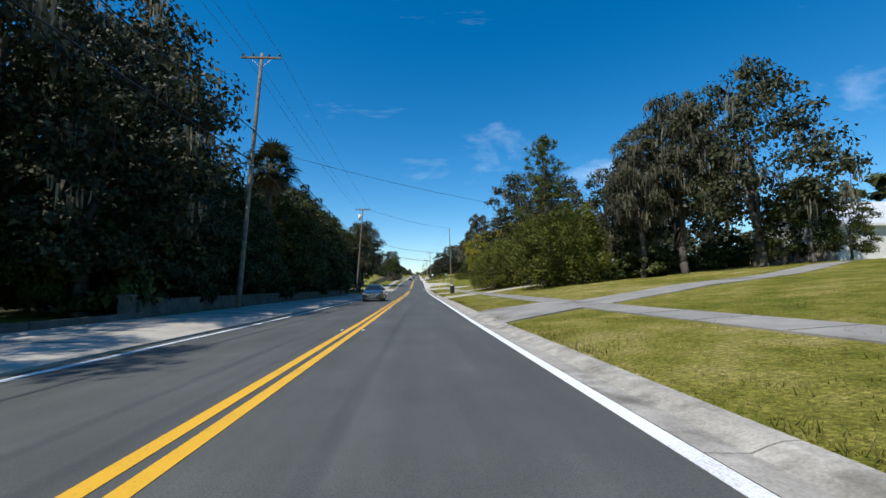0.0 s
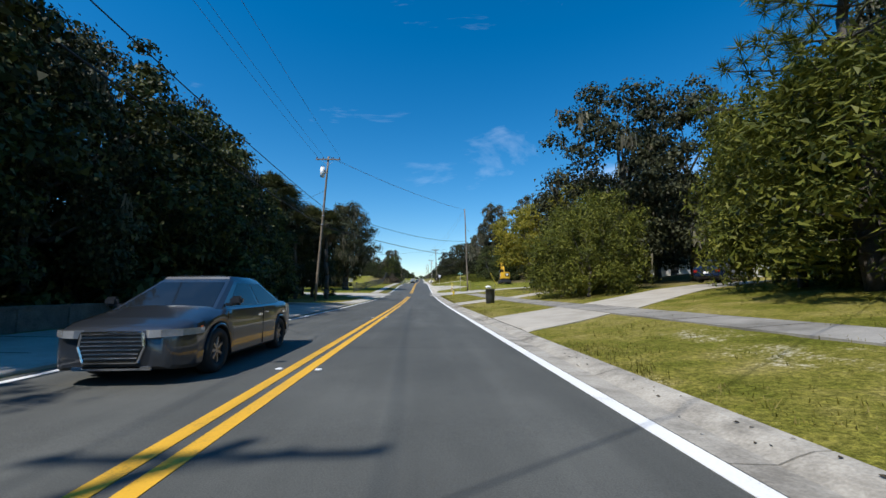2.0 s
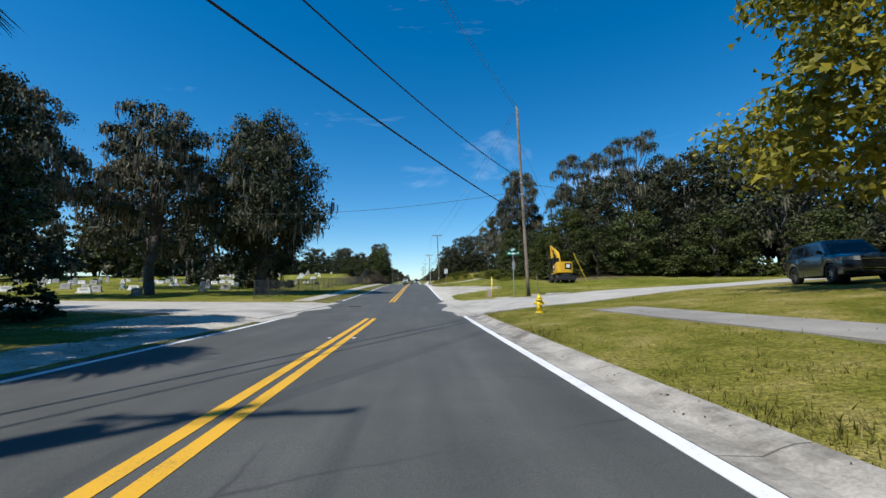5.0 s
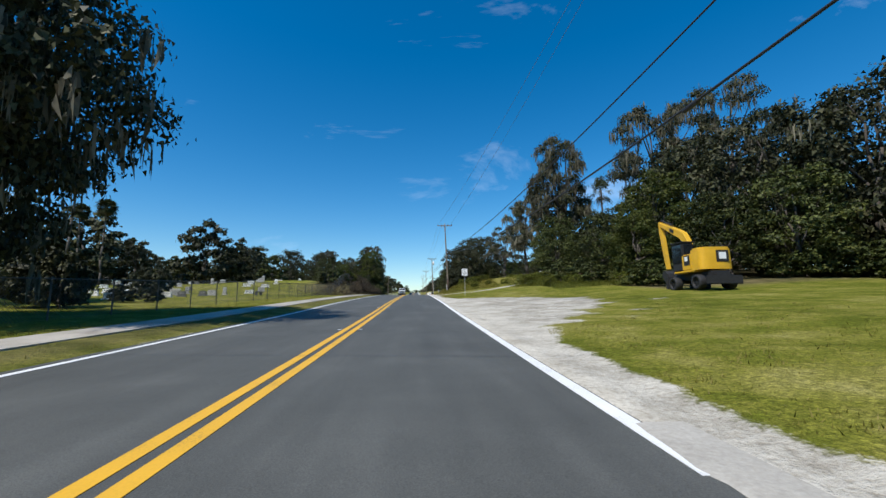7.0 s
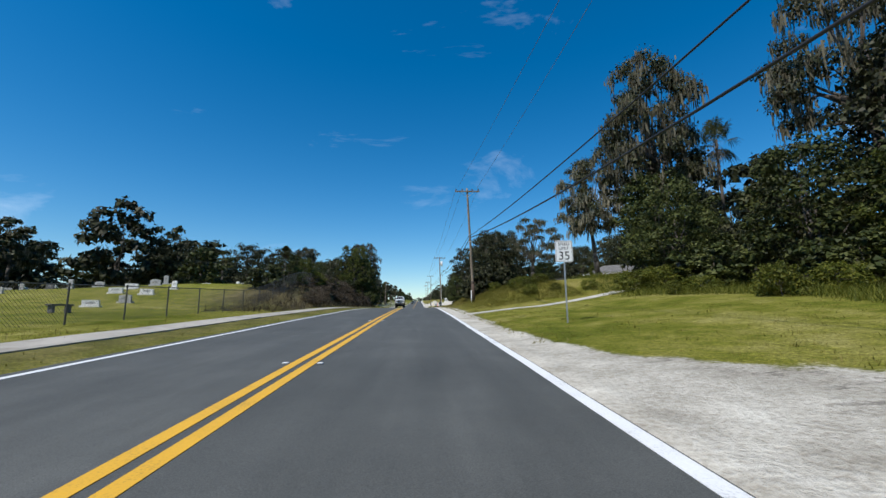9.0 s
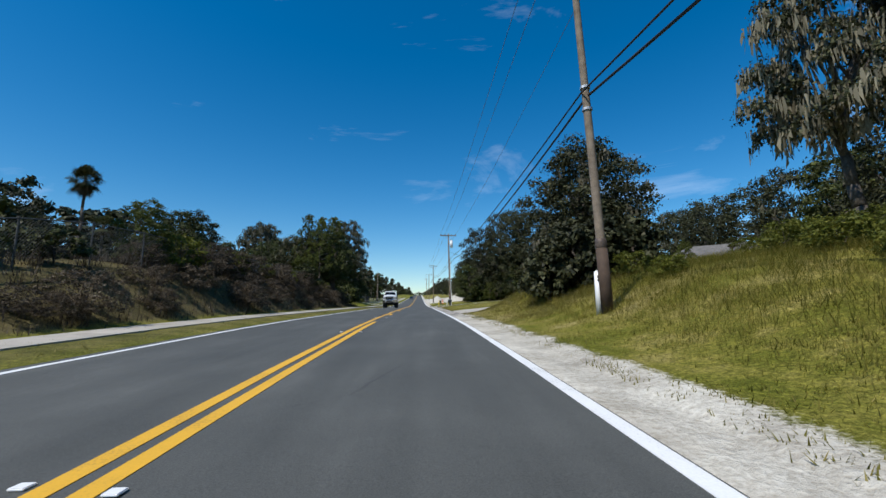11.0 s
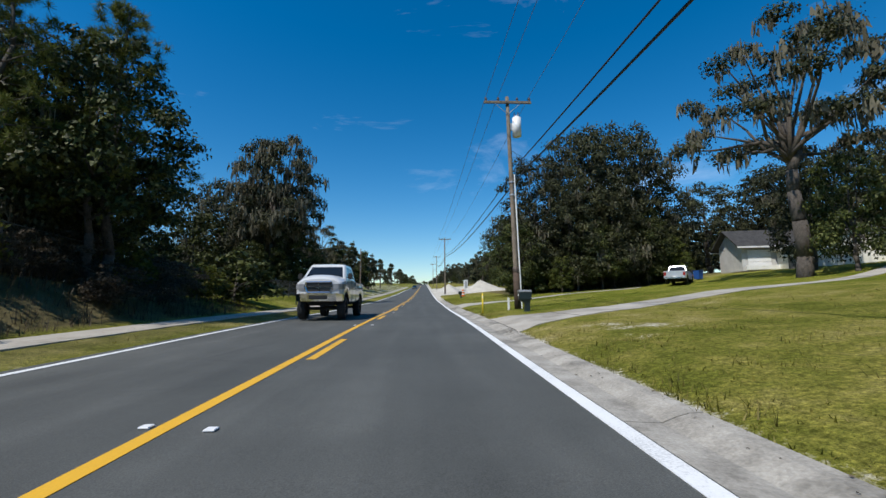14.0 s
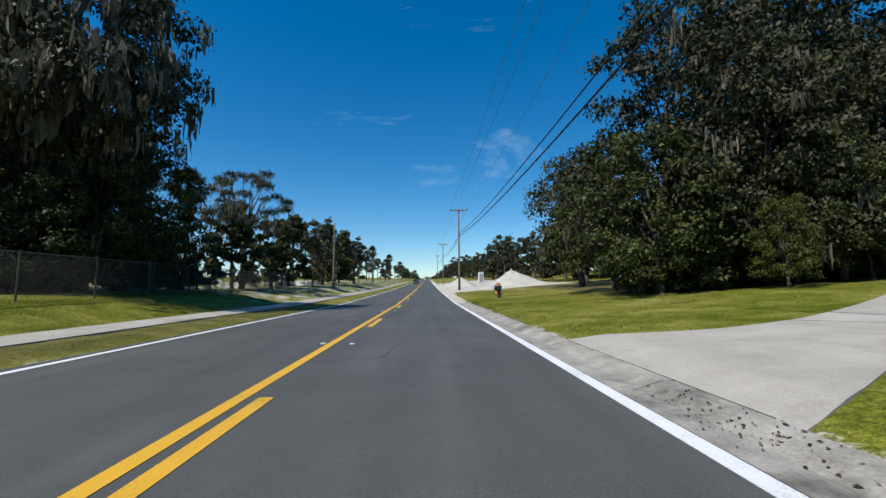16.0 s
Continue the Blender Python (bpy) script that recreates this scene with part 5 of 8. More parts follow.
for x, y, h, w in ((5.9, 181.3, 2.4, 0.95), (6.9, 180.6, 2.7, 0.95), (8.0, 180.3, 2.6, 1.0), (6.3, 183.0, 2.3, 0.9), (7.3, 182.0, 3.2, 0.9), (8.8, 181.6, 3.2, 1.0), (7.6, 184.6, 2.4, 0.9), (9.6, 180.9, 2.4, 1.0), (6.9, 184.2, 1.9, 0.9)):
    plant("bush_round", x, y, h, w, label="low dark foliage round the foot of a roadside oak")
ug = random.Random(23)
for i in range(18):
    plant("shrub", 11.0 + i * 1.15 + ug.uniform(-0.4, 0.4), 252.5 + i * 0.25 + ug.uniform(-1.2, 1.6), ug.uniform(1.8, 3.4), ug.uniform(0.9, 1.2))
for i in range(16):
    plant("shrub", -15.0 - ug.uniform(0, 12), 246.0 + i * 1.1, ug.uniform(2.0, 3.8), ug.uniform(0.9, 1.2))
# along the road towards the horizon
fr = random.Random(21)
for k, x, y, h, w in (("oak_open", -15.5, 268, 10.5, 0.8), ("palm_a", -15, 276, 6.8, 1.0), ("palm_a", -13.5, 282, 6.0, 1.0), ("palm_a", -17.5, 287, 8.0, 1.0), ("palm_a", -13, 292, 6.4, 1.0), ("far_open", -17, 300, 11, 0.9), ("far_open", -14, 312, 9, 1), ("palm_b", -19, 322, 10, 1.1), ("far_open", -22, 280, 9, 1.0)):
    plant(k, x, y, h, w)
for side in (-1, 1):
    y = 300.0
    while y < 1400:
        x = side * fr.uniform(13, 24) + (0 if side < 0 else 2)
        plant(fr.choice(["far_a", "far_b", "far_open", "far_a"] if side > 0 else ["far_open", "palm_a", "far_open", "far_b"]), x, y, fr.uniform(8, 13) if side > 0 else fr.uniform(6.5, 11), fr.uniform(0.8, 1.1))
        y += fr.uniform(6, 12) * (1 + (y - 300) / 350)
for i in range(44):          # woods that close the view behind the graves and the houses
    y = fr.uniform(215, 330)
    x = -fr.uniform(48, 120)
    plant(fr.choice(["far_a", "far_b", "far_open"]), x, y, fr.uniform(9, 15), fr.uniform(1.0, 1.4))
for i in range(34):
    y = fr.uniform(265, 340)
    x = fr.uniform(24, 100)
    plant(fr.choice(["far_a", "far_b"]), x, y, fr.uniform(9, 15), fr.uniform(1.0, 1.4))
for i in range(30):
    a = i / 30
    plant(fr.choice(["far_a", "far_b"]), -75 - 12 * fr.random(), -20 + 250 * a, fr.uniform(10, 15), fr.uniform(1.1, 1.5))
for i in range(28):
    a = i / 28
    plant(fr.choice(["far_a", "far_b"]), 78 + 12 * fr.random(), -10 + 270 * a, fr.uniform(11, 17), fr.uniform(1.1, 1.5))
for i in range(10):
    plant(fr.choice(["far_a", "far_b"]), -60 + i * 13.0, -45 - 8 * fr.random(), fr.uniform(9, 13), 1.2)

for i in range(22):          # woods across the far end of the road
    x = -75 + i * 7.0 + fr.uniform(-2, 2)
    plant(fr.choice(["far_a", "far_b"]), x, 1515 + fr.uniform(0, 30), fr.uniform(24, 34), 0.9)

for i in range(34):          # weedy bank and the edge of the wood
    if i < 20:
        x, y = fr.uniform(7.5, 13), fr.uniform(164, 186)
    else:
        x, y = fr.uniform(14, 21), fr.uniform(144, 166)
    plant("weed_bush", x, y, fr.uniform(0.45, 0.9) if i < 20 else fr.uniform(0.7, 1.6), fr.uniform(0.9, 1.5))

for i in range(16):          # thin mossy trees and palms behind the far pavement
    x, y = -fr.uniform(13, 26), 262 + i * 5.2 + fr.uniform(-2, 2)
    plant(fr.choice(["far_open", "palm_a", "far_open", "far_b", "palm_a"]), x, y, fr.uniform(5.5, 9.5), fr.uniform(0.8, 1.0))

# ---- utility poles and wires ----
def utility_pole(x, y, h, arm=True, pot=0, steel=False, sleeve=True, lean=(0, 0), label="weathered wooden utility pole with a crossarm"):
    base = gz(x, y)
    root = empty("utility_pole", x, y, base - 0.1)
    tagged(root, label, "utility pole")
    bm = B()
    fs = [i / 8 for i in range(9)]
    column(bm, [(lean[0] * a, lean[1] * a, h * a) for a in fs], [0.138 - 0.045 * a for a in fs])
    part("post", bm, M["wood_pole"], root, shade=True)
    top = Vector((lean[0], lean[1], h))
    if sleeve:
        bm = B()
        tube(bm, (0, 0, 0), (lean[0] * 1.95 / h, lean[1] * 1.95 / h, 1.95), 0.165, 0.160, 16)
        part("sleeve", bm, M["wood_brown"], root, "dark brown reinforcing sleeve", True)
        bm = B()
        column(bm, [(lean[0] * q / h, lean[1] * q / h, q) for q in (1.88, 1.90, 2.06, 2.16)], [0.160, 0.170, 0.166, 0.140], 16)
        part("collar", bm, M["rusty"], root, "dull rusty metal collar", True)
    if arm:
        bm = B()
        box(bm, top.x, top.y - 0.13, h - 0.35, 2.5, 0.10, 0.13, 0.01)
        part("crossarm", bm, M["wood_pole"], root)
        for s in (-1, 1):
            bm = B()
            tube(bm, (top.x, top.y - 0.1, h - 1.0), (top.x + s * 0.7, top.y - 0.13, h - 0.38), 0.02, 0.02, 6)
            part("brace", bm, M["galv"], root)
        for dx in (-1.15, -0.5, 0.5, 1.15):
            bm = B()
            tube(bm, (top.x + dx, top.y - 0.13, h - 0.30), (top.x + dx, top.y - 0.13, h - 0.08), 0.05, 0.035, 8)
            tube(bm, (top.x + dx, top.y - 0.13, h - 0.2), (top.x + dx, top.y - 0.13, h - 0.15), 0.07, 0.07, 8)
            part("insulator", bm, M["insulator"], root)
    if pot:
        bm = B()
        tube(bm, (top.x * 0.85 + pot, top.y * 0.85 - 0.05, h - 2.2), (top.x * 0.85 + pot, top.y * 0.85 - 0.05, h - 1.2), 0.23, 0.23, 16)
        tube(bm, (top.x * 0.85 + pot, top.y * 0.85 - 0.05, h - 1.2), (top.x * 0.85 + pot, top.y * 0.85 - 0.05, h - 1.1), 0.23, 0.12, 16)
        t = part("transformer", bm, M["white_metal"], root, "pale grey transformer can", True)
        bm = B()
        for dx in (-0.1, 0.1):
            tube(bm, (top.x * 0.85 + pot + dx, top.y * 0.85, h - 1.1), (top.x * 0.85 + pot + dx, top.y * 0.85, h - 0.85), 0.03, 0.02, 6)
        part("bushing", bm, M["insulator"], t)
        bm = B()
        box(bm, top.x * 0.85 + pot / 2, top.y * 0.85, h - 1.65, abs(pot), 0.07, 0.4)
        part("bracket", bm, M["galv"], root)
    if steel:
        bm = B()
        tube(bm, (0.19, -0.05, 0.1), (lean[0] * 0.55 + 0.15, lean[1] * 0.55 - 0.03, h * 0.62), 0.035, 0.035, 8)
        part("conduit", bm, M["vinyl"], root, "white cable conduit")
    for z in (0.52, 0.58):
        bm = B()
        tube(bm, (lean[0] * z, lean[1] * z, h * z), (lean[0] * z, lean[1] * z, h * z + 0.08), 0.150, 0.148, 12)
        part("cable_clamp", bm, M["galv"], root, "steel cable clamp")
    return Vector((x, y, base - 0.1)), Vector(lean), h


def wire(a, b, sag, r, mat, name="overhead_wire", label="thin overhead power line"):
    cu = bpy.data.curves.new(name, "CURVE")
    cu.dimensions = "3D"
    cu.bevel_depth = r
    cu.bevel_resolution = 1
    sp = cu.splines.new("POLY")
    n = 26
    sp.points.add(n)
    a, b = Vector(a), Vector(b)
    for i in range(n + 1):
        t = i / n
        p = a.lerp(b, t)
        p.z -= 4 * sag * t * (1 - t)
        sp.points[i].co = (*p, 1)
    me = bpy.data.meshes.new_from_object(new("tmp", cu))
    bpy.data.objects.remove(bpy.data.objects["tmp"])
    me.materials.clear()
    me.materials.append(M[mat])
    return tagged(new(name, me), label, "power line")


L0 = utility_pole(-9.9, -22, 15.5)
L1 = utility_pole(-9.75, 23.2, 16.2, lean=(-0.2, 2.6), sleeve=False)
L2 = utility_pole(-10.6, 72.2, 15.0, pot=-0.42, lean=(0.95, 0.15), sleeve=False, label="weathered wooden utility pole with crossarm and transformer")
R1 = utility_pole(8.55, 106.6, 15.6, arm=False, lean=(-0.35, 0.4), sleeve=False, label="tall weathered wooden utility pole at the street corner")
R3 = utility_pole(5.42, 174.68, 11.6, lean=(-0.45, 0.0))
R4 = utility_pole(4.85, 226.4, 11.2, pot=0.42, steel=True, lean=(-0.2, 0.2), label="weathered wooden utility pole with crossarm, transformer and white conduit")
R5 = utility_pole(4.4, 290, 11.6)
R6 = utility_pole(4.4, 348, 11.6, sleeve=False)
R7 = utility_pole(4.4, 410, 11.6, sleeve=False)
LF = utility_pole(-12.2, 287, 8.6, arm=False, sleeve=False, label="short dark wooden pole beside the pavement")


def at(p, f, dx=0.0, dy=0.0):
    return p[0] + Vector((p[1].x * f + dx, p[1].y * f + dy, p[2] * f))


for a, b in ((L0, L1), (L1, L2), (R3, R4), (R4, R5), (R5, R6), (R6, R7)):
    for dx in (-1.15, -0.5, 1.15):
        wire(at(a, 1.0, dx, -0.13), at(b, 1.0, dx, -0.13), 0.55, 0.012, "wire_thin")
for dx in (-0.1, 0.1):
    wire(at(L2, 1.0, dx), at(R1, 0.99, dx), 0.5, 0.012, "wire_thin")
    wire(at(R1, 0.99, dx), at(R3, 1.0, dx * 10, -0.13), 0.8, 0.012, "wire_thin")
for f, r, zl, zr, sag in ((0.66, 0.026, 10.2, 11.1, 1.0), (0.54, 0.034, 8.3, 8.2, 0.5)):
    wire(at(L0, f), at(L1, f), 0.5, r, "cable", "overhead_cable", "thick black overhead telephone cable")
    wire(at(L1, f), (L2[0].x + 0.95 * zl / 15, L2[0].y, zl), 0.5, r, "cable", "overhead_cable", "thick black overhead telephone cable")
    wire((L2[0].x + 0.95 * zl / 15, L2[0].y, zl), (8.25, R1[0].y, zr), sag, r, "cable", "overhead_cable", "thick black overhead telephone cable")
# the two telephone cables on the right: where they hang on the corner pole and on the next two
CABLES = (((8.08, 10.67), (5.02, 12.05), (5.19, 13.94), 1.17, 0.61, 0.028), ((8.33, 8.50), (5.21, 11.96), (5.45, 13.56), 1.44, 0.78, 0.038))
for (ax, az), (bx, bz), (cx, cz), s1, s2, r in CABLES:
    wire((ax, R1[0].y, az), (bx, R3[0].y, bz), s1, r, "cable", "overhead_cable", "thick black overhead telephone cable")
    wire((bx, R3[0].y, bz), (cx, R4[0].y, cz), s2, r, "cable", "overhead_cable", "thick black overhead telephone cable")
    wire((cx, R4[0].y, cz), (4.6, R5[0].y, cz + 2.2), 0.8, r, "cable", "overhead_cable", "thick black overhead telephone cable")
    wire((4.6, R5[0].y, cz + 2.2), (4.6, R6[0].y, cz + 4.8), 0.8, r, "cable", "overhead_cable", "thick black overhead telephone cable")
    wire((4.6, R6[0].y, cz + 4.8), (4.6, R7[0].y, cz + 7.8), 0.8, r, "cable", "overhead_cable", "thick black overhead telephone cable")
wire(at(R1, 0.54), (-22, 112, 9.5), 0.9, 0.014, "cable", "service_wire", "thin service cable across the road")
wire(at(R1, 0.585), (40, 108, 9.0), 0.7, 0.014, "cable", "service_wire", "thin service cable to a house")
wire(at(R4, 0.74), (33.5, 250, 12.0), 0.8, 0.012, "cable", "service_wire", "thin service cable to a house")
wire(at(L2, 0.76), (-24, 78, 9.0), 0.5, 0.012, "cable", "service_wire", "thin service cable to a house")
wire(at(L1, 0.6), (22, 46, 9.5), 0.9, 0.012, "cable", "service_wire", "thin service cable across the road")
for a, b, sag, t in ((Vector((5.02, R3[0].y, 12.05)), Vector((5.19, R4[0].y, 13.94)), 0.61, 0.62), (Vector((8.33, R1[0].y, 8.50)), Vector((5.21, R3[0].y, 11.96)), 1.44, 0.13)):           # splice closures on the cables
    bm = B()
    q = a.lerp(b, t) - Vector((0, 0, 4 * sag * t * (1 - t) + 0.04))
    tube(bm, q + Vector((0, -0.28, 0)), q + Vector((0, 0.28, 0)), 0.075, 0.075, 10)
    tube(bm, q + Vector((0, -0.42, 0.02)), q + Vector((0, -0.28, 0)), 0.03, 0.075, 10)
    tube(bm, q + Vector((0, 0.28, 0)), q + Vector((0, 0.42, 0.02)), 0.075, 0.03, 10)
    tagged(part("splice_case", bm, M["cable"]), "black splice case hanging on a cable", "cable box")

# ---- street furniture ----
def text_mesh(body, size, mat, parent, m, name="lettering"):
    cu = bpy.data.curves.new(name, "FONT")
    cu.body, cu.size, cu.align_x, cu.align_y = body, size, "CENTER", "CENTER"
    cu.extrude = 0.002
    t = new("tmp", cu)
    me = bpy.data.meshes.new_from_object(t)
    bpy.data.objects.remove(t)
    me.materials.clear()
    me.materials.append(M[mat])
    ob = new(name, me)
    ob.parent = parent
    ob.matrix_basis = m
    return ob


def rounded_plate(w, h, t, r=0.04, n=5):
    """A thin upright plate in the x-z plane with rounded corners."""
    bm = B()
    pts = []
    for cx, cz, a0 in ((w / 2 - r, h / 2 - r, 0), (-w / 2 + r, h / 2 - r, 90), (-w / 2 + r, -h / 2 + r, 180), (w / 2 - r, -h / 2 + r, 270)):
        for k in range(n):
            a = radians(a0 + 90 * k / (n - 1))
            pts.append((cx + r * math.cos(a), cz + r * math.sin(a)))
    lo = [bm.verts.new((x, -t / 2, z)) for x, z in pts]
    hi = [bm.verts.new((x, t / 2, z)) for x, z in pts]
    bm.faces.new(lo)
    bm.faces.new(hi[::-1])
    for i in range(len(pts)):
        j = (i + 1) % len(pts)
        bm.faces.new((lo[i], hi[i], hi[j], lo[j]))
    return bm


def speed_sign(x, y, turn):
    root = empty("speed_limit_sign", x, y, gz(x, y), turn)
    tagged(root, "white speed limit sign on a thin steel post", "road sign")
    bm = B()
    box(bm, 0, 0.03, 1.25, 0.045, 0.03, 2.9)
    for k in range(12):
        box(bm, 0, 0.045, 0.3 + k * 0.18, 0.02, 0.01, 0.03)
    part("post", bm, M["galv"], root)
    p = part("plate", rounded_plate(0.61, 0.76, 0.006), M["sign_white"], root)
    p.location = (0, 0, 2.45)
    flat = Matrix.Rotation(radians(90), 4, "X")
    bm = B()
    for z, sx, sz in ((0.352, 0.55, 0.012), (-0.352, 0.55, 0.012)):
        box(bm, 0, -0.005, z, sx, 0.002, sz)
    for s in (-1, 1):
        box(bm, s * 0.277, -0.005, 0, 0.012, 0.002, 0.70)
    part("border", bm, M["sign_black"], p)
    text_mesh("SPEED", 0.15, "sign_black", p, Matrix.Translation((0, -0.005, 0.25)) @ flat)
    text_mesh("LIMIT", 0.15, "sign_black", p, Matrix.Translation((0, -0.005, 0.10)) @ flat)
    text_mesh("35", 0.42, "sign_black", p, Matrix.Translation((0, -0.005, -0.17)) @ flat)
    return root


speed_sign(5.15, 148.2, -3)


def stop_and_names(x, y):
    """A stop sign seen from its back, with two street-name blades above it."""
    root = empty("stop_sign", x, y, gz(x, y))
    tagged(root, "stop sign seen from its bare metal back, with green street-name blades", "road sign")
    bm = B()
    tube(bm, (0, 0, -0.2), (0.02, 0, 3.55), 0.03, 0.03, 10)
    part("post", bm, M["galv"], root)
    bm = B()
    pts = [(0.4 * math.cos(radians(22.5 + 45 * k)), 0.4 * math.sin(radians(22.5 + 45 * k))) for k in range(8)]
    lo = [bm.verts.new((px_, -0.003, pz_)) for px_, pz_ in pts]
    hi = [bm.verts.new((px_, 0.003, pz_)) for px_, pz_ in pts]
    bm.faces.new(lo)
    bm.faces.new(hi[::-1])
    for i in range(8):
        j = (i + 1) % 8
        bm.faces.new((lo[i], hi[i], hi[j], lo[j]))
    o = part("plate", bm, M["sign_back"], root, "bare grey octagonal plate")
    o.matrix_basis = pose(0.04, 0.0, 2.35, 0, 0, -86)
    for z, turn, w in ((3.25, -10, 0.92), (3.52, -78, 0.80)):
        b = part("street_name_blade", rounded_plate(w, 0.23, 0.006, 0.03), M["sign_green"], root, "green street-name blade with white bars")
        b.matrix_basis = pose(0.02, -0.04, z, 0, 0, turn)
        bm = B()
        box(bm, -0.30 * w, -0.005, 0.02, 0.14 * w, 0.002, 0.10)
        box(bm, 0.06 * w, -0.005, 0.0, 0.42 * w, 0.002, 0.10)
        box(bm, 0.39 * w, -0.005, 0.03, 0.12 * w, 0.002, 0.07)
        part("lettering_bar", bm, M["sign_white"], b)
    return root


stop_and_names(7.0, 104.9)


def marker_post(x, y, h, label, r=0.045, top="yellow_post", low=None):
    root = empty("marker_post", x, y, gz(x, y) - 0.05)
    tagged(root, label, "marker post")
    bm = B()
    tube(bm, (0, 0, 0), (0, 0, h * 0.97), r, r, 12)
    tube(bm, (0, 0, h * 0.97), (0, 0, h), r, r * 0.55, 12)
    part("tube", bm, M[top], root, shade=True)
    bm = B()
    for z in (0.78, 0.86):
        box(bm, 0, -r, h * z, r * 1.1, 0.01, h * 0.05)
    part("label_bar", bm, M["sign_black"] if top != "yellow_post" else M["sign_white"], root)
    return root


marker_post(5.6, 106.0, 1.65, "yellow plastic utility marker post in grass", 0.05)
marker_post(3.12, 226.5, 1.05, "short yellow plastic marker post in grass", 0.04)
marker_post(5.28, 174.9, 1.27, "fat white plastic pipe marker beside a pole", 0.095, "vinyl")
# guy wire with its yellow sleeve
bm = B()
tube(bm, (14.9, 109.8, gz(14.9, 109.8)), at(R1, 0.8), 0.012, 0.012, 6)
guy = tagged(part("guy_wire", bm, M["wire_thin"]), "steel guy wire with a yellow guard", "guy wire")
bm = B()
a0 = Vector((14.9, 109.8, gz(14.9, 109.8)))
d0 = (at(R1, 0.8) - a0).normalized()
tube(bm, a0 + d0 * 0.5, a0 + d0 * 3.6, 0.035, 0.035, 8)
part("guard", bm, M["yellow_post"], guy, "yellow plastic guard")


def litter_bin(x, y):
    root = empty("rubbish_bin", x, y, gz(x, y) - 0.02)
    tagged(root, "dark plastic rubbish bin overfilled with sticks", "rubbish bin")
    bm = B()
    n = 28
    rings = [(0.0, 0.285), (0.02, 0.30), (0.5, 0.325), (0.98, 0.335), (1.0, 0.36), (1.05, 0.36), (1.05, 0.325), (0.7, 0.30)]
    prev = None
    for z, r in rings:
        ring = [bm.verts.new((r * math.cos(6.2832 * k / n) * (1.0 + 0.012 * (k % 2) * (0.05 < z < 0.95)), r * math.sin(6.2832 * k / n), z)) for k in range(n)]
        if prev:
            for k in range(n):
                bm.faces.new((prev[k], prev[(k + 1) % n], ring[(k + 1) % n], ring[k]))
        else:
            bm.faces.new(ring[::-1])
        prev = ring
    bm.faces.new(prev)
    part("body", bm, M["bin_plastic"], root, shade=True)
    rg = random.Random(4)
    for k in range(9):
        bm = B()
        a = rg.uniform(0, 6.28)
        tube(bm, (0.15 * math.cos(a), 0.15 * math.sin(a), 0.75), (0.34 * math.cos(a) + rg.uniform(-.1, .1), 0.3 * math.sin(a), 1.12 + rg.uniform(0.02, 0.32)), 0.014, 0.008, 5)
        part("stick", bm, M["wood_grey"], root)
    bm = B()
    bmesh.ops.create_icosphere(bm, subdivisions=2, radius=0.16, matrix=Matrix.Translation((-0.12, 0.05, 1.2)) @ Matrix.Diagonal((1.3, 0.9, 0.55, 1)))
    for vtx in bm.verts:
        vtx.co += Vector((rg.uniform(-.03, .03), rg.uniform(-.03, .03), rg.uniform(-.03, .03)))
    part("rubbish_bag", bm, M["vinyl"], root, "crumpled white bag")
    return root


litter_bin(4.95, 60.1)


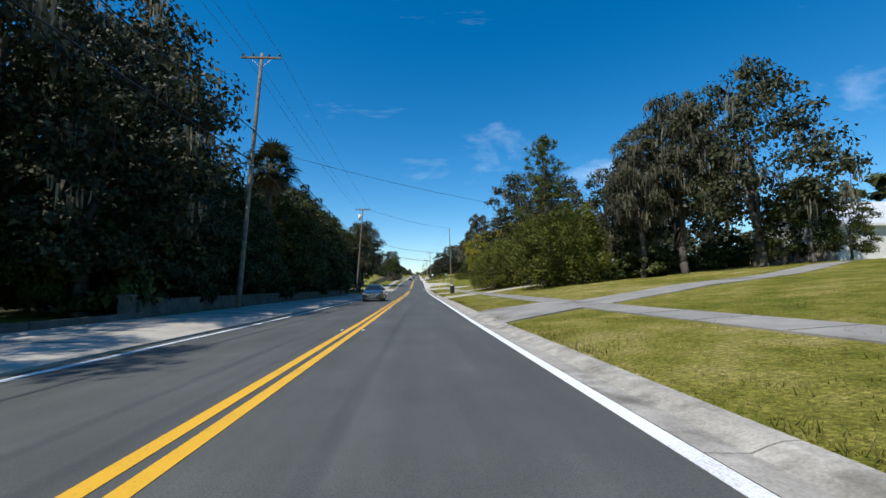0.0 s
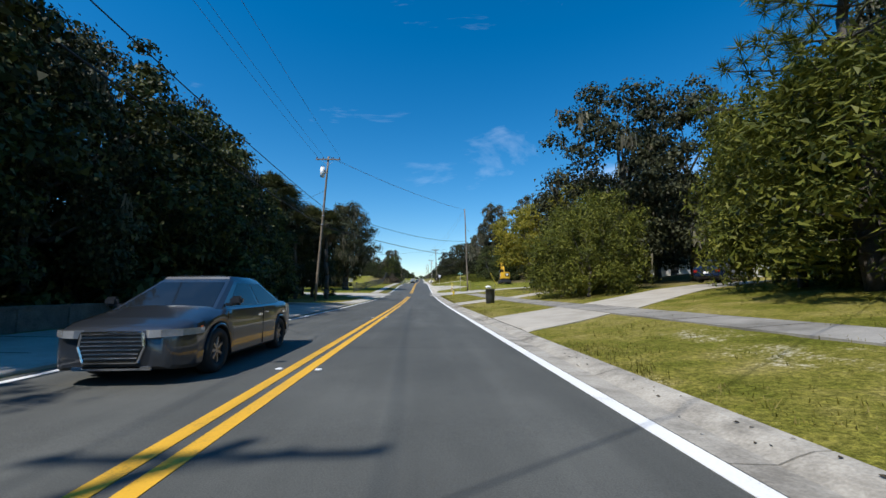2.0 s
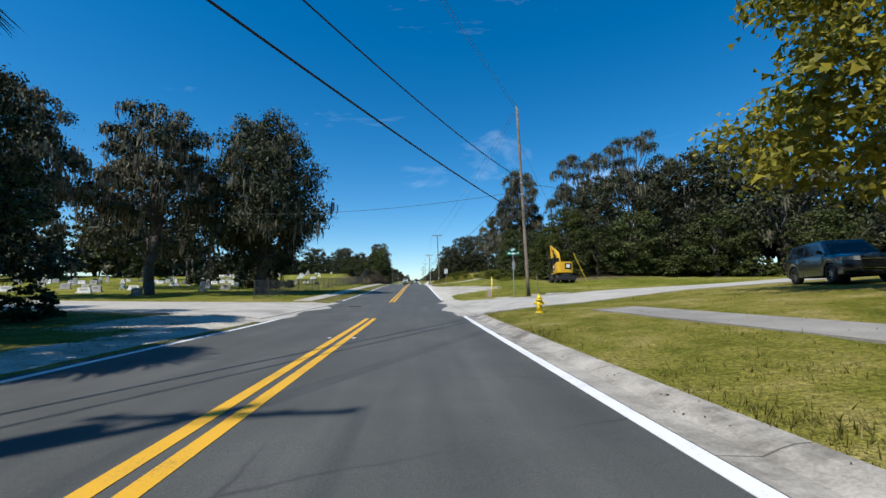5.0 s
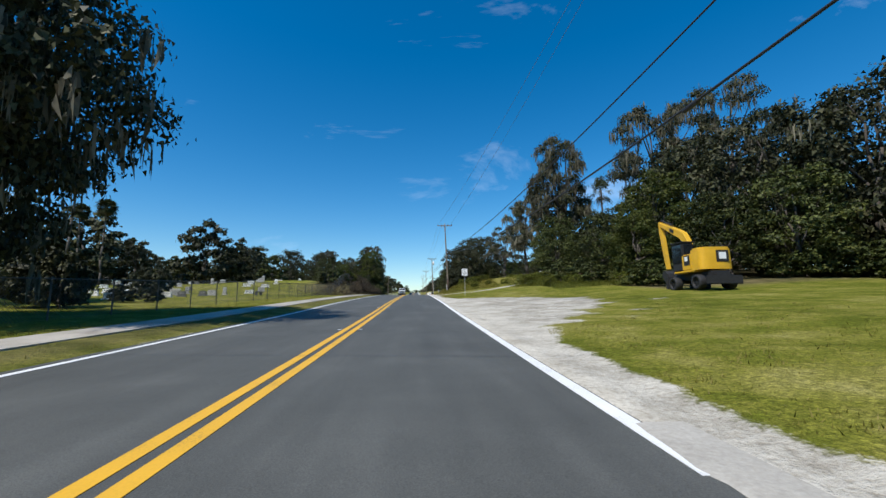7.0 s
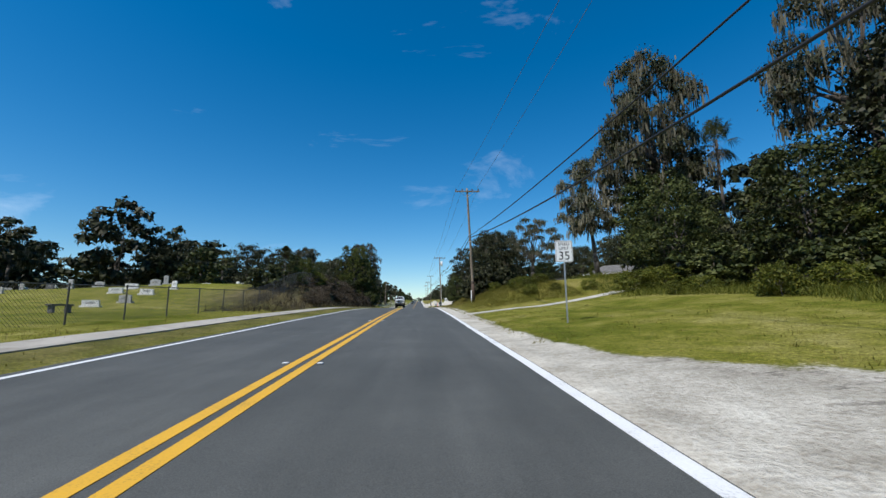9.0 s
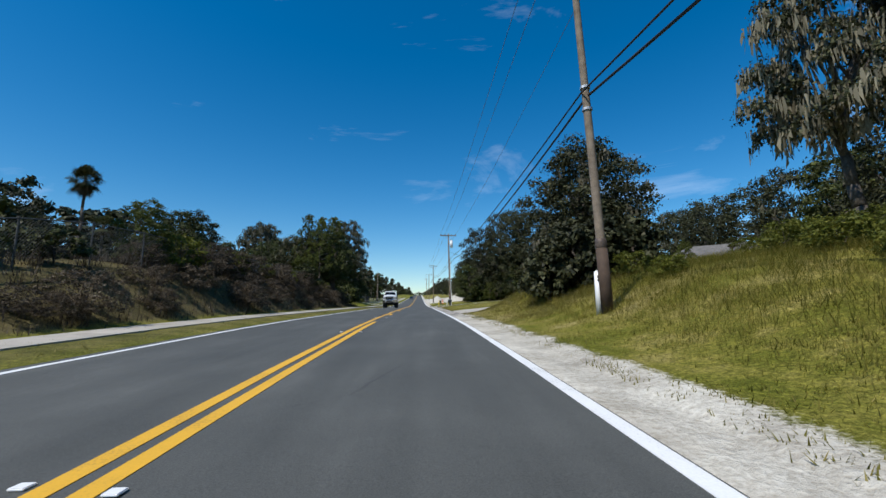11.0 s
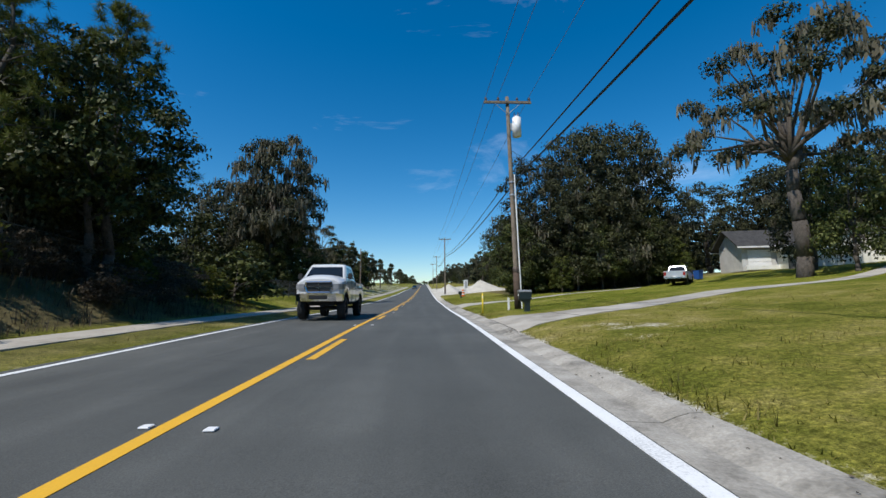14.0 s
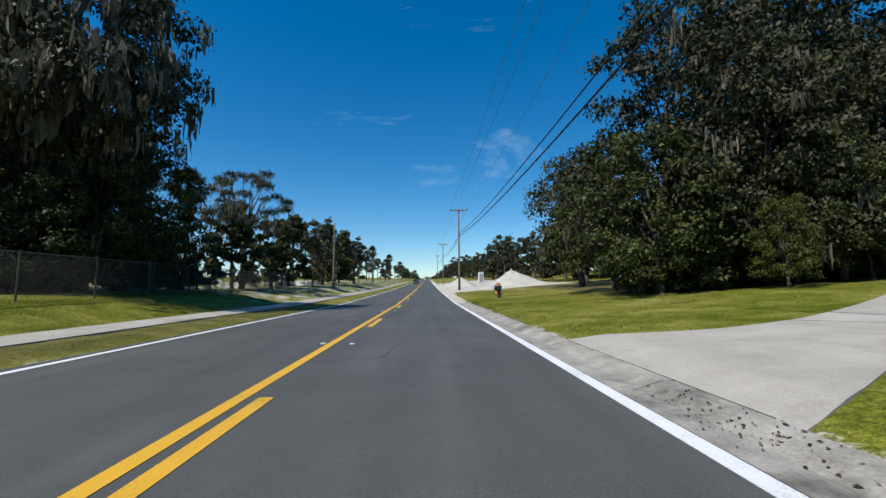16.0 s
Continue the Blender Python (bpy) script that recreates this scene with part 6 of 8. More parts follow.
def letter_box(x, y, turn, post_h=0.50, k=1.0):
    """A large moulded mailbox: a deep box with a pale domed lid on a thick post that flares into a bracket."""
    root = empty("mailbox", x, y, gz(x, y) - 0.03, turn)
    tagged(root, "dark blue-green plastic mailbox with pale domed top on post", "mailbox")
    bm = B()
    loft(bm, [[(sx * w / 2, cy + sy * d / 2, z) for sx, sy in ((1, 1), (-1, 1), (-1, -1), (1, -1))] for w, d, cy, z in
              ((0.26 * k, 0.28 * k, 0.10 * k, 0.0), (0.22 * k, 0.24 * k, 0.10 * k, 0.06), (0.20 * k, 0.22 * k, 0.11 * k, post_h * 0.55), (0.22 * k, 0.28 * k, 0.08 * k, post_h * 0.82), (0.26 * k, 0.44 * k, 0.0, post_h))])
    part("post", bm, M["mailbox"], root)
    bm = B()
    loft(bm, [[(sx * w / 2, sy * d / 2, z) for sx, sy in ((1, 1), (-1, 1), (-1, -1), (1, -1))] for w, d, z in
              ((0.27 * k, 0.54 * k, post_h), (0.30 * k, 0.58 * k, post_h + 0.05), (0.31 * k, 0.60 * k, post_h + 0.40 * k))])
    bmesh.ops.bevel(bm, geom=list(bm.edges), offset=0.015, segments=2, affect="EDGES")
    b = part("box", bm, M["mailbox"], root)
    bm = B()
    n = 10
    prof = [(0.165 * k * math.cos(math.pi * q / n), 0.11 * k * math.sin(math.pi * q / n) ** 0.7) for q in range(n + 1)]
    loft(bm, [[(px_, yy, post_h + 0.40 * k + pz_ * f_) for px_, pz_ in prof] for yy, f_ in ((-0.32 * k, 0.72), (-0.29 * k, 1.0), (0.28 * k, 1.0), (0.31 * k, 0.75))])
    part("lid", bm, M["sign_back"], root, "pale grey domed lid")
    d = part("door", rounded_plate(0.25 * k, 0.34 * k, 0.016, 0.04), M["bin_plastic"], root)
    d.location = (0, -0.305 * k, post_h + 0.22 * k)
    bm = B()
    box(bm, 0, -0.015, 0.04, 0.12 * k, 0.006, 0.09 * k)
    part("number_bar", bm, M["sign_white"], d)
    bm = B()
    box(bm, -0.165 * k, -0.10 * k, post_h + 0.31 * k, 0.014, 0.15 * k, 0.07 * k, 0.004)
    part("flag", bm, M["red"], root, "red signal flag")
    bm = B()
    box(bm, -0.16 * k, 0.06 * k, post_h + 0.17 * k, 0.008, 0.30 * k, 0.05 * k, 0.002)
    part("moulding", bm, M["blue_bin"], root)
    return root


letter_box(4.6, 223.9, -84, 0.50, 0.9)
letter_box(5.2, 263.5, -84, 0.55, 0.85)


def hydrant(x, y):
    root = empty("fire_hydrant", x, y, gz(x, y))
    tagged(root, "small yellow fire hydrant in grass", "fire hydrant")
    bm = B()
    for z0, z1, r0, r1 in ((0, 0.05, 0.16, 0.16), (0.05, 0.48, 0.1, 0.1), (0.48, 0.53, 0.14, 0.14), (0.53, 0.68, 0.12, 0.05), (0.68, 0.74, 0.03, 0.03)):
        tube(bm, (0, 0, z0), (0, 0, z1), r0, r1, 14)
    part("barrel", bm, M["yellow_post"], root, shade=True)
    for d in ((0.2, 0, 0.38), (-0.2, 0, 0.38), (0, -0.2, 0.35)):
        bm = B()
        tube(bm, (0, 0, d[2]), d, 0.055, 0.055, 10)
        part("outlet", bm, M["yellow_post"], root)
    return root


hydrant(4.7, 91.0)

# cat's-eyes along the centre line
for y in [0.1 + 12.2 * k for k in range(8)] + [117.3 + 12.2 * k for k in range(5)] + [176.3, 186.4, 198.6, 209.9, 220.9, 231.2, 241.6, 253.0, 265.0, 277.0]:
    for s in (-1, 1):
        bm = B()
        box(bm, 0, 0, 0.009, 0.10, 0.10, 0.018, 0.006)
        o = tagged(part("road_stud", bm, M["sign_white"]), "small pale reflective road stud", "road stud", "road studs along the centre line")
        o.location = (YC + s * 0.31, y - 0.06 * s, float(road_z(y)) + 0.003)

# manhole in the crossing
bm = B()
tube(bm, (0, 0, 0), (0, 0, 0.012), 0.36, 0.36, 24)
tube(bm, (0, 0, 0.012), (0, 0, 0.016), 0.30, 0.30, 24)
o = tagged(part("manhole_cover", bm, M["dark_steel"]), "round dark iron manhole cover in asphalt", "manhole")
o.location = (-3.9, 101.3, float(road_z(101.3)))

# low wall and kerb on the left
def block_wall(x0, y0, y1, h, t):
    w = empty("low_wall", 0, 0, 0)
    tagged(w, "low weathered concrete wall with cap stones", "wall")
    rg = random.Random(9)
    y = y0
    while y < y1:
        L = min(rg.uniform(1.5, 1.9), y1 - y)
        z = gz(x0 + 1, y)
        bm = B()
        box(bm, x0, y + L / 2, z + h / 2 - 0.1, t * rg.uniform(0.94, 1.04), L - 0.015, h + 0.2, 0.015)
        part("block", bm, M["wall_stone"], w)
        bm = B()
        box(bm, x0, y + L / 2, z + h + 0.045, t + 0.08, L - 0.01, 0.09, 0.015)
        part("cap_stone", bm, M["wall_stone"], w)
        y += L
    return w


block_wall(-10.75, 16.6, 61.5, 0.62, 0.26)
bm = B()
box(bm, 0, 0, 0.5, 0.42, 0.42, 1.0, 0.02)
box(bm, 0, 0, 1.04, 0.52, 0.52, 0.1, 0.02)
for s in (-1, 1):
    tube(bm, (s * 0.15, 0, 1.08), (s * 0.1, 0, 1.42), 0.012, 0.012, 6)
tube(bm, (-0.1, 0, 1.42), (0.1, 0, 1.42), 0.012, 0.012, 6)
o = tagged(part("gate_post", bm, M["wall_stone"]), "square weathered concrete gate post with iron loop", "post")
o.location = (-10.9, 16.3, gz(-10.9, 16.3) - 0.2)
v, f = [], []
kl = empty("kerb", 0, 0, 0)
tagged(kl, "raised concrete kerb along a lawn", "kerb", kind="structure")
for k in range(11):
    y0 = -10 + k * 2.4
    z = gz(-10.2, y0)
    bm = B()
    box(bm, -10.25, y0 + 1.18, z + 0.05, 0.2, 2.38, 0.4, 0.02)
    part("kerb_stone", bm, M["wall_stone"], kl)


# ---- vehicles ----
def crisp(ob, deg=34):
    ob.data.polygons.foreach_set("use_smooth", [True] * len(ob.data.polygons))
    ob.data.set_sharp_from_angle(angle=radians(deg))
    return ob


def slab(bm, pts, out, t=0.012):
    """A thin panel from coplanar corners, thickened along out."""
    o = Vector(out).normalized() * t
    lo = [bm.verts.new(p) for p in pts]
    hi = [bm.verts.new(Vector(p) + o) for p in pts]
    bm.faces.new(lo[::-1])
    bm.faces.new(hi)
    for i in range(len(pts)):
        j = (i + 1) % len(pts)
        bm.faces.new((lo[i], lo[j], hi[j], hi[i]))
    return bm


def wheel(parent, x, y, r, w, rim="alloy"):
    s = 1 if x > 0 else -1
    bm = B()
    prof = [(r * 0.62, -w / 2), (r * 0.93, -w / 2), (r, -w * 0.33), (r, w * 0.33), (r * 0.93, w / 2), (r * 0.62, w / 2)]
    n = 26
    rows = [[bm.verts.new((q, p * math.cos(6.2832 * k / n), p * math.sin(6.2832 * k / n))) for p, q in prof] for k in range(n)]
    for k in range(n):
        for i in range(len(prof)):
            j = (i + 1) % len(prof)
            bm.faces.new((rows[k][i], rows[k][j], rows[(k + 1) % n][j], rows[(k + 1) % n][i]))
    t = part("tyre", bm, M["black"], parent, shade=True)
    t.location = (x, y, r)
    bm = B()
    tube(bm, (-w * 0.2 * s, 0, 0), (w * 0.22 * s, 0, 0), r * 0.63, r * 0.63, 24)
    part("rim", bm, M["dark_steel"], t)
    bm = B()
    for k in range(7):
        a = 6.2832 * k / 7
        box(bm, w * 0.28 * s, math.cos(a) * r * 0.32, math.sin(a) * r * 0.32, 0.03, r * 0.13, r * 0.55, 0.008, Matrix.Rotation(a - math.pi / 2, 4, "X"))
    tube(bm, (w * 0.2 * s, 0, 0), (w * 0.32 * s, 0, 0), r * 0.12, r * 0.1, 12)
    part("spokes", bm, M[rim], t)
    return t


def vehicle(name, label, cat, x, y, turn, paint, sp, chrome=False, rim="alloy", z=None):
    root = empty(name, x, y, (gz(x, y) if z is None else z), turn)
    tagged(root, label, cat)
    st = sp["body"]
    pickup = sp["bed"]
    ar, azc, wr, ww = sp["arch"], sp["arch_z"], sp["wheel"], sp["tread"]
    ys = [s[0] for s in st][::-1]

    def at_y(k, yy):
        return float(np.interp(yy, ys, [s[k] for s in st][::-1]))

    # lower body with the wheel openings cut into its sides
    rings = []
    y0, y1 = st[0][0], st[-1][0]
    n = int((y0 - y1) / 0.055)
    for i in range(n + 1):
        yy = y0 + (y1 - y0) * i / n
        w, zl, zh, cr = (at_y(k, yy) for k in (1, 2, 3, 4))
        for yw in sp["axles"]:
            if abs(yy - yw) < ar:
                zl = max(zl, azc + math.sqrt(ar * ar - (yy - yw) ** 2))
        hgt = zh - zl
        half = [(w * 0.93, zl), (w * 0.985, zl + min(0.05, hgt * 0.2)), (w, zl + hgt * 0.45), (w * 0.99, zl + hgt * 0.75), (w * 0.965, zh - 0.035), (w * 0.91, zh), (w * 0.72, zh + cr * 0.62), (w * 0.35, zh + cr * 0.95), (0, zh + cr)]
        rings.append([(a, yy, b) for a, b in half] + [(-a, yy, b) for a, b in reversed(half[:-1])])
    bm = loft(B(), rings)
    body = part("body", bm, M[paint], root)
    body.data.materials.append(M["black"])
    for p in body.data.polygons:
        if p.normal.z < -0.45:
            p.material_index = 1
    crisp(body, 40)
    bm = B()
    box(bm, 0, (y0 + y1) / 2, azc + 0.16, st[3][1] * 1.15, (y0 - y1) * 0.86, 0.26, 0.04)
    for yw in sp["axles"]:
        tube(bm, (-st[3][1] * 0.8, yw, wr), (st[3][1] * 0.8, yw, wr), 0.07, 0.07, 10)
    part("chassis", bm, M["black"], root, "dark underbody")
    # cab shell and glass
    bf, rf, rr, br, zb, zt, wb, wt = sp["cab"]
    bm = B()
    rows = []
    for k in range(5):
        f = k / 4
        e = 1 - (1 - f) ** 1.0
        w = wb + (wt - wb) * f
        ya, yb = bf + (rf - bf) * e, br + (rr - br) * e
        zz = zb - 0.05 + (zt - 0.05 - zb + 0.05) * f
        rows.append([(w * 0.93, ya, zz), (w, ya - 0.09, zz), (w, yb + 0.07, zz), (w * 0.93, yb, zz), (-w * 0.93, yb, zz), (-w, yb + 0.07, zz), (-w, ya - 0.09, zz), (-w * 0.93, ya, zz)])
    rows.append([(p[0] * 0.93, p[1] * 0.97 + (rf + rr) / 2 * 0.03, zt - 0.01) for p in rows[-1]])
    rows.append([(p[0] * 0.6, p[1] * 0.8 + (rf + rr) / 2 * 0.2, zt + 0.02) for p in rows[4]])
    loft(bm, rows)
    cab = crisp(part("cab", bm, M[paint], root), 30)

    def side(s, v, q):
        """A place on the cab's side: q along (0 front, 1 rear), v up."""
        ya, yb = bf - 0.09 + (rf - bf) * v, br + 0.07 + (rr - br) * v
        return Vector((s * (wb + (wt - wb) * v - 0.003), ya + (yb - ya) * q, zb - 0.05 + (zt - zb) * v))
    for s in (1, -1):
        for qa, qb in ((0.06, 0.50), (0.54, 0.94 if not pickup else 0.93)):
            v0, v1 = 0.13, 0.86
            pts = [side(s, v0, qa + (0.0 if qa > 0.1 else 0.02)), side(s, v0, qb), side(s, v1, qb - (0.03 if qb > 0.9 else 0)), side(s, v1, qa + (0.06 if qa < 0.1 else 0))]
            bm = slab(B(), pts, (s, 0, 0.25), 0.008)
            part("side_window", bm, M["glass_dark"], root)
    for ya, yb, sgn, nm in ((bf, rf, 1, "windscreen"), (br, rr, -1, "rear_window")):
        def fr(u, v):
            return Vector((u * 0.93 * (wb + (wt - wb) * v), ya + (yb - ya) * v - sgn * 0.002, zb - 0.05 + (zt - zb) * v))
        v0, v1 = 0.10, 0.88
        bm = slab(B(), [fr(-0.93, v0), fr(0.93, v0), fr(0.90, v1), fr(-0.90, v1)], (0, sgn, 0.45 if not pickup or sgn > 0 else 0.1), 0.008)
        part(nm, bm, M["glass_dark"], root)
    for s in (1, -1):
        bm = B()
        mx, my, mz = s * (wb + 0.14), bf - 0.30, zb + 0.10
        box(bm, mx, my, mz, 0.20, 0.10, 0.26 if pickup else 0.14, 0.035)
        box(bm, s * (wb + 0.03), my, mz - 0.06, 0.12, 0.05, 0.05, 0.01)
        part("mirror", bm, M["black" if pickup else paint], root, "black door mirror" if pickup else "")
        # lamps
        yl = st[1][0]
        w1 = at_y(1, yl - 0.1)
        hz = sp["lamp_z"]
        bm = B()
        yn, wn_ = st[0][0], st[0][1]
        rings = []
        for k in range(11):
            f = k / 10
            if f < 0.5:
                lx, ly = wn_ * (sp["lamp_x"] + (1.02 - sp["lamp_x"]) * f * 2), yn + 0.05 - 0.03 * f
            else:
                ly = yn - 0.02 - 0.44 * (f - 0.5) * 2
                lx = at_y(1, ly) * 1.0 + 0.02
            zt_, zb_ = hz + sp["lamp_h"] * (0.5 + 0.02 * f), hz - sp["lamp_h"] * (0.5 - 0.2 * f)
            rings.append([(s * lx, ly, zb_), (s * lx, ly, zt_), (s * (lx - 0.08), ly - 0.06, zt_), (s * (lx - 0.08), ly - 0.06, zb_)])
        loft(bm, rings)
        hl = part("headlight", bm, M["lamp_clear"], root, "clear headlight")
        bm = B()
        box(bm, s * at_y(1, yn - 0.44) + 0.008, yn - 0.44, hz + 0.03, 0.05, 0.08, sp["lamp_h"] * 0.7, 0.015)
        part("indicator_lens", bm, M["orange"], hl)
        bm = B()
        ye = st[-1][0]
        box(bm, s * st[-1][1] * 0.88, ye + 0.03, st[-1][3] - 0.16, 0.20, 0.12, 0.34 if pickup else 0.15, 0.02)
        part("tail_light", bm, M["lamp_red"], root, "red tail light")
        # doors: shut lines and handles
        yq = [side(s, 0, q).y for q in (0.03, 0.52, 0.97)]
        for k, yd in enumerate(yq):
            wv = at_y(1, yd)
            zl = at_y(2, yd) + 0.06
            if any(abs(yd - yw) < ar for yw in sp["axles"]):
                zl = azc + ar + 0.05
            bm = B()
            box(bm, s * (wv * 0.996), yd, (zl + zb) / 2 - 0.03, 0.012, 0.012, zb - zl - 0.06)
            part("door_gap", bm, M["sign_black"], root)
            if k:
                bm = B()
                box(bm, s * (wv * 0.992 + 0.012), yd + 0.17, zb - 0.17, 0.03, 0.20, 0.045, 0.012)
                part("door_handle", bm, M["black" if pickup else "chrome" if chrome else paint], root)
        for yw in sp["axles"]:
            wv = at_y(1, yw)
            arc = []
            for k in range(17):
                a0 = radians(6 + 168 * k / 16)
                arc.append([(s * (wv * 0.985 + 0.022 * math.cos(q)), yw + (ar + 0.022 * math.sin(q)) * math.cos(a0), azc + (ar + 0.022 * math.sin(q)) * math.sin(a0)) for q in (0, 1.05, 2.09, 3.14, 4.19, 5.24)])
            bm = loft(B(), arc)
            part("wheel_arch", bm, M["black" if pickup else paint], root)
            wheel(root, s * (wv - ww * 0.56), yw, wr, ww, rim)
    # front
    yf, wf = st[0][0], st[0][1]
    gz0, gz1, gw = sp["grille"]
    bm = B()
    pts = [(gw * 0.82, gz0), (gw, gz0 + (gz1 - gz0) * 0.55), (gw * 0.93, gz1), (-gw * 0.93, gz1), (-gw, gz0 + (gz1 - gz0) * 0.55), (-gw * 0.82, gz0)]
    slab(bm, [(a, yf - 0.02, b) for a, b in pts], (0, 1, 0), 0.05)
    g = part("grille", bm, M["sign_black"], root, "dark grille with bright bars")
    bm = B()
    rad = 0.045 if pickup else 0.022
    for i in range(6):
        a, b = pts[i], pts[(i + 1) % 6]
        tube(bm, (a[0], yf + 0.035, a[1]), (b[0], yf + 0.035, b[1]), rad, rad, 8)
    part("grille_surround", bm, M["chrome"], g, "chrome surround")
    if pickup:
        bars = [((0, gz0 + 0.02, 0.05, gz1 - gz0 - 0.04, True)), ((0, (gz0 + gz1) / 2 - 0.025, gw * 1.9, 0.05, False))]
        for a, b, c, d, up in bars:
            bm = B()
            box(bm, a, yf + 0.045, b + d / 2, c, 0.03, d, 0.01)
            part("grille_bar", bm, M["chrome"], g)
    else:
        for k in range(6):
            bm = B()
            box(bm, 0, yf + 0.038, gz0 + (gz1 - gz0) * (0.14 + 0.145 * k), gw * (1.6 + 0.25 * min(1, k / 3)), 0.02, 0.016, 0.004)
            part("grille_bar", bm, M["chrome"], g)
    b0, b1 = sp["bumper"]
    bm = B()
    if pickup:
        pr = [(-1.0, -0.24), (-0.97, -0.06), (-0.74, 0.10), (0.74, 0.10), (0.97, -0.06), (1.0, -0.24), (0.9, -0.23), (-0.9, -0.23)]
        lo = [bm.verts.new((a * sp["bumper_w"], yf + b - 0.02, b0 + 0.05)) for a, b in pr]
        hi = [bm.verts.new((a * sp["bumper_w"], yf + b, b1)) for a, b in pr]
        for i in range(8):
            j = (i + 1) % 8
            bm.faces.new((lo[i], lo[j], hi[j], hi[i]))
        bm.faces.new(hi)
        bm.faces.new(lo[::-1])
        bmesh.ops.bevel(bm, geom=[e for e in bm.edges if abs(e.verts[0].co.z - e.verts[1].co.z) < 0.01], offset=0.03, segments=2, affect="EDGES")
    else:
        box(bm, 0, yf - 0.05, b0 + 0.05, wf * 1.6, 0.16, 0.05, 0.02)
    part("front_bumper", bm, M["chrome" if chrome else paint], root)
    bm = B()
    box(bm, 0, yf + (0.085 if pickup else 0.0), (b0 + b1) / 2 + 0.02, wf * (0.9 if pickup else 1.2), 0.06, (b1 - b0) * 0.42, 0.02)
    part("air_intake", bm, M["sign_black"], root, "black lower air intake")
    bm = B()
    box(bm, 0, st[-1][0] - 0.03, st[-1][2] + 0.05, st[-1][1] * 1.9, 0.16, 0.17, 0.04)
    part("rear_bumper", bm, M["chrome" if chrome else paint], root)
    bm = B()
    box(bm, 0, st[-1][0] - 0.10, st[-1][2] + 0.2, 0.3, 0.02, 0.15, 0.005)
    part("plate_bar", bm, M["sign_white"], root)
    if pickup:
        zt2 = st[-1][3]
        wv = st[-2][1]
        bm = B()
        box(bm, 0, (br + y1) / 2, zt2 + 0.075, wv * 1.7, br - y1 - 0.2, 0.03)
        part("bed", bm, M["black"], root, "open dark load bed")
        for s in (1, -1):
            bm = B()
            box(bm, s * wv * 0.92, (br + y1) / 2, zt2 + 0.05, 0.12, br - y1 - 0.04, 0.14, 0.02)
            part("bed_rail", bm, M[paint], root)
        bm = B()
        box(bm, 0, y1 + 0.05, zt2 + 0.02, wv * 1.75, 0.08, 0.2, 0.02)
        part("tailgate", bm, M[paint], root)
    return root


SEDAN = dict(body=[(2.28, 0.62, 0.24, 0.66, 0.03), (2.20, 0.76, 0.19, 0.71, 0.04), (1.95, 0.86, 0.17, 0.78, 0.06), (1.3, 0.90, 0.18, 0.90, 0.09), (1.0, 0.90, 0.18, 0.94, 0.05), (-1.0, 0.90, 0.18, 0.96, 0.03), (-1.75, 0.88, 0.20, 0.99, 0.05), (-2.15, 0.82, 0.28, 0.96, 0.05), (-2.28, 0.70, 0.40, 0.84, 0.03)],
             cab=(1.32, 0.38, -0.72, -1.80, 0.95, 1.47, 0.82, 0.60), axles=(1.36, -1.34), wheel=0.325, tread=0.22, arch=0.375, arch_z=0.33, lamp_z=0.65, lamp_h=0.10, lamp_x=0.74, grille=(0.30, 0.66, 0.40), bumper=(0.17, 0.30), bed=False)
SUV = dict(body=[(2.35, 0.70, 0.35, 0.80, 0.03), (2.2, 0.88, 0.26, 0.95, 0.05), (1.6, 0.95, 0.25, 1.06, 0.07), (1.0, 0.96, 0.25, 1.10, 0.06), (0.5, 0.96, 0.25, 1.12, 0.03), (-1.2, 0.96, 0.25, 1.12, 0.03), (-2.1, 0.94, 0.28, 1.12, 0.03), (-2.3, 0.90, 0.34, 1.08, 0.03), (-2.38, 0.80, 0.45, 0.98, 0.03)],
           cab=(1.25, 0.55, -2.0, -2.28, 1.12, 1.74, 0.88, 0.72), axles=(1.4, -1.45), wheel=0.36, tread=0.24, arch=0.43, arch_z=0.37, lamp_z=0.86, lamp_h=0.16, lamp_x=0.68, grille=(0.50, 0.84, 0.45), bumper=(0.28, 0.46), bed=False)
TRUCK = dict(body=[(2.76, 0.84, 0.98, 1.55, 0.14), (2.68, 0.93, 0.92, 1.58, 0.20), (2.45, 0.985, 0.80, 1.61, 0.27), (2.05, 1.0, 0.72, 1.69, 0.22), (1.8, 1.0, 0.70, 1.74, 0.12), (-0.36, 1.0, 0.70, 1.74, 0.02), (-0.6, 1.0, 0.74, 1.58, 0.0), (-2.85, 1.0, 0.82, 1.56, 0.0), (-3.0, 0.96, 0.86, 1.54, 0.0)],
             cab=(1.96, 1.22, -0.28, -0.52, 1.76, 2.42, 0.94, 0.78), axles=(1.95, -1.85), wheel=0.47, tread=0.31, arch=0.57, arch_z=0.56, lamp_z=1.36, lamp_h=0.24, lamp_x=0.70, grille=(1.13, 1.56, 0.55), bumper=(0.72, 1.10), bumper_w=0.98, bed=True)
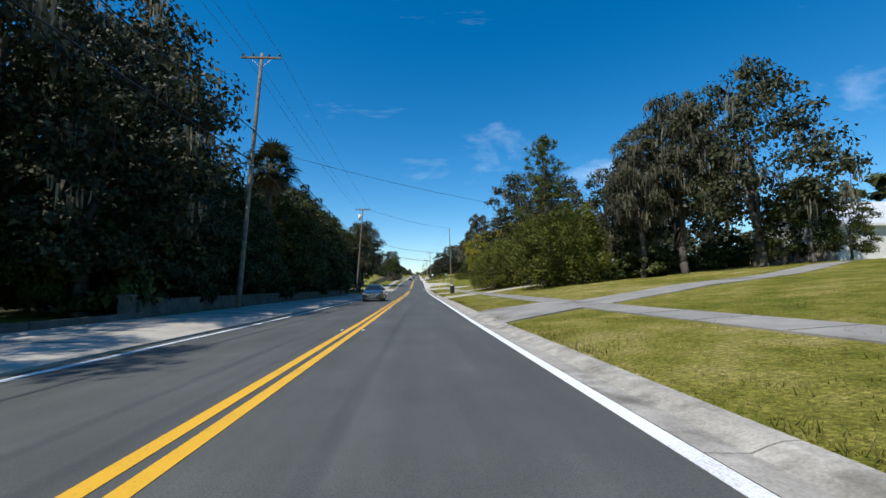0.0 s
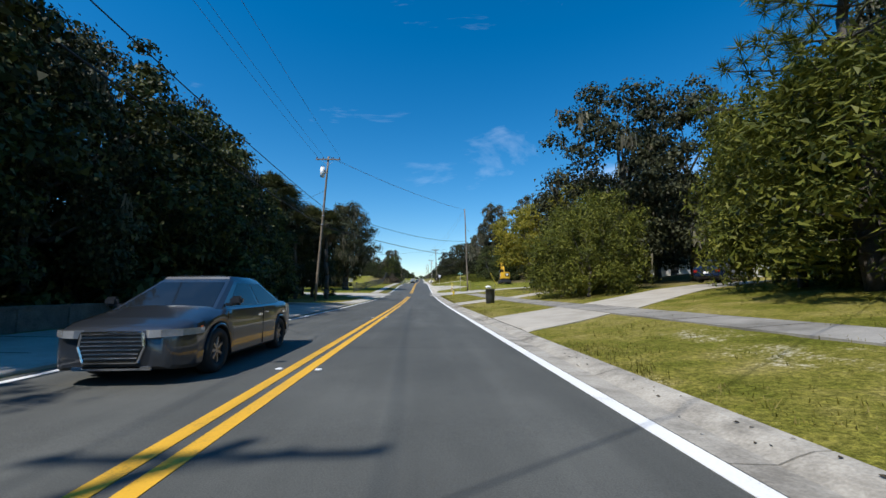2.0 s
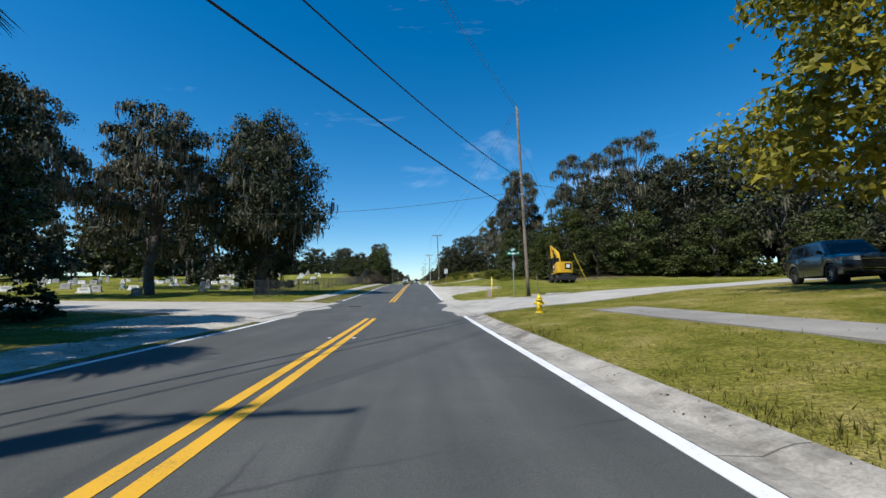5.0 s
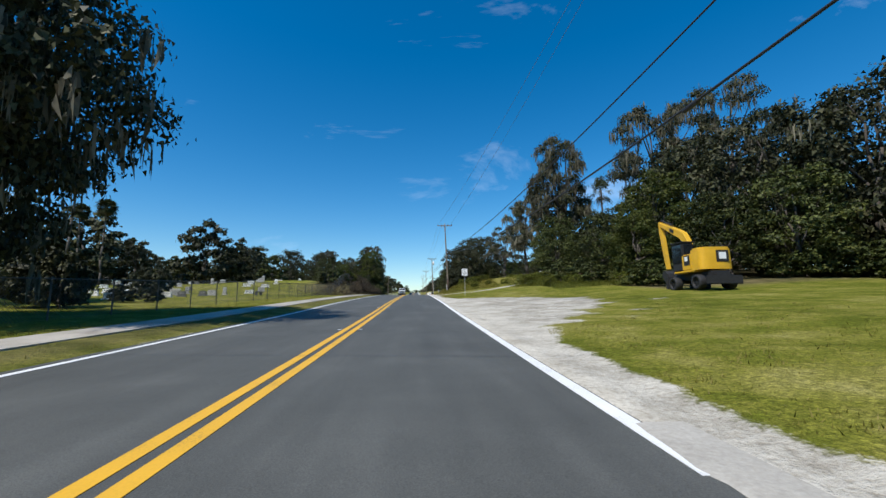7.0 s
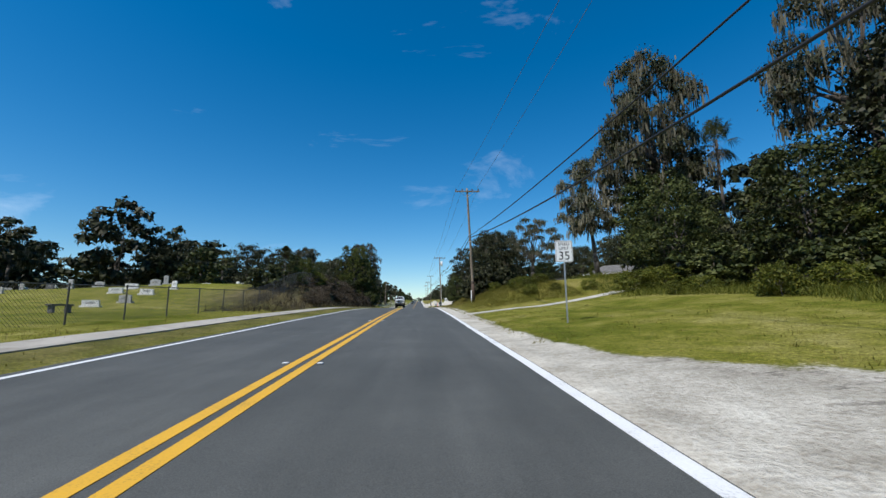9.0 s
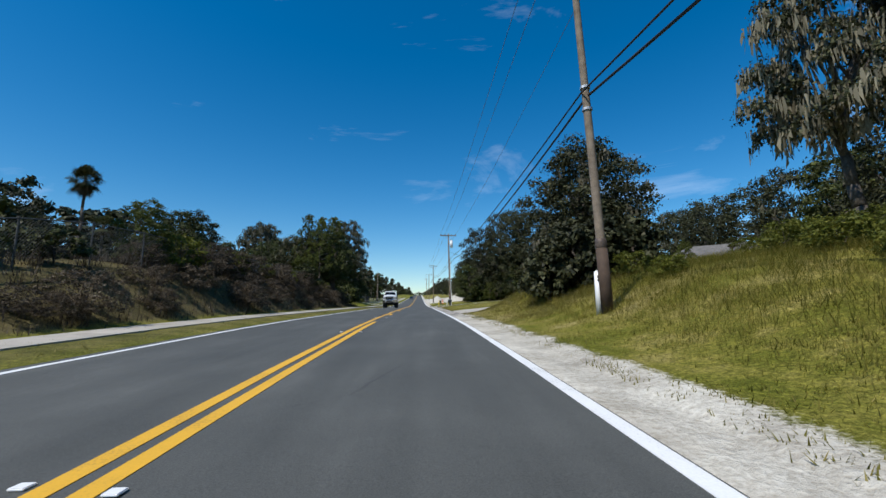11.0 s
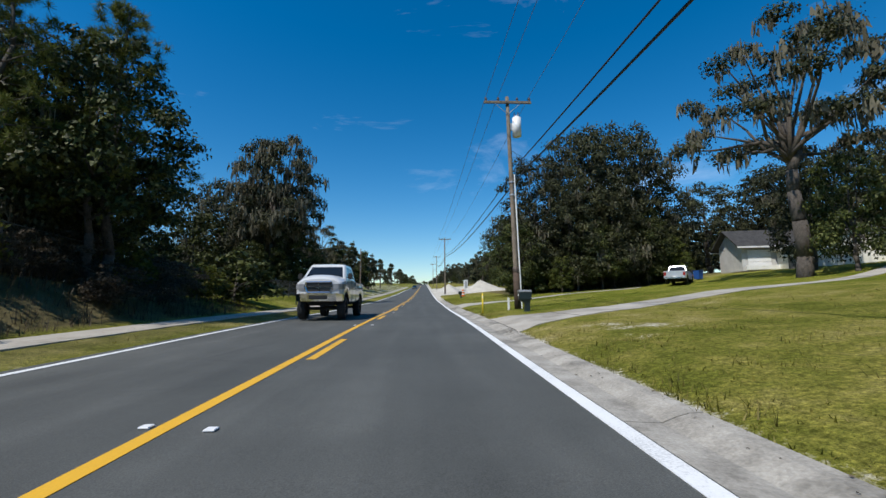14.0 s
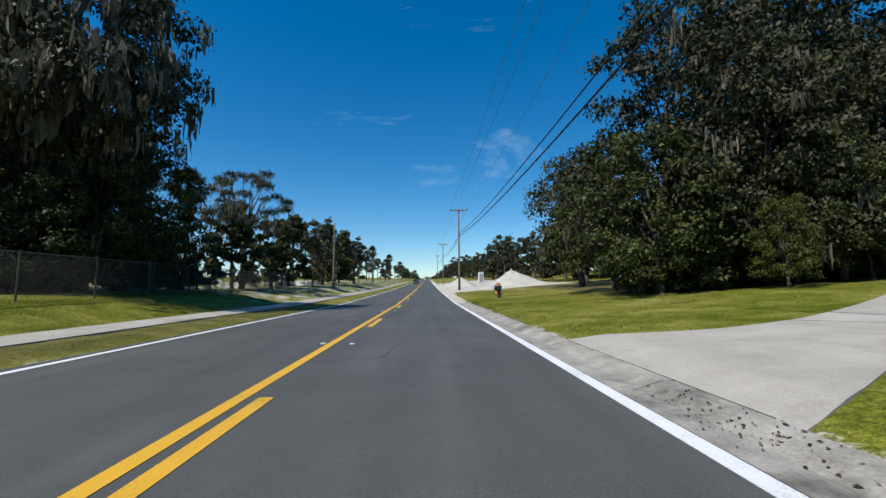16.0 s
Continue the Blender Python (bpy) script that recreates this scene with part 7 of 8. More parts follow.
PICKUP = dict(body=[(2.9, 0.82, 0.62, 1.06, 0.06), (2.78, 0.94, 0.52, 1.10, 0.10), (2.4, 0.98, 0.46, 1.14, 0.12), (1.6, 1.0, 0.45, 1.22, 0.10), (1.4, 1.0, 0.45, 1.27, 0.05), (-0.8, 1.0, 0.45, 1.27, 0.02), (-1.1, 1.0, 0.46, 1.18, 0.0), (-2.75, 1.0, 0.48, 1.18, 0.0), (-2.9, 0.95, 0.52, 1.15, 0.0)],
              cab=(1.45, 0.75, -0.85, -1.10, 1.30, 1.90, 0.92, 0.74), axles=(1.88, -1.80), wheel=0.40, tread=0.27, arch=0.50, arch_z=0.42, lamp_z=0.96, lamp_h=0.20, lamp_x=0.66, grille=(0.74, 1.08, 0.46), bumper=(0.46, 0.70), bumper_w=0.96, bed=True)

vehicle("sedan_car", "slate grey sedan with a chrome-barred grille in the oncoming lane", "car", -3.95, 38.0, 180, "car_grey", SEDAN, True, z=float(road_z(37)))
t = vehicle("pickup_truck", "lifted white crew-cab pickup truck with chrome bumpers in the oncoming lane", "pickup truck", -4.1, 226.1, 180, "car_white", TRUCK, True, "dark_steel", z=float(road_z(225.9)))
for k in range(5):
    bm = B()
    box(bm, -0.5 + 0.25 * k, 1.12, 2.435, 0.09, 0.06, 0.035, 0.01)
    part("roof_marker_lamp", bm, M["lamp_clear"], t)
vehicle("sedan_car", "dark blue sedan parked under trees on a concrete driveway", "car", 19.2, 55.6, -58, "car_blue", SEDAN)
vehicle("suv_car", "black sport utility car parked at a side street", "car", 17.3, 91.0, 158, "car_black", SUV)
vehicle("pickup_truck", "white pickup truck parked in the shade of trees", "pickup truck", 23.0, 88.5, -70, "car_white", PICKUP)
vehicle("pickup_truck", "silver pickup truck parked on a driveway beside a house", "pickup truck", 26.9, 248.2, -40, "car_silver", PICKUP, True)
vehicle("pickup_truck", "bright red pickup truck parked beside a brick house", "pickup truck", 41.4, 230.4, 96, "red", PICKUP)
vehicle("sedan_car", "dark car far along the road", "car", -3.8, 372, 180, "car_black", SEDAN, z=float(road_z(372)))


def excavator(x, y, turn):
    root = empty("wheeled_excavator", x, y, gz(x, y) - 0.02, turn)
    tagged(root, "yellow wheeled excavator with folded boom on mown grass", "excavator")
    bm = B()
    box(bm, 0, 0, 1.02, 1.3, 4.4, 0.5, 0.06)
    box(bm, 0, 1.38, 0.72, 2.2, 0.35, 0.35, 0.04)
    box(bm, 0, -1.38, 0.72, 2.2, 0.35, 0.35, 0.04)
    tube(bm, (0, 0, 1.2), (0, 0, 1.45), 0.75, 0.75, 22)
    part("undercarriage", bm, M["black"], root)
    for yy in (1.38, -1.38):
        for s in (1, -1):
            wheel(root, s * 1.08, yy, 0.53, 0.52, "dark_steel")
    bm = B()
    box(bm, 0, -2.45, 0.62, 2.5, 0.18, 0.6, 0.05)
    box(bm, 0, -2.2, 0.95, 1.0, 0.5, 0.25, 0.04)
    part("dozer_blade", bm, M["black"], root)
    for s in (1, -1):
        bm = B()
        box(bm, s * 0.95, 2.45, 0.65, 0.45, 0.3, 0.9, 0.04)
        part("stabiliser", bm, M["black"], root)
    # revolving house: counterweight with rounded rear
    bm = B()
    n = 17
    prof = [(1.24, -0.9)] + [(1.24 * math.copysign(abs(math.cos(a)) ** 0.5, math.cos(a)), -1.45 - 0.72 * math.sin(a) ** 0.5) for a in (radians(6 + 168 * k / n) for k in range(n + 1))] + [(-1.24, -0.9)]
    lo = [bm.verts.new((px_, py_, 1.48)) for px_, py_ in prof]
    hi = [bm.verts.new((px_ * 0.97, py_ * 0.985, 2.72)) for px_, py_ in prof]
    for i in range(len(prof)):
        j = (i + 1) % len(prof)
        bm.faces.new((lo[i], lo[j], hi[j], hi[i]))
    bm.faces.new(hi)
    bm.faces.new(lo[::-1])
    bmesh.ops.bevel(bm, geom=[e for e in bm.edges if abs(e.verts[0].co.z - e.verts[1].co.z) < 0.01 and e.verts[0].co.z > 2], offset=0.09, segments=2, affect="EDGES")
    part("counterweight", bm, M["yellow"], root)
    bm = B()
    box(bm, 0.62, 0.15, 2.02, 1.2, 2.1, 1.02, 0.06)
    box(bm, -0.70, -0.3, 1.98, 1.05, 1.2, 0.95, 0.06)
    box(bm, 0, 0.1, 1.46, 2.45, 2.7, 0.12, 0.03)
    part("engine_housing", bm, M["yellow"], root)
    bm = B()
    box(bm, -0.72, 0.85, 2.35, 1.0, 1.55, 1.75, 0.10)
    c = part("cab", bm, M["black"], root)
    for args in ((-1.228, 0.85, 2.55, 0.02, 1.2, 1.1), (-0.72, 1.635, 2.5, 0.8, 0.02, 1.2), (-0.72, 0.065, 2.75, 0.8, 0.02, 0.7)):
        bm = B()
        box(bm, *args, 0.005)
        part("cab_window", bm, M["glass_dark"], c)
    bm = B()
    box(bm, -0.72, 0.85, 3.25, 1.06, 1.6, 0.08, 0.03)
    part("cab_roof", bm, M["black"], c)
    # dark panel and badge on the rear and the side, drawn as plain shapes
    bm = B()
    box(bm, 0.35, -2.175, 2.2, 0.95, 0.03, 0.66, 0.03)
    q = part("rear_grille", bm, M["black"], root, "black rear grille panel with a pale badge")
    bm = B()
    box(bm, 0.35, -2.195, 2.22, 0.55, 0.02, 0.38, 0.03)
    part("badge", bm, M["sign_white"], q)
    for s in (1, -1):
        bm = B()
        box(bm, s * 1.232, -0.35, 2.1, 0.02, 0.75, 0.6, 0.02)
        q = part("side_grille", bm, M["black"], root, "black side panel with a pale badge")
        bm = B()
        box(bm, s * 1.245, -0.3, 2.18, 0.01, 0.4, 0.26, 0.02)
        part("badge", bm, M["sign_white"], q)
    # boom, stick and bucket
    def beam(name, pts, w, mat):
        bm = B()
        rows = []
        for (yy, zz, hh) in pts:
            rows.append([bm.verts.new((w / 2, yy, zz - hh / 2)), bm.verts.new((w / 2, yy, zz + hh / 2)), bm.verts.new((-w / 2, yy, zz + hh / 2)), bm.verts.new((-w / 2, yy, zz - hh / 2))])
        for a, b in zip(rows[:-1], rows[1:]):
            for i in range(4):
                bm.faces.new((a[i], a[(i + 1) % 4], b[(i + 1) % 4], b[i]))
        bm.faces.new(rows[0][::-1])
        bm.faces.new(rows[-1])
        bmesh.ops.bevel(bm, geom=list(bm.edges), offset=0.025, segments=1, affect="EDGES")
        return part(name, bm, M[mat], root)
    b1 = beam("boom", [(0.55, 1.75, 0.7), (0.95, 2.9, 1.0), (1.45, 3.65, 0.72), (2.1, 4.0, 0.52), (3.4, 4.48, 0.42), (4.8, 5.0, 0.26)], 0.42, "yellow")
    bm = B()
    box(bm, -0.22, 3.0, 4.33, 0.02, 0.62, 0.24, 0.008, Matrix.Rotation(0.36, 4, "X"))
    part("badge", bm, M["black"], b1)
    bm = B()
    rows = []
    for yy, zz, hh in ((4.95, 5.2, 0.24), (4.86, 4.5, 0.36), (4.6, 3.2, 0.30), (4.3, 1.9, 0.20)):
        rows.append([bm.verts.new((0.17, yy - hh / 2, zz)), bm.verts.new((0.17, yy + hh / 2, zz)), bm.verts.new((-0.17, yy + hh / 2, zz)), bm.verts.new((-0.17, yy - hh / 2, zz))])
    for a, b in zip(rows[:-1], rows[1:]):
        for i in range(4):
            bm.faces.new((a[i], a[(i + 1) % 4], b[(i + 1) % 4], b[i]))
    bm.faces.new(rows[0][::-1])
    bm.faces.new(rows[-1])
    part("stick", bm, M["yellow"], root)
    bm = B()
    for a, b in (((0.28, 1.7, 1.9), (0.28, 3.1, 3.5)), ((-0.28, 1.7, 1.9), (-0.28, 3.1, 3.5)), ((0, 3.2, 4.75), (0, 4.85, 5.3)), ((0, 5.16, 4.6), (0, 4.55, 2.1))):
        tube(bm, a, b, 0.075, 0.05, 10)
    part("hydraulic_ram", bm, M["dark_steel"], root)
    bm = B()
    loft(bm, [[(s_, 4.15 + 0.45 * math.cos(a), 1.3 + 0.5 * math.sin(a)) for a in (radians(20 + 220 * k / 7) for k in range(8))] for s_ in (-0.5, 0.5)])
    part("bucket", bm, M["dark_steel"], root)
    bm = B()
    for k in range(3):
        tube(bm, (0.9 - k * 0.5, -1.6, 2.7), (0.9 - k * 0.5, -1.6, 2.86), 0.06, 0.06, 8)
    part("exhaust", bm, M["dark_steel"], root)
    # the revolving upper works stand tall and narrow on the chassis
    upper = Matrix.Translation((0, 0, 1.40)) @ Matrix.Diagonal((0.94, 0.93, 1.25, 1)) @ Matrix.Translation((0, 0, -1.48))
    done = set()
    for ob in root.children_recursive:
        chain = ob.name + (ob.parent.name if ob.parent else "")
        if any(k in chain for k in ("undercarriage", "wheel.", "tyre", "rim", "dozer", "stabiliser", "hub")) or ob.type != "MESH" or ob.data.name in done:
            continue
        if ob.name.startswith("wheel"):
            continue
        done.add(ob.data.name)
        ob.data.transform(upper)
    return root


excavator(21.0, 134.0, -2)

# ---- houses, fences, graves ----
def house(name, label, x, y, turn, w, d, h, rh, wall, roof, wins=(), door=None, over=0.45, hip=False, ribs=False, z=None, porch=()):
    """A one-storey house; the front faces local -y; the ridge runs along x, or the gable faces the front when gable is set by turn."""
    zb = min(gz(x - w / 3, y), gz(x, y)) if z is None else z
    root = empty(name, x, y, zb - 0.15, turn)
    tagged(root, label, "house")
    t = 0.18
    openings = {"front": []}
    # walls: the front one has its windows cut out
    for side, cx, cy, sx, sy in (("back", 0, d / 2 - t / 2, w, t), ("left", -w / 2 + t / 2, 0, t, d - 2 * t), ("right", w / 2 - t / 2, 0, t, d - 2 * t)):
        bm = B()
        box(bm, cx, cy, h / 2, sx, sy, h)
        part("wall", bm, M[wall], root)
    cuts = sorted([(wx - ww / 2, wx + ww / 2, wz, wz + wh) for wx, wz, ww, wh in wins] + ([(door - 0.5, door + 0.5, 0.1, 2.15)] if door is not None else []) + [(xa, xb, 0.25, 2.45) for xa, xb in porch])
    bm = B()
    xs = sorted({-w / 2, w / 2} | {c[0] for c in cuts} | {c[1] for c in cuts})
    zs = sorted({0, h} | {c[2] for c in cuts} | {c[3] for c in cuts})
    for xa, xb in zip(xs[:-1], xs[1:]):
        for za, zb_ in zip(zs[:-1], zs[1:]):
            if not any(c[0] < (xa + xb) / 2 < c[1] and c[2] < (za + zb_) / 2 < c[3] for c in cuts):
                box(bm, (xa + xb) / 2, -d / 2 + t / 2, (za + zb_) / 2, xb - xa, t, zb_ - za)
    bmesh.ops.remove_doubles(bm, verts=bm.verts, dist=0.001)
    part("wall", bm, M[wall], root)
    for wx, wz, ww, wh in wins:
        bm = B()
        for s in (-1, 1):
            box(bm, wx + s * (ww / 2 - 0.04), -d / 2 + 0.02, wz + wh / 2, 0.08, 0.1, wh)
            box(bm, wx, -d / 2 + 0.02, wz + wh / 2 + s * (wh / 2 - 0.04), ww, 0.1, 0.08)
        box(bm, wx, -d / 2 + 0.03, wz + wh / 2, ww, 0.05, 0.05)
        wf = part("window", bm, M["white_paint"], root, "white framed window")
        bm = B()
        box(bm, wx, -d / 2 + 0.06, wz + wh / 2, ww - 0.1, 0.012, wh - 0.1)
        part("pane", bm, M["glass_dark"], wf)
        bm = B()
        box(bm, wx, -d / 2 - 0.05, wz - 0.04, ww + 0.16, 0.16, 0.07, 0.01)
        part("sill", bm, M["white_paint"], wf)
    if door is not None:
        bm = B()
        box(bm, door, -d / 2 + 0.06, 1.12, 0.96, 0.06, 2.05, 0.01)
        dd = part("door", bm, M["white_paint"], root)
        bm = B()
        tube(bm, (door + 0.38, -d / 2 + 0.03, 1.05), (door + 0.38, -d / 2 - 0.03, 1.05), 0.03, 0.03, 8)
        part("door_knob", bm, M["galv"], dd)
    # roof
    o = over
    bm = B()
    if hip:
        k = min(w, d) / 2 + o
        lo = [(-w / 2 - o, -d / 2 - o, h - 0.1), (w / 2 + o, -d / 2 - o, h - 0.1), (w / 2 + o, d / 2 + o, h - 0.1), (-w / 2 - o, d / 2 + o, h - 0.1)]
        r0, r1 = (-w / 2 - o + k, 0, h + rh), (w / 2 + o - k, 0, h + rh)
        vv = [bm.verts.new(p) for p in lo] + [bm.verts.new(r0), bm.verts.new(r1 if r1[0] > r0[0] else (r0[0] + 0.02, 0, h + rh))]
        for f_ in ((0, 1, 5, 4), (1, 2, 5), (2, 3, 4, 5), (3, 0, 4), (3, 2, 1, 0)):
            bm.faces.new([vv[i] for i in f_])
    else:
        sl = rh / (d / 2)
        for s in (-1, 1):
            p = [(-w / 2 - o, s * (d / 2 + o), h - sl * o), (w / 2 + o, s * (d / 2 + o), h - sl * o), (w / 2 + o, 0, h + rh), (-w / 2 - o, 0, h + rh)]
            a = [bm.verts.new(q) for q in p]
            b = [bm.verts.new((q[0], q[1], q[2] + 0.12)) for q in p]
            for i in range(4):
                j = (i + 1) % 4
                bm.faces.new((a[i], a[j], b[j], b[i]))
            bm.faces.new(a[::-1])
            bm.faces.new(b)
    rf = part("roof", bm, M[roof], root)
    if ribs:
        n = int(w / 0.45)
        for k in range(n):
            xk = -w / 2 - o + (k + 0.5) * (w + 2 * o) / n
            sl = rh / (d / 2)
            bm = B()
            for s in (-1,):
                box(bm, xk, s * (d / 4 + o / 2), h + rh / 2 - sl * o / 2 + 0.13, 0.05, math.hypot(d / 2 + o, rh + sl * o), 0.04, 0, Matrix.Rotation(-s * math.atan(sl), 4, "X"))
            part("rib", bm, M[roof], rf)
    if not hip:
        for s in (-1, 1):
            bm = B()
            a = [bm.verts.new((s * (w / 2 - 0.02), -d / 2, h)), bm.verts.new((s * (w / 2 - 0.02), d / 2, h)), bm.verts.new((s * (w / 2 - 0.02), 0, h + rh))]
            b = [bm.verts.new((s * (w / 2 - 0.16), v_.co.y, v_.co.z)) for v_ in a]
            bm.faces.new(a)
            bm.faces.new(b[::-1])
            for i in range(3):
                j = (i + 1) % 3
                bm.faces.new((a[i], a[j], b[j], b[i]))
            part("gable", bm, M[wall], root)
    for s in (-1, 1):
        bm = B()
        sl = 0 if hip else rh / (d / 2)
        box(bm, 0, s * (d / 2 + o + 0.01), h - sl * o + 0.0, w + 2 * o, 0.03, 0.18)
        part("fascia", bm, M["white_paint"], rf)
    return root


house("house", "white house with a ribbed pale metal roof on a rise", 45.5, 41.5, 0, 11, 9, 3.9, 2.9, "white_paint", "metal_roof", ((-3.8, 1.1, 1.0, 1.5), (1.5, 1.1, 1.0, 1.5)), -1.2, ribs=True)
house("house", "small white gabled house half hidden by trees", 26.6, 56.5, 78, 7.5, 5.0, 2.7, 1.6, "white_paint", "metal_roof", ((-1.2, 1.0, 0.9, 1.2),))
house("house", "grey house in the shade behind a yellow tree", 33, 90, 0, 11, 8, 2.8, 1.8, "grey_wall", "shingle", ((-3.4, 1.0, 1.2, 1.2), (2.4, 1.0, 1.2, 1.2)), -0.4)
bh = house("house", "red brick house with a grey hipped roof and shaded porch", 43.46, 220.3, -40, 13.5, 6.2, 3.15, 2.1, "brick", "shingle", ((-5.05, 1.0, 0.95, 1.55),), hip=True, z=9.75, porch=((-3.3, 0.2), (0.35, 3.3), (3.45, 6.3)))
for x in (-1.6, 0.27, 1.8, 3.37):
    bm = B()
    box(bm, x, -3.05, 1.35, 0.13, 0.13, 2.2, 0.01)
    part("porch_post", bm, M["white_paint"], bh, "white painted post")
bm = B()
box(bm, 1.5, -0.9, 1.5, 9.6, 0.16, 3.0)
part("porch_wall", bm, M["brick"], bh)
bm = B()
box(bm, 2.0, -2.98, 1.05, 8.6, 0.06, 0.08, 0.01)
part("porch_rail", bm, M["white_paint"], bh, "white painted rail")
house("garage", "cream gabled garage behind a white fence", 42.4, 246.0, 70, 8.0, 8.6, 2.3, 1.35, "cream_wall", "shingle", ())
gh = house("house", "low grey house with a dark shingle roof and shaded porch", 42.9, 251.6, -12, 13.5, 5.0, 3.1, 1.7, "grey_wall", "shingle_dark", ((0.2, 0.9, 2.4, 1.3), (3.9, 0.9, 1.6, 1.3)), over=0.7)
bm = B()
for k in range(5):
    box(bm, -5.0, -2.53, 0.35 + k * 0.44, 2.3, 0.05, 0.42, 0.012)
part("garage_door", bm, M["white_paint"], gh, "white panelled garage door")
bm = B()
box(bm, -4.4, -2.9, 0.35, 4.4, 0.25, 0.5, 0.02)
part("low_wall", bm, M["white_paint"], gh, "low white wall before the door")


def board_fence(name, label, x0, y0, x1, y1, h, bw, mat, panel=2.4, post=0.1, gap=0.012):
    root = empty(name, 0, 0, 0)
    tagged(root, label, "fence")
    L = math.hypot(x1 - x0, y1 - y0)
    ux, uy = (x1 - x0) / L, (y1 - y0) / L
    a = math.degrees(math.atan2(uy, ux))
    me = None
    n = int(L / bw)
    rg = random.Random(3)
    for k in range(n):
        s = (k + 0.5) * bw
        x, y = x0 + ux * s, y0 + uy * s
        if me is None:
            bm = B()
            box(bm, 0, 0, h / 2, bw - gap, 0.022, h, 0.004)
            o = part("board", bm, M[mat], root)
            me = o.data
        else:
            o = new("board", me)
            o.parent = root
        o.matrix_basis = pose(x, y, gz(x, y) + rg.uniform(-0.015, 0.015), 0, 0, a)
    m = int(L / panel) + 1
    for k in range(m + 1):
        s = min(L, k * panel)
        x, y = x0 + ux * s, y0 + uy * s
        bm = B()
        box(bm, 0, 0, h / 2, post, post, h + 0.12, 0.01)
        box(bm, 0, 0, h / 2 + h / 2 + 0.09, post * 1.25, post * 1.25, 0.05, 0.01)
        o = part("post", bm, M[mat], root)
        o.matrix_basis = pose(x, y, gz(x, y), 0, 0, a)
    return root


board_fence("vinyl_fence", "tall white vinyl privacy fence on a lawn", 43.2, 243.2, 38.7, 229.7, 1.75, 0.18, "vinyl")
board_fence("wooden_fence", "weathered brown wooden stockade fence", 39.4, 37.6, 35.0, 41.5, 1.8, 0.14, "wood_pole")
board_fence("wooden_fence", "short weathered picket fence before a house", 37.2, 246.2, 41.0, 244.6, 1.2, 0.14, "wood_grey")

# recycling bin by the grey house
bm = B()
loft(bm, [[(sx * 0.27, sy * 0.32, 0.08) for sx, sy in ((1, 1), (-1, 1), (-1, -1), (1, -1))], [(sx * 0.32, sy * 0.38, 0.98) for sx, sy in ((1, 1), (-1, 1), (-1, -1), (1, -1))]])
o = tagged(part("wheelie_bin", bm, M["blue_bin"]), "blue plastic recycling bin beside a house", "bin")
o.matrix_basis = pose(30.6, 250.6, gz(30.6, 250.6), 0, 0, 15)
bm = B()
box(bm, 0, -0.03, 1.01, 0.70, 0.84, 0.06, 0.02)
part("lid", bm, M["blue_bin"], o)


# chain-link fence along the graveyard
def chain_fence(x, y0, y1, h, span=3.0):
    root = empty("chain_link_fence", 0, 0, 0)
    tagged(root, "galvanised chain-link fence along a graveyard", "fence")
    n = int((y1 - y0) / span)
    rg = random.Random(5)
    for k in range(n + 1):
        y = y0 + k * span
        if k and k % 1 == 0:
            pass
        bm = B()
        tube(bm, (0, 0, -0.2), (0, 0, h + 0.06), 0.032, 0.032, 8)
        o = part("post", bm, M["fence_wire"], root)
        o.location = (x, y, gz(x, y))
        if k == n:
            break
        yb = y + span
        za, zb = gz(x, y), gz(x, yb)
        bm = B()
        tube(bm, (x, y, za + h), (x, yb, zb + h), 0.021, 0.021, 6)
        part("rail", bm, M["fence_wire"], root)
        vs = []
        cell = 0.135
        m = int((span + h) / cell)
        for sgn in (1, -1):
            for i in range(m):
                s0 = i * cell - h
                ya, yz = s0, s0 + h
                z0, z1 = 0.03, h
                if ya < 0:
                    z0 += -ya
                    ya = 0
                if yz > span:
                    z1 -= yz - span
                    yz = span
                if z1 <= z0 or yz <= ya:
                    continue
                if sgn < 0:
                    ya, yz = span - ya, span - yz
                pa = (x, y + ya, za + (zb - za) * ya / span + z0)
                pb = (x, y + yz, za + (zb - za) * yz / span + z1)
                w = 0.0035
                vs += [(pa[0] - w, pa[1] - w, pa[2]), (pa[0] + w, pa[1] + w, pa[2]), (pb[0] + w, pb[1] + w, pb[2]), (pb[0] - w, pb[1] - w, pb[2])]
        o = new("wire_mesh", mesh_quads("wire_mesh", np.array(vs), 4, M["fence_wire"]))
        o.parent = root
        o["kind"] = "stuff"
    return root


chain_fence(-12.6, 108, 270, 1.45)


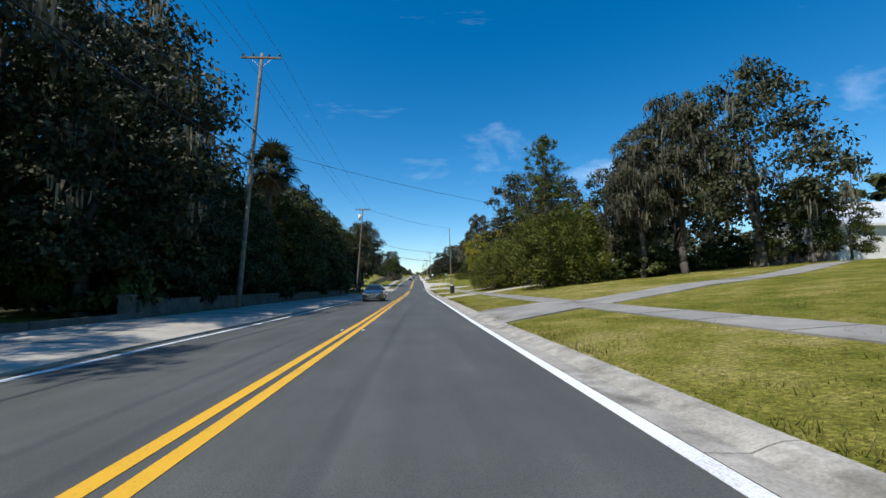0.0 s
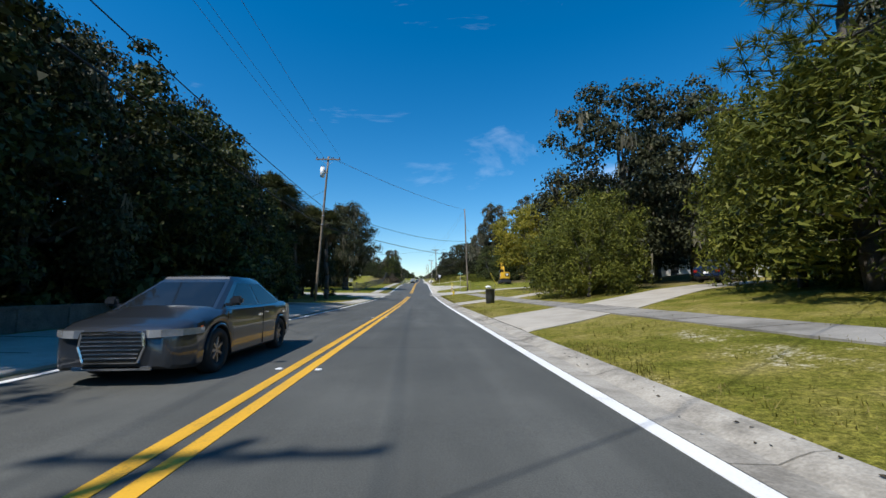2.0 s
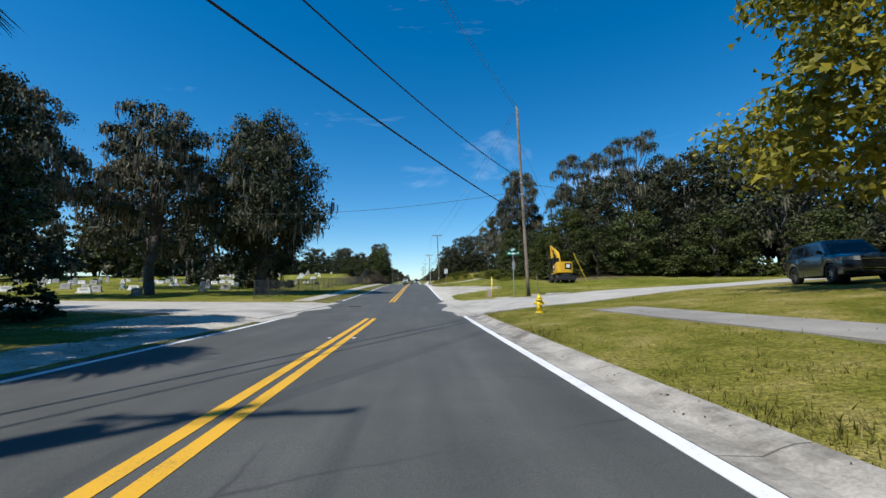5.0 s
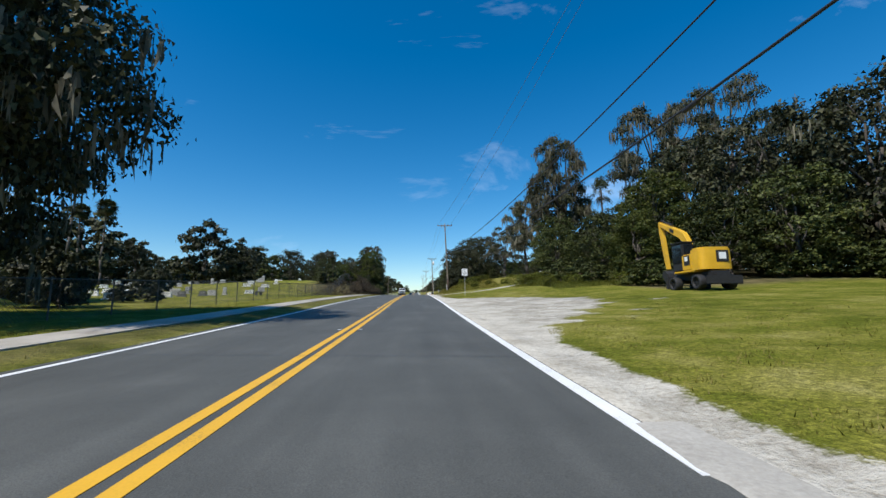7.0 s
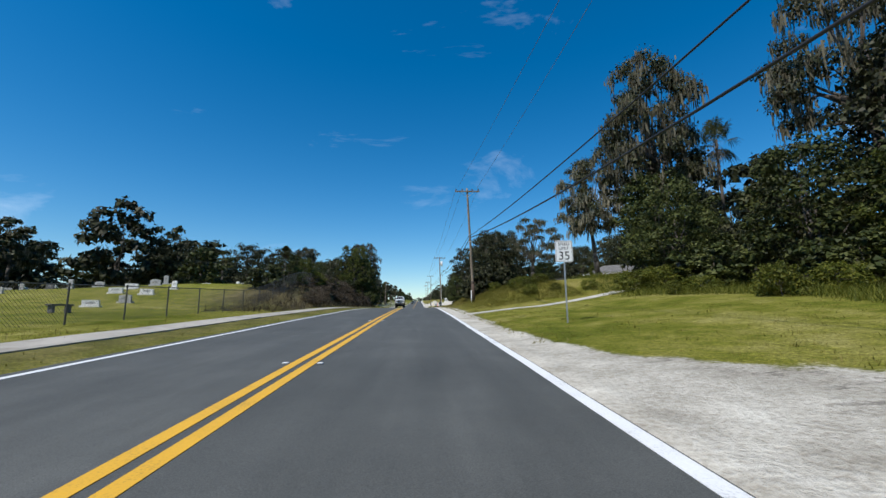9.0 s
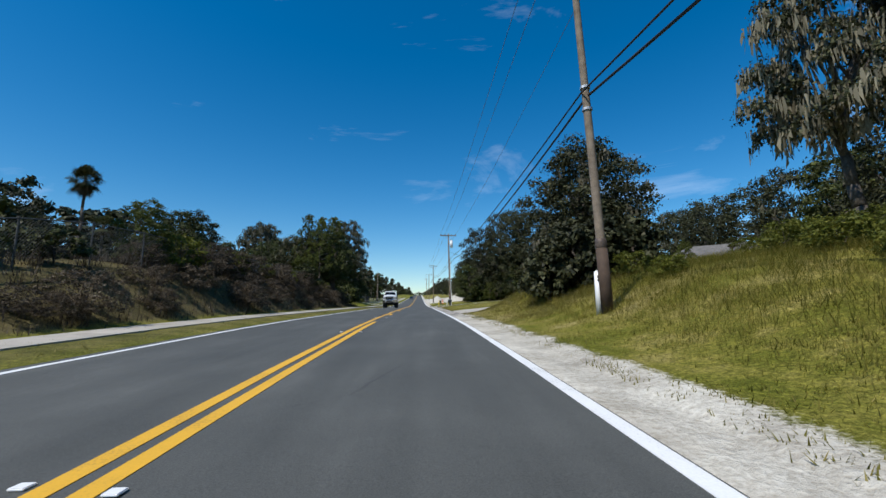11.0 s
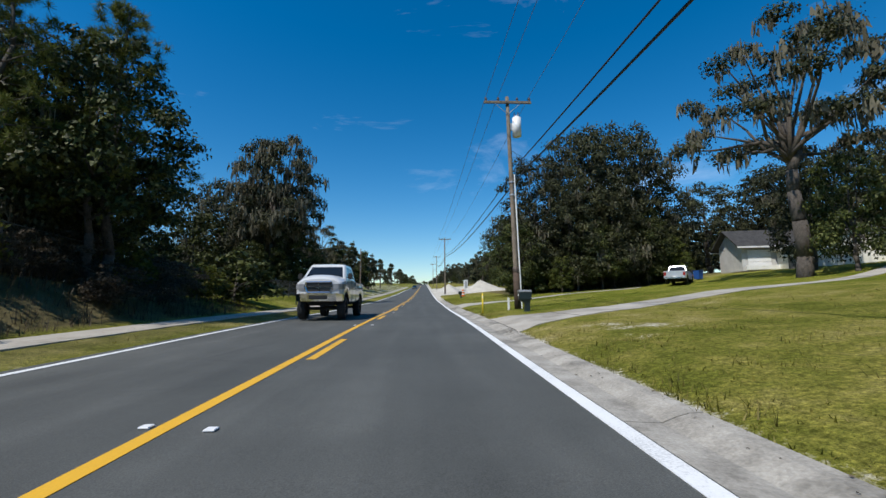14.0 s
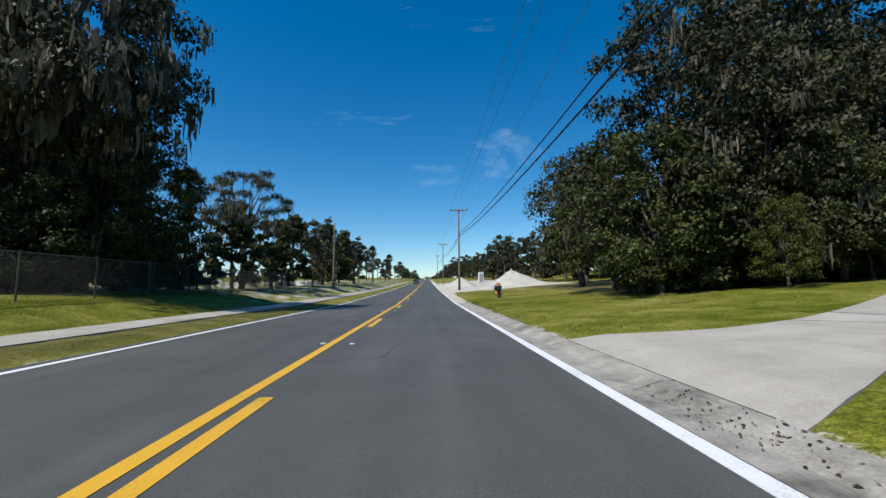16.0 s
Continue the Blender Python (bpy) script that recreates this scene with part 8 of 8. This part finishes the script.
# gravestones
def gravestone(kind):
    root = empty("gravestone", 0, 0, -60)
    mat = {0: "granite", 1: "marble", 2: "granite_dark"}[kind % 3]
    w, h, t = ((1.25, 0.72, 0.22), (0.55, 0.78, 0.14), (1.0, 0.62, 0.2), (0.6, 1.15, 0.2), (1.5, 0.55, 0.26))[kind]
    bm = B()
    box(bm, 0, 0, 0.09, w + 0.3, t + 0.22, 0.22, 0.015)
    part("plinth", bm, M[mat], root)
    bm = B()
    n = 8
    rise = 0.12 if kind != 4 else 0.03
    prof = [(-w / 2, 0.2), (w / 2, 0.2)] + [(w / 2 * math.cos(math.pi * k / n), 0.2 + h - rise + rise * math.sin(math.pi * k / n)) for k in range(n + 1)]
    a = [bm.verts.new((px_, -t / 2, pz_)) for px_, pz_ in prof]
    b = [bm.verts.new((px_, t / 2, pz_)) for px_, pz_ in prof]
    bm.faces.new(a)
    bm.faces.new(b[::-1])
    for i in range(len(prof)):
        j = (i + 1) % len(prof)
        bm.faces.new((a[i], b[i], b[j], a[j]))
    s = part("stone", bm, M[mat], root)
    bm = B()
    for k in range(2):
        box(bm, 0, -t / 2 - 0.003, 0.2 + h * (0.62 - 0.22 * k), w * 0.55, 0.006, 0.05)
    part("inscription_bar", bm, M["granite_dark" if mat != "granite_dark" else "granite"], s)
    lab = {0: "weathered grey granite headstone on a plinth", 1: "upright white marble headstone", 2: "dark polished granite headstone on a plinth", 3: "tall narrow grey headstone", 4: "broad low white marble headstone"}[kind]
    return tagged(root, lab, "gravestone", "gravestones in the graveyard")


stones = [gravestone(k) for k in range(5)]
first = [True] * 5
gr = random.Random(31)
spots = []
for row in range(11):
    xr = -23.5 - row * 3.6
    y = 112 + gr.uniform(0, 4)
    while y < 216:
        if not (y > 172 and xr > -17):
            spots.append((xr + gr.uniform(-0.5, 0.5), y))
        y += gr.choice((2.4, 2.8, 3.6, 5.2, 8.5))
spots = [p for p in spots if gr.random() < (0.62 if p[1] > 136 else 0.4)]
spots += [(-20.5, 240 + 4.2 * k + gr.uniform(-1, 1)) for k in range(16)] + [(-25.0, 238 + 5 * k) for k in range(16)] + [(-17.2, 262 + 4 * k) for k in range(10)]
for x, y in spots:
    k = gr.choice((0, 0, 1, 2, 3, 4, 4, 0))
    m = pose(x, y, gz(x, y) - 0.04, gr.uniform(-2, 2), gr.uniform(-2, 2), gr.uniform(-9, 9)) @ Matrix.Scale(0.86, 4)
    if first[k]:
        stones[k].matrix_basis = m
        first[k] = False
    else:
        copy_thing(stones[k], m)

# a stone bench among the graves
bm = B()
box(bm, 0, 0, 0.45, 1.3, 0.4, 0.09, 0.02)
for s in (-1, 1):
    box(bm, s * 0.45, 0, 0.2, 0.14, 0.34, 0.42, 0.02)
o = tagged(part("bench", bm, M["granite_dark"]), "small dark stone bench among graves", "bench")
o.matrix_basis = pose(-19.8, 158.5, gz(-19.8, 158.5), 0, 0, 80)


# sand heap, site box, barrel
def heap(name, x, y, rx, ry, h, seed, label):
    rg = np.random.default_rng(seed)
    n, m = 28, 9
    vs, fs = [], []
    for j in range(m + 1):
        f_ = j / m
        for i in range(n):
            a = 6.2832 * i / n
            k = 1 + 0.10 * math.sin(3 * a + seed) + 0.05 * rg.normal()
            r = (1 - f_) * k
            vs.append((x + rx * r * math.cos(a), y + ry * r * math.sin(a), 0))
    out = []
    for q, (vx, vy, _) in enumerate(vs):
        f_ = (q // n) / m
        out.append((vx, vy, gz(vx, vy) - 0.1 + h * (f_ ** 1.25) * (1 + 0.04 * rg.normal())))
    for j in range(m):
        for i in range(n):
            fs.append((j * n + i, j * n + (i + 1) % n, (j + 1) * n + (i + 1) % n, (j + 1) * n + i))
    return tagged(obj_from(name, out, fs, M["sand"], smooth_shade=True), label, "heap")


heap("sand_mound", 11.4, 289, 5.2, 4.2, 2.3, 2, "pale heap of sand at a building site")
heap("sand_bank", 6.8, 318, 3.6, 16, 1.9, 5, "long pale bank of dug sand")
bm = B()
box(bm, 0, 0, 1.15, 1.15, 1.15, 2.3, 0.05)
o = tagged(part("site_toilet", bm, M["vinyl"]), "white portable site toilet", "cabin")
o.location = (12.6, 330, gz(12.6, 330))
bm = B()
box(bm, 0, 0, 2.36, 1.2, 1.2, 0.12, 0.04)
part("roof", bm, M["vinyl"], o)
bm = B()
box(bm, 0, -0.585, 1.1, 0.8, 0.03, 1.9, 0.01)
part("door", bm, M["galv"], o)
root = empty("traffic_barrel", 6.0, 268, gz(6.0, 268))
tagged(root, "orange and white plastic traffic barrel", "barrel")
for k in range(5):
    bm = B()
    r = 0.29 - 0.022 * k
    tube(bm, (0, 0, 0.05 + k * 0.19), (0, 0, 0.05 + (k + 1) * 0.19), r, r - 0.015, 16)
    part("band", bm, M["orange" if k % 2 == 0 else "vinyl"], root)
bm = B()
tube(bm, (0, 0, 0), (0, 0, 0.06), 0.38, 0.36, 16)
part("base", bm, M["black"], root)

# by the corner pole: a grey marker board, a leaning stake and broken slabs
o = empty("marker_board", 5.75, 107.8, gz(5.75, 107.8) - 0.05)
o.matrix_basis = pose(5.75, 107.8, gz(5.75, 107.8) - 0.05, -14, -5, -34)
tagged(o, "short leaning grey board with a red edge in grass", "marker")
bm = B()
box(bm, 0, 0, 0.38, 0.46, 0.04, 0.62, 0.008)
part("panel", bm, M["wood_grey"], o)
bm = B()
box(bm, -0.215, -0.024, 0.40, 0.025, 0.012, 0.56, 0.003)
part("edge_strip", bm, M["red"], o, "faded red strip")
for q in (-0.17, 0.17):
    bm = B()
    box(bm, q, 0.03, 0.10, 0.04, 0.03, 0.42, 0.004)
    part("leg", bm, M["wood_grey"], o)
bm = B()
box(bm, 0, 0, 0.85, 0.07, 0.05, 1.75, 0.008)
o = tagged(part("wooden_stake", bm, M["wood_pole"]), "thin leaning wooden stake beside a pole", "stake")
o.matrix_basis = pose(9.0, 105.5, gz(9.0, 105.5), 0, -4, 10)
sr = random.Random(4)
for k in range(5):
    bm = B()
    w = sr.uniform(0.35, 0.8)
    pts = [(w * sr.uniform(0.75, 1.1) * math.cos(a), w * sr.uniform(0.5, 0.8) * math.sin(a), 0) for a in (0.2, 1.2, 2.3, 3.3, 4.4, 5.4)]
    slab(bm, pts, (0, 0, 1), 0.09)
    o = tagged(part("broken_slab", bm, M["concrete"]), "broken slab of pale concrete lying in grass", "rubble")
    x, y = 9.2 + 0.45 * k - 0.6, 105.2 + sr.uniform(-0.6, 0.6)
    o.matrix_basis = pose(x, y, gz(x, y) + 0.0, sr.uniform(-6, 6), sr.uniform(-6, 6), sr.uniform(0, 360))
bm = B()
tube(bm, (0, 0, -0.05), (0, 0, 0.012), 0.17, 0.17, 20)
o = tagged(part("valve_cover", bm, M["sign_back"]), "round iron valve cover set in a sandy street", "cover")
o.location = (4.35, 101.0, gz(4.35, 101.0) + 0.045)
# pale marker beside the pole with the conduit
bm = B()
box(bm, 0, 0, 0.30, 0.1, 0.03, 0.68, 0.005)
o = tagged(part("cable_marker", bm, M["white_paint"]), "pale flat marker post beside a utility pole", "marker")
o.location = (4.35, 226.2, gz(4.35, 226.2) - 0.05)

# ---- grass and weeds ----
def off_paving(x, y):
    ok = np.ones(len(x), bool)
    for C in WAYS:
        for cx, cy, hw in C[::2]:
            ok &= (x - cx) ** 2 + (y - cy) ** 2 > (hw + 0.12) ** 2
    return ok


def tufts(name, label, x, y, h, blades, spread, width, mat, seed, droop=0.5):
    rng = np.random.default_rng(seed)
    keep = off_paving(x, y)
    x, y, h = x[keep], y[keep], h[keep]
    z = ground_z(x, y)
    n = len(x)
    X = np.repeat(x, blades) + rng.normal(0, spread, n * blades)
    Y = np.repeat(y, blades) + rng.normal(0, spread, n * blades)
    Z = np.repeat(z, blades) - 0.02
    H = np.repeat(h, blades) * rng.uniform(0.55, 1.25, n * blades)
    a = rng.uniform(0, 6.28, n * blades)
    dx, dy = np.cos(a), np.sin(a)
    w = width * rng.uniform(0.6, 1.4, n * blades)
    lean = H * droop * rng.uniform(0.1, 1.0, n * blades)
    v0 = np.stack([X - dy * w, Y + dx * w, Z], 1)
    v1 = np.stack([X + dy * w, Y - dx * w, Z], 1)
    v2 = np.stack([X + dx * lean, Y + dy * lean, Z + H], 1)
    ob = new(name, mesh_quads(name, np.stack([v0, v1, v2], 1).reshape(-1, 3), 3, M[mat]))
    return tagged(ob, label, "grass", kind="stuff")


gq = np.random.default_rng(77)
N = 90000
gx = 2.86 + gq.uniform(0, 1, N) ** 1.7 * 11
gy = gq.uniform(-3, 262, N)
clump = np.sin(gx * 2.1 + 3 * np.sin(gy * 0.31)) * np.sin(gy * 1.7 + gx) + gq.normal(0, 0.6, N)
bare = (gy > 98) & (gy < 144) & (gx < np.interp(gy, [98, 103, 106, 108, 115, 117, 120, 125, 130, 132, 136, 138.5, 140, 144], [14, 4.6, 3.4, 3.1, 3.3, 4.0, 5.8, 9.0, 10.8, 10.6, 8.4, 7.4, 5.0, 3.4]))
sel = (clump > -0.2) & ~bare
tufts("grass", "short mown verge grass with dry blades", gx[sel], gy[sel], 0.035 + 0.05 * np.clip(clump[sel], 0, 1.6), 3, 0.06, 0.008, "grass", 1, 1.3)
N = 20000
gx = -gq.uniform(6.5, 12.4, N)
gy = gq.uniform(66, 262, N)
sel = ~((gx > -9.2) & (gy < 74)) & ((gx < -9.2) | (gq.random(N) < 0.4))
gx, gy = gx[sel], gy[sel]
N = len(gx)
tufts("grass", "short mown verge grass beside the pavement", gx, gy, gq.uniform(0.04, 0.10, N), 3, 0.06, 0.009, "grass", 2, 1.3)
N = 11000
gx = gq.uniform(3.7, 12, N)
gy = gq.uniform(163, 190, N)
sel = (gx > 3.8 + 0.9 * gq.random(N))
tall = 0.06 + 0.26 * smooth(4.0, 6.5, gx) * gq.uniform(0.35, 1.0, N)
tufts("weeds", "tall yellow-green weeds on a bank", gx[sel], gy[sel], tall[sel], 11, 0.17, 0.0045, "weeds", 3, 1.5)
N = 2600
gx = gq.uniform(13, 23, N)
gy = gq.uniform(145, 176, N)
sel = gx > 14 + 3 * np.sin(gy * 0.3) * 0.5
tufts("weeds", "tall yellow-green weeds before a wood", gx[sel], gy[sel], gq.uniform(0.25, 0.6, N)[sel], 10, 0.25, 0.012, "green_weeds", 4, 1.6)
N = 2600
gx = -gq.uniform(9.6, 14.5, N)
gy = gq.uniform(163, 232, N)
tufts("weeds", "dry tufts on the cut bank", gx, gy, gq.uniform(0.25, 0.6, N), 7, 0.18, 0.012, "brush", 5, 0.7)
N = 5000
gx = 2.86 + np.abs(gq.normal(0, 0.25, N))
gy = gq.uniform(-3, 262, N)
sel = ~((gy > 92) & (gy < 186)) & (np.sin(gy * 0.9) + gq.normal(0, 0.5, N) > 0.2)
tufts("weeds", "ragged grass along the kerb", gx[sel], gy[sel], gq.uniform(0.06, 0.16, N)[sel], 5, 0.07, 0.007, "grass", 6, 1.2)
N = 10500
gx = gq.uniform(3.3, 13.5, N)
gy = gq.uniform(178, 199, N)
sel = gy < np.interp(gx, [2.8, 5.1, 8.0, 10.9, 14.0], [190.2, 191.7, 194.7, 196.6, 198.8]) + gq.normal(0, 0.15, N)
tall = 0.05 + 0.20 * smooth(3.4, 6.0, gx) * gq.uniform(0.3, 1.0, N)
tufts("weeds", "dense tan and green grass on a mound", gx[sel], gy[sel], tall[sel], 11, 0.15, 0.0045, "dry_weeds", 7, 1.5)
N = 2600
gx = gq.uniform(5.0, 14, N)
gy = gq.uniform(188, 199, N)
sel = gy < np.interp(gx, [5.1, 8.0, 10.9, 14.0], [191.6, 194.6, 196.5, 198.7])
tufts("weeds", "ragged tall weeds beside a driveway", gx[sel], gy[sel], gq.uniform(0.12, 0.40, N)[sel], 12, 0.18, 0.005, "dry_weeds", 8, 1.2)

# fallen leaves and crumbs gathered in the gutter and at the driveway mouths
lq = np.random.default_rng(91)
spots = [(2.45, 60.4, 0.22, 0.9, 260), (2.62, 59.6, 0.12, 0.5, 120), (2.7, 190.9, 0.25, 0.5, 200), (2.55, 46.9, 0.2, 0.6, 90), (2.6, 217.6, 0.2, 0.5, 110), (2.5, 236.4, 0.2, 0.6, 110), (2.55, 15.0, 0.2, 1.8, 160), (2.6, 30, 0.12, 9.0, 120), (2.6, 78, 0.12, 7.0, 90), (2.6, 205, 0.12, 7.0, 80), (2.6, 250, 0.12, 6.0, 80)]
lx = np.concatenate([lq.normal(cx, sx, m) for cx, cy, sx, sy, m in spots])
ly = np.concatenate([lq.normal(cy, sy, m) for cx, cy, sx, sy, m in spots])
keep = (lx > 2.08) & (lx < 2.79) & ((ly < 92.5) | (ly > 189))
lx, ly = lx[keep], ly[keep]
lz = road_z(ly) + np.interp(lx, [2.05, 2.40, 2.54, 2.66, 2.80], [0.004, -0.015, 0.035, 0.065, 0.07]) + 0.008
la, lw = lq.uniform(0, 6.28, len(lx)), lq.uniform(0.010, 0.030, len(lx))
ca, sa = np.cos(la) * lw, np.sin(la) * lw
quad = np.stack([np.stack([lx + ca, ly + sa, lz], 1), np.stack([lx - sa * 0.5, ly + ca * 0.5, lz + 0.012], 1), np.stack([lx - ca, ly - sa, lz + 0.004], 1), np.stack([lx + sa * 0.5, ly - ca * 0.5, lz + 0.001], 1)], 1)
tagged(new("fallen_leaves", mesh_quads("fallen_leaves", quad.reshape(-1, 3), 4, M["brush"])), "dry brown leaves and crumbs lying in the gutter", "leaves", kind="stuff")
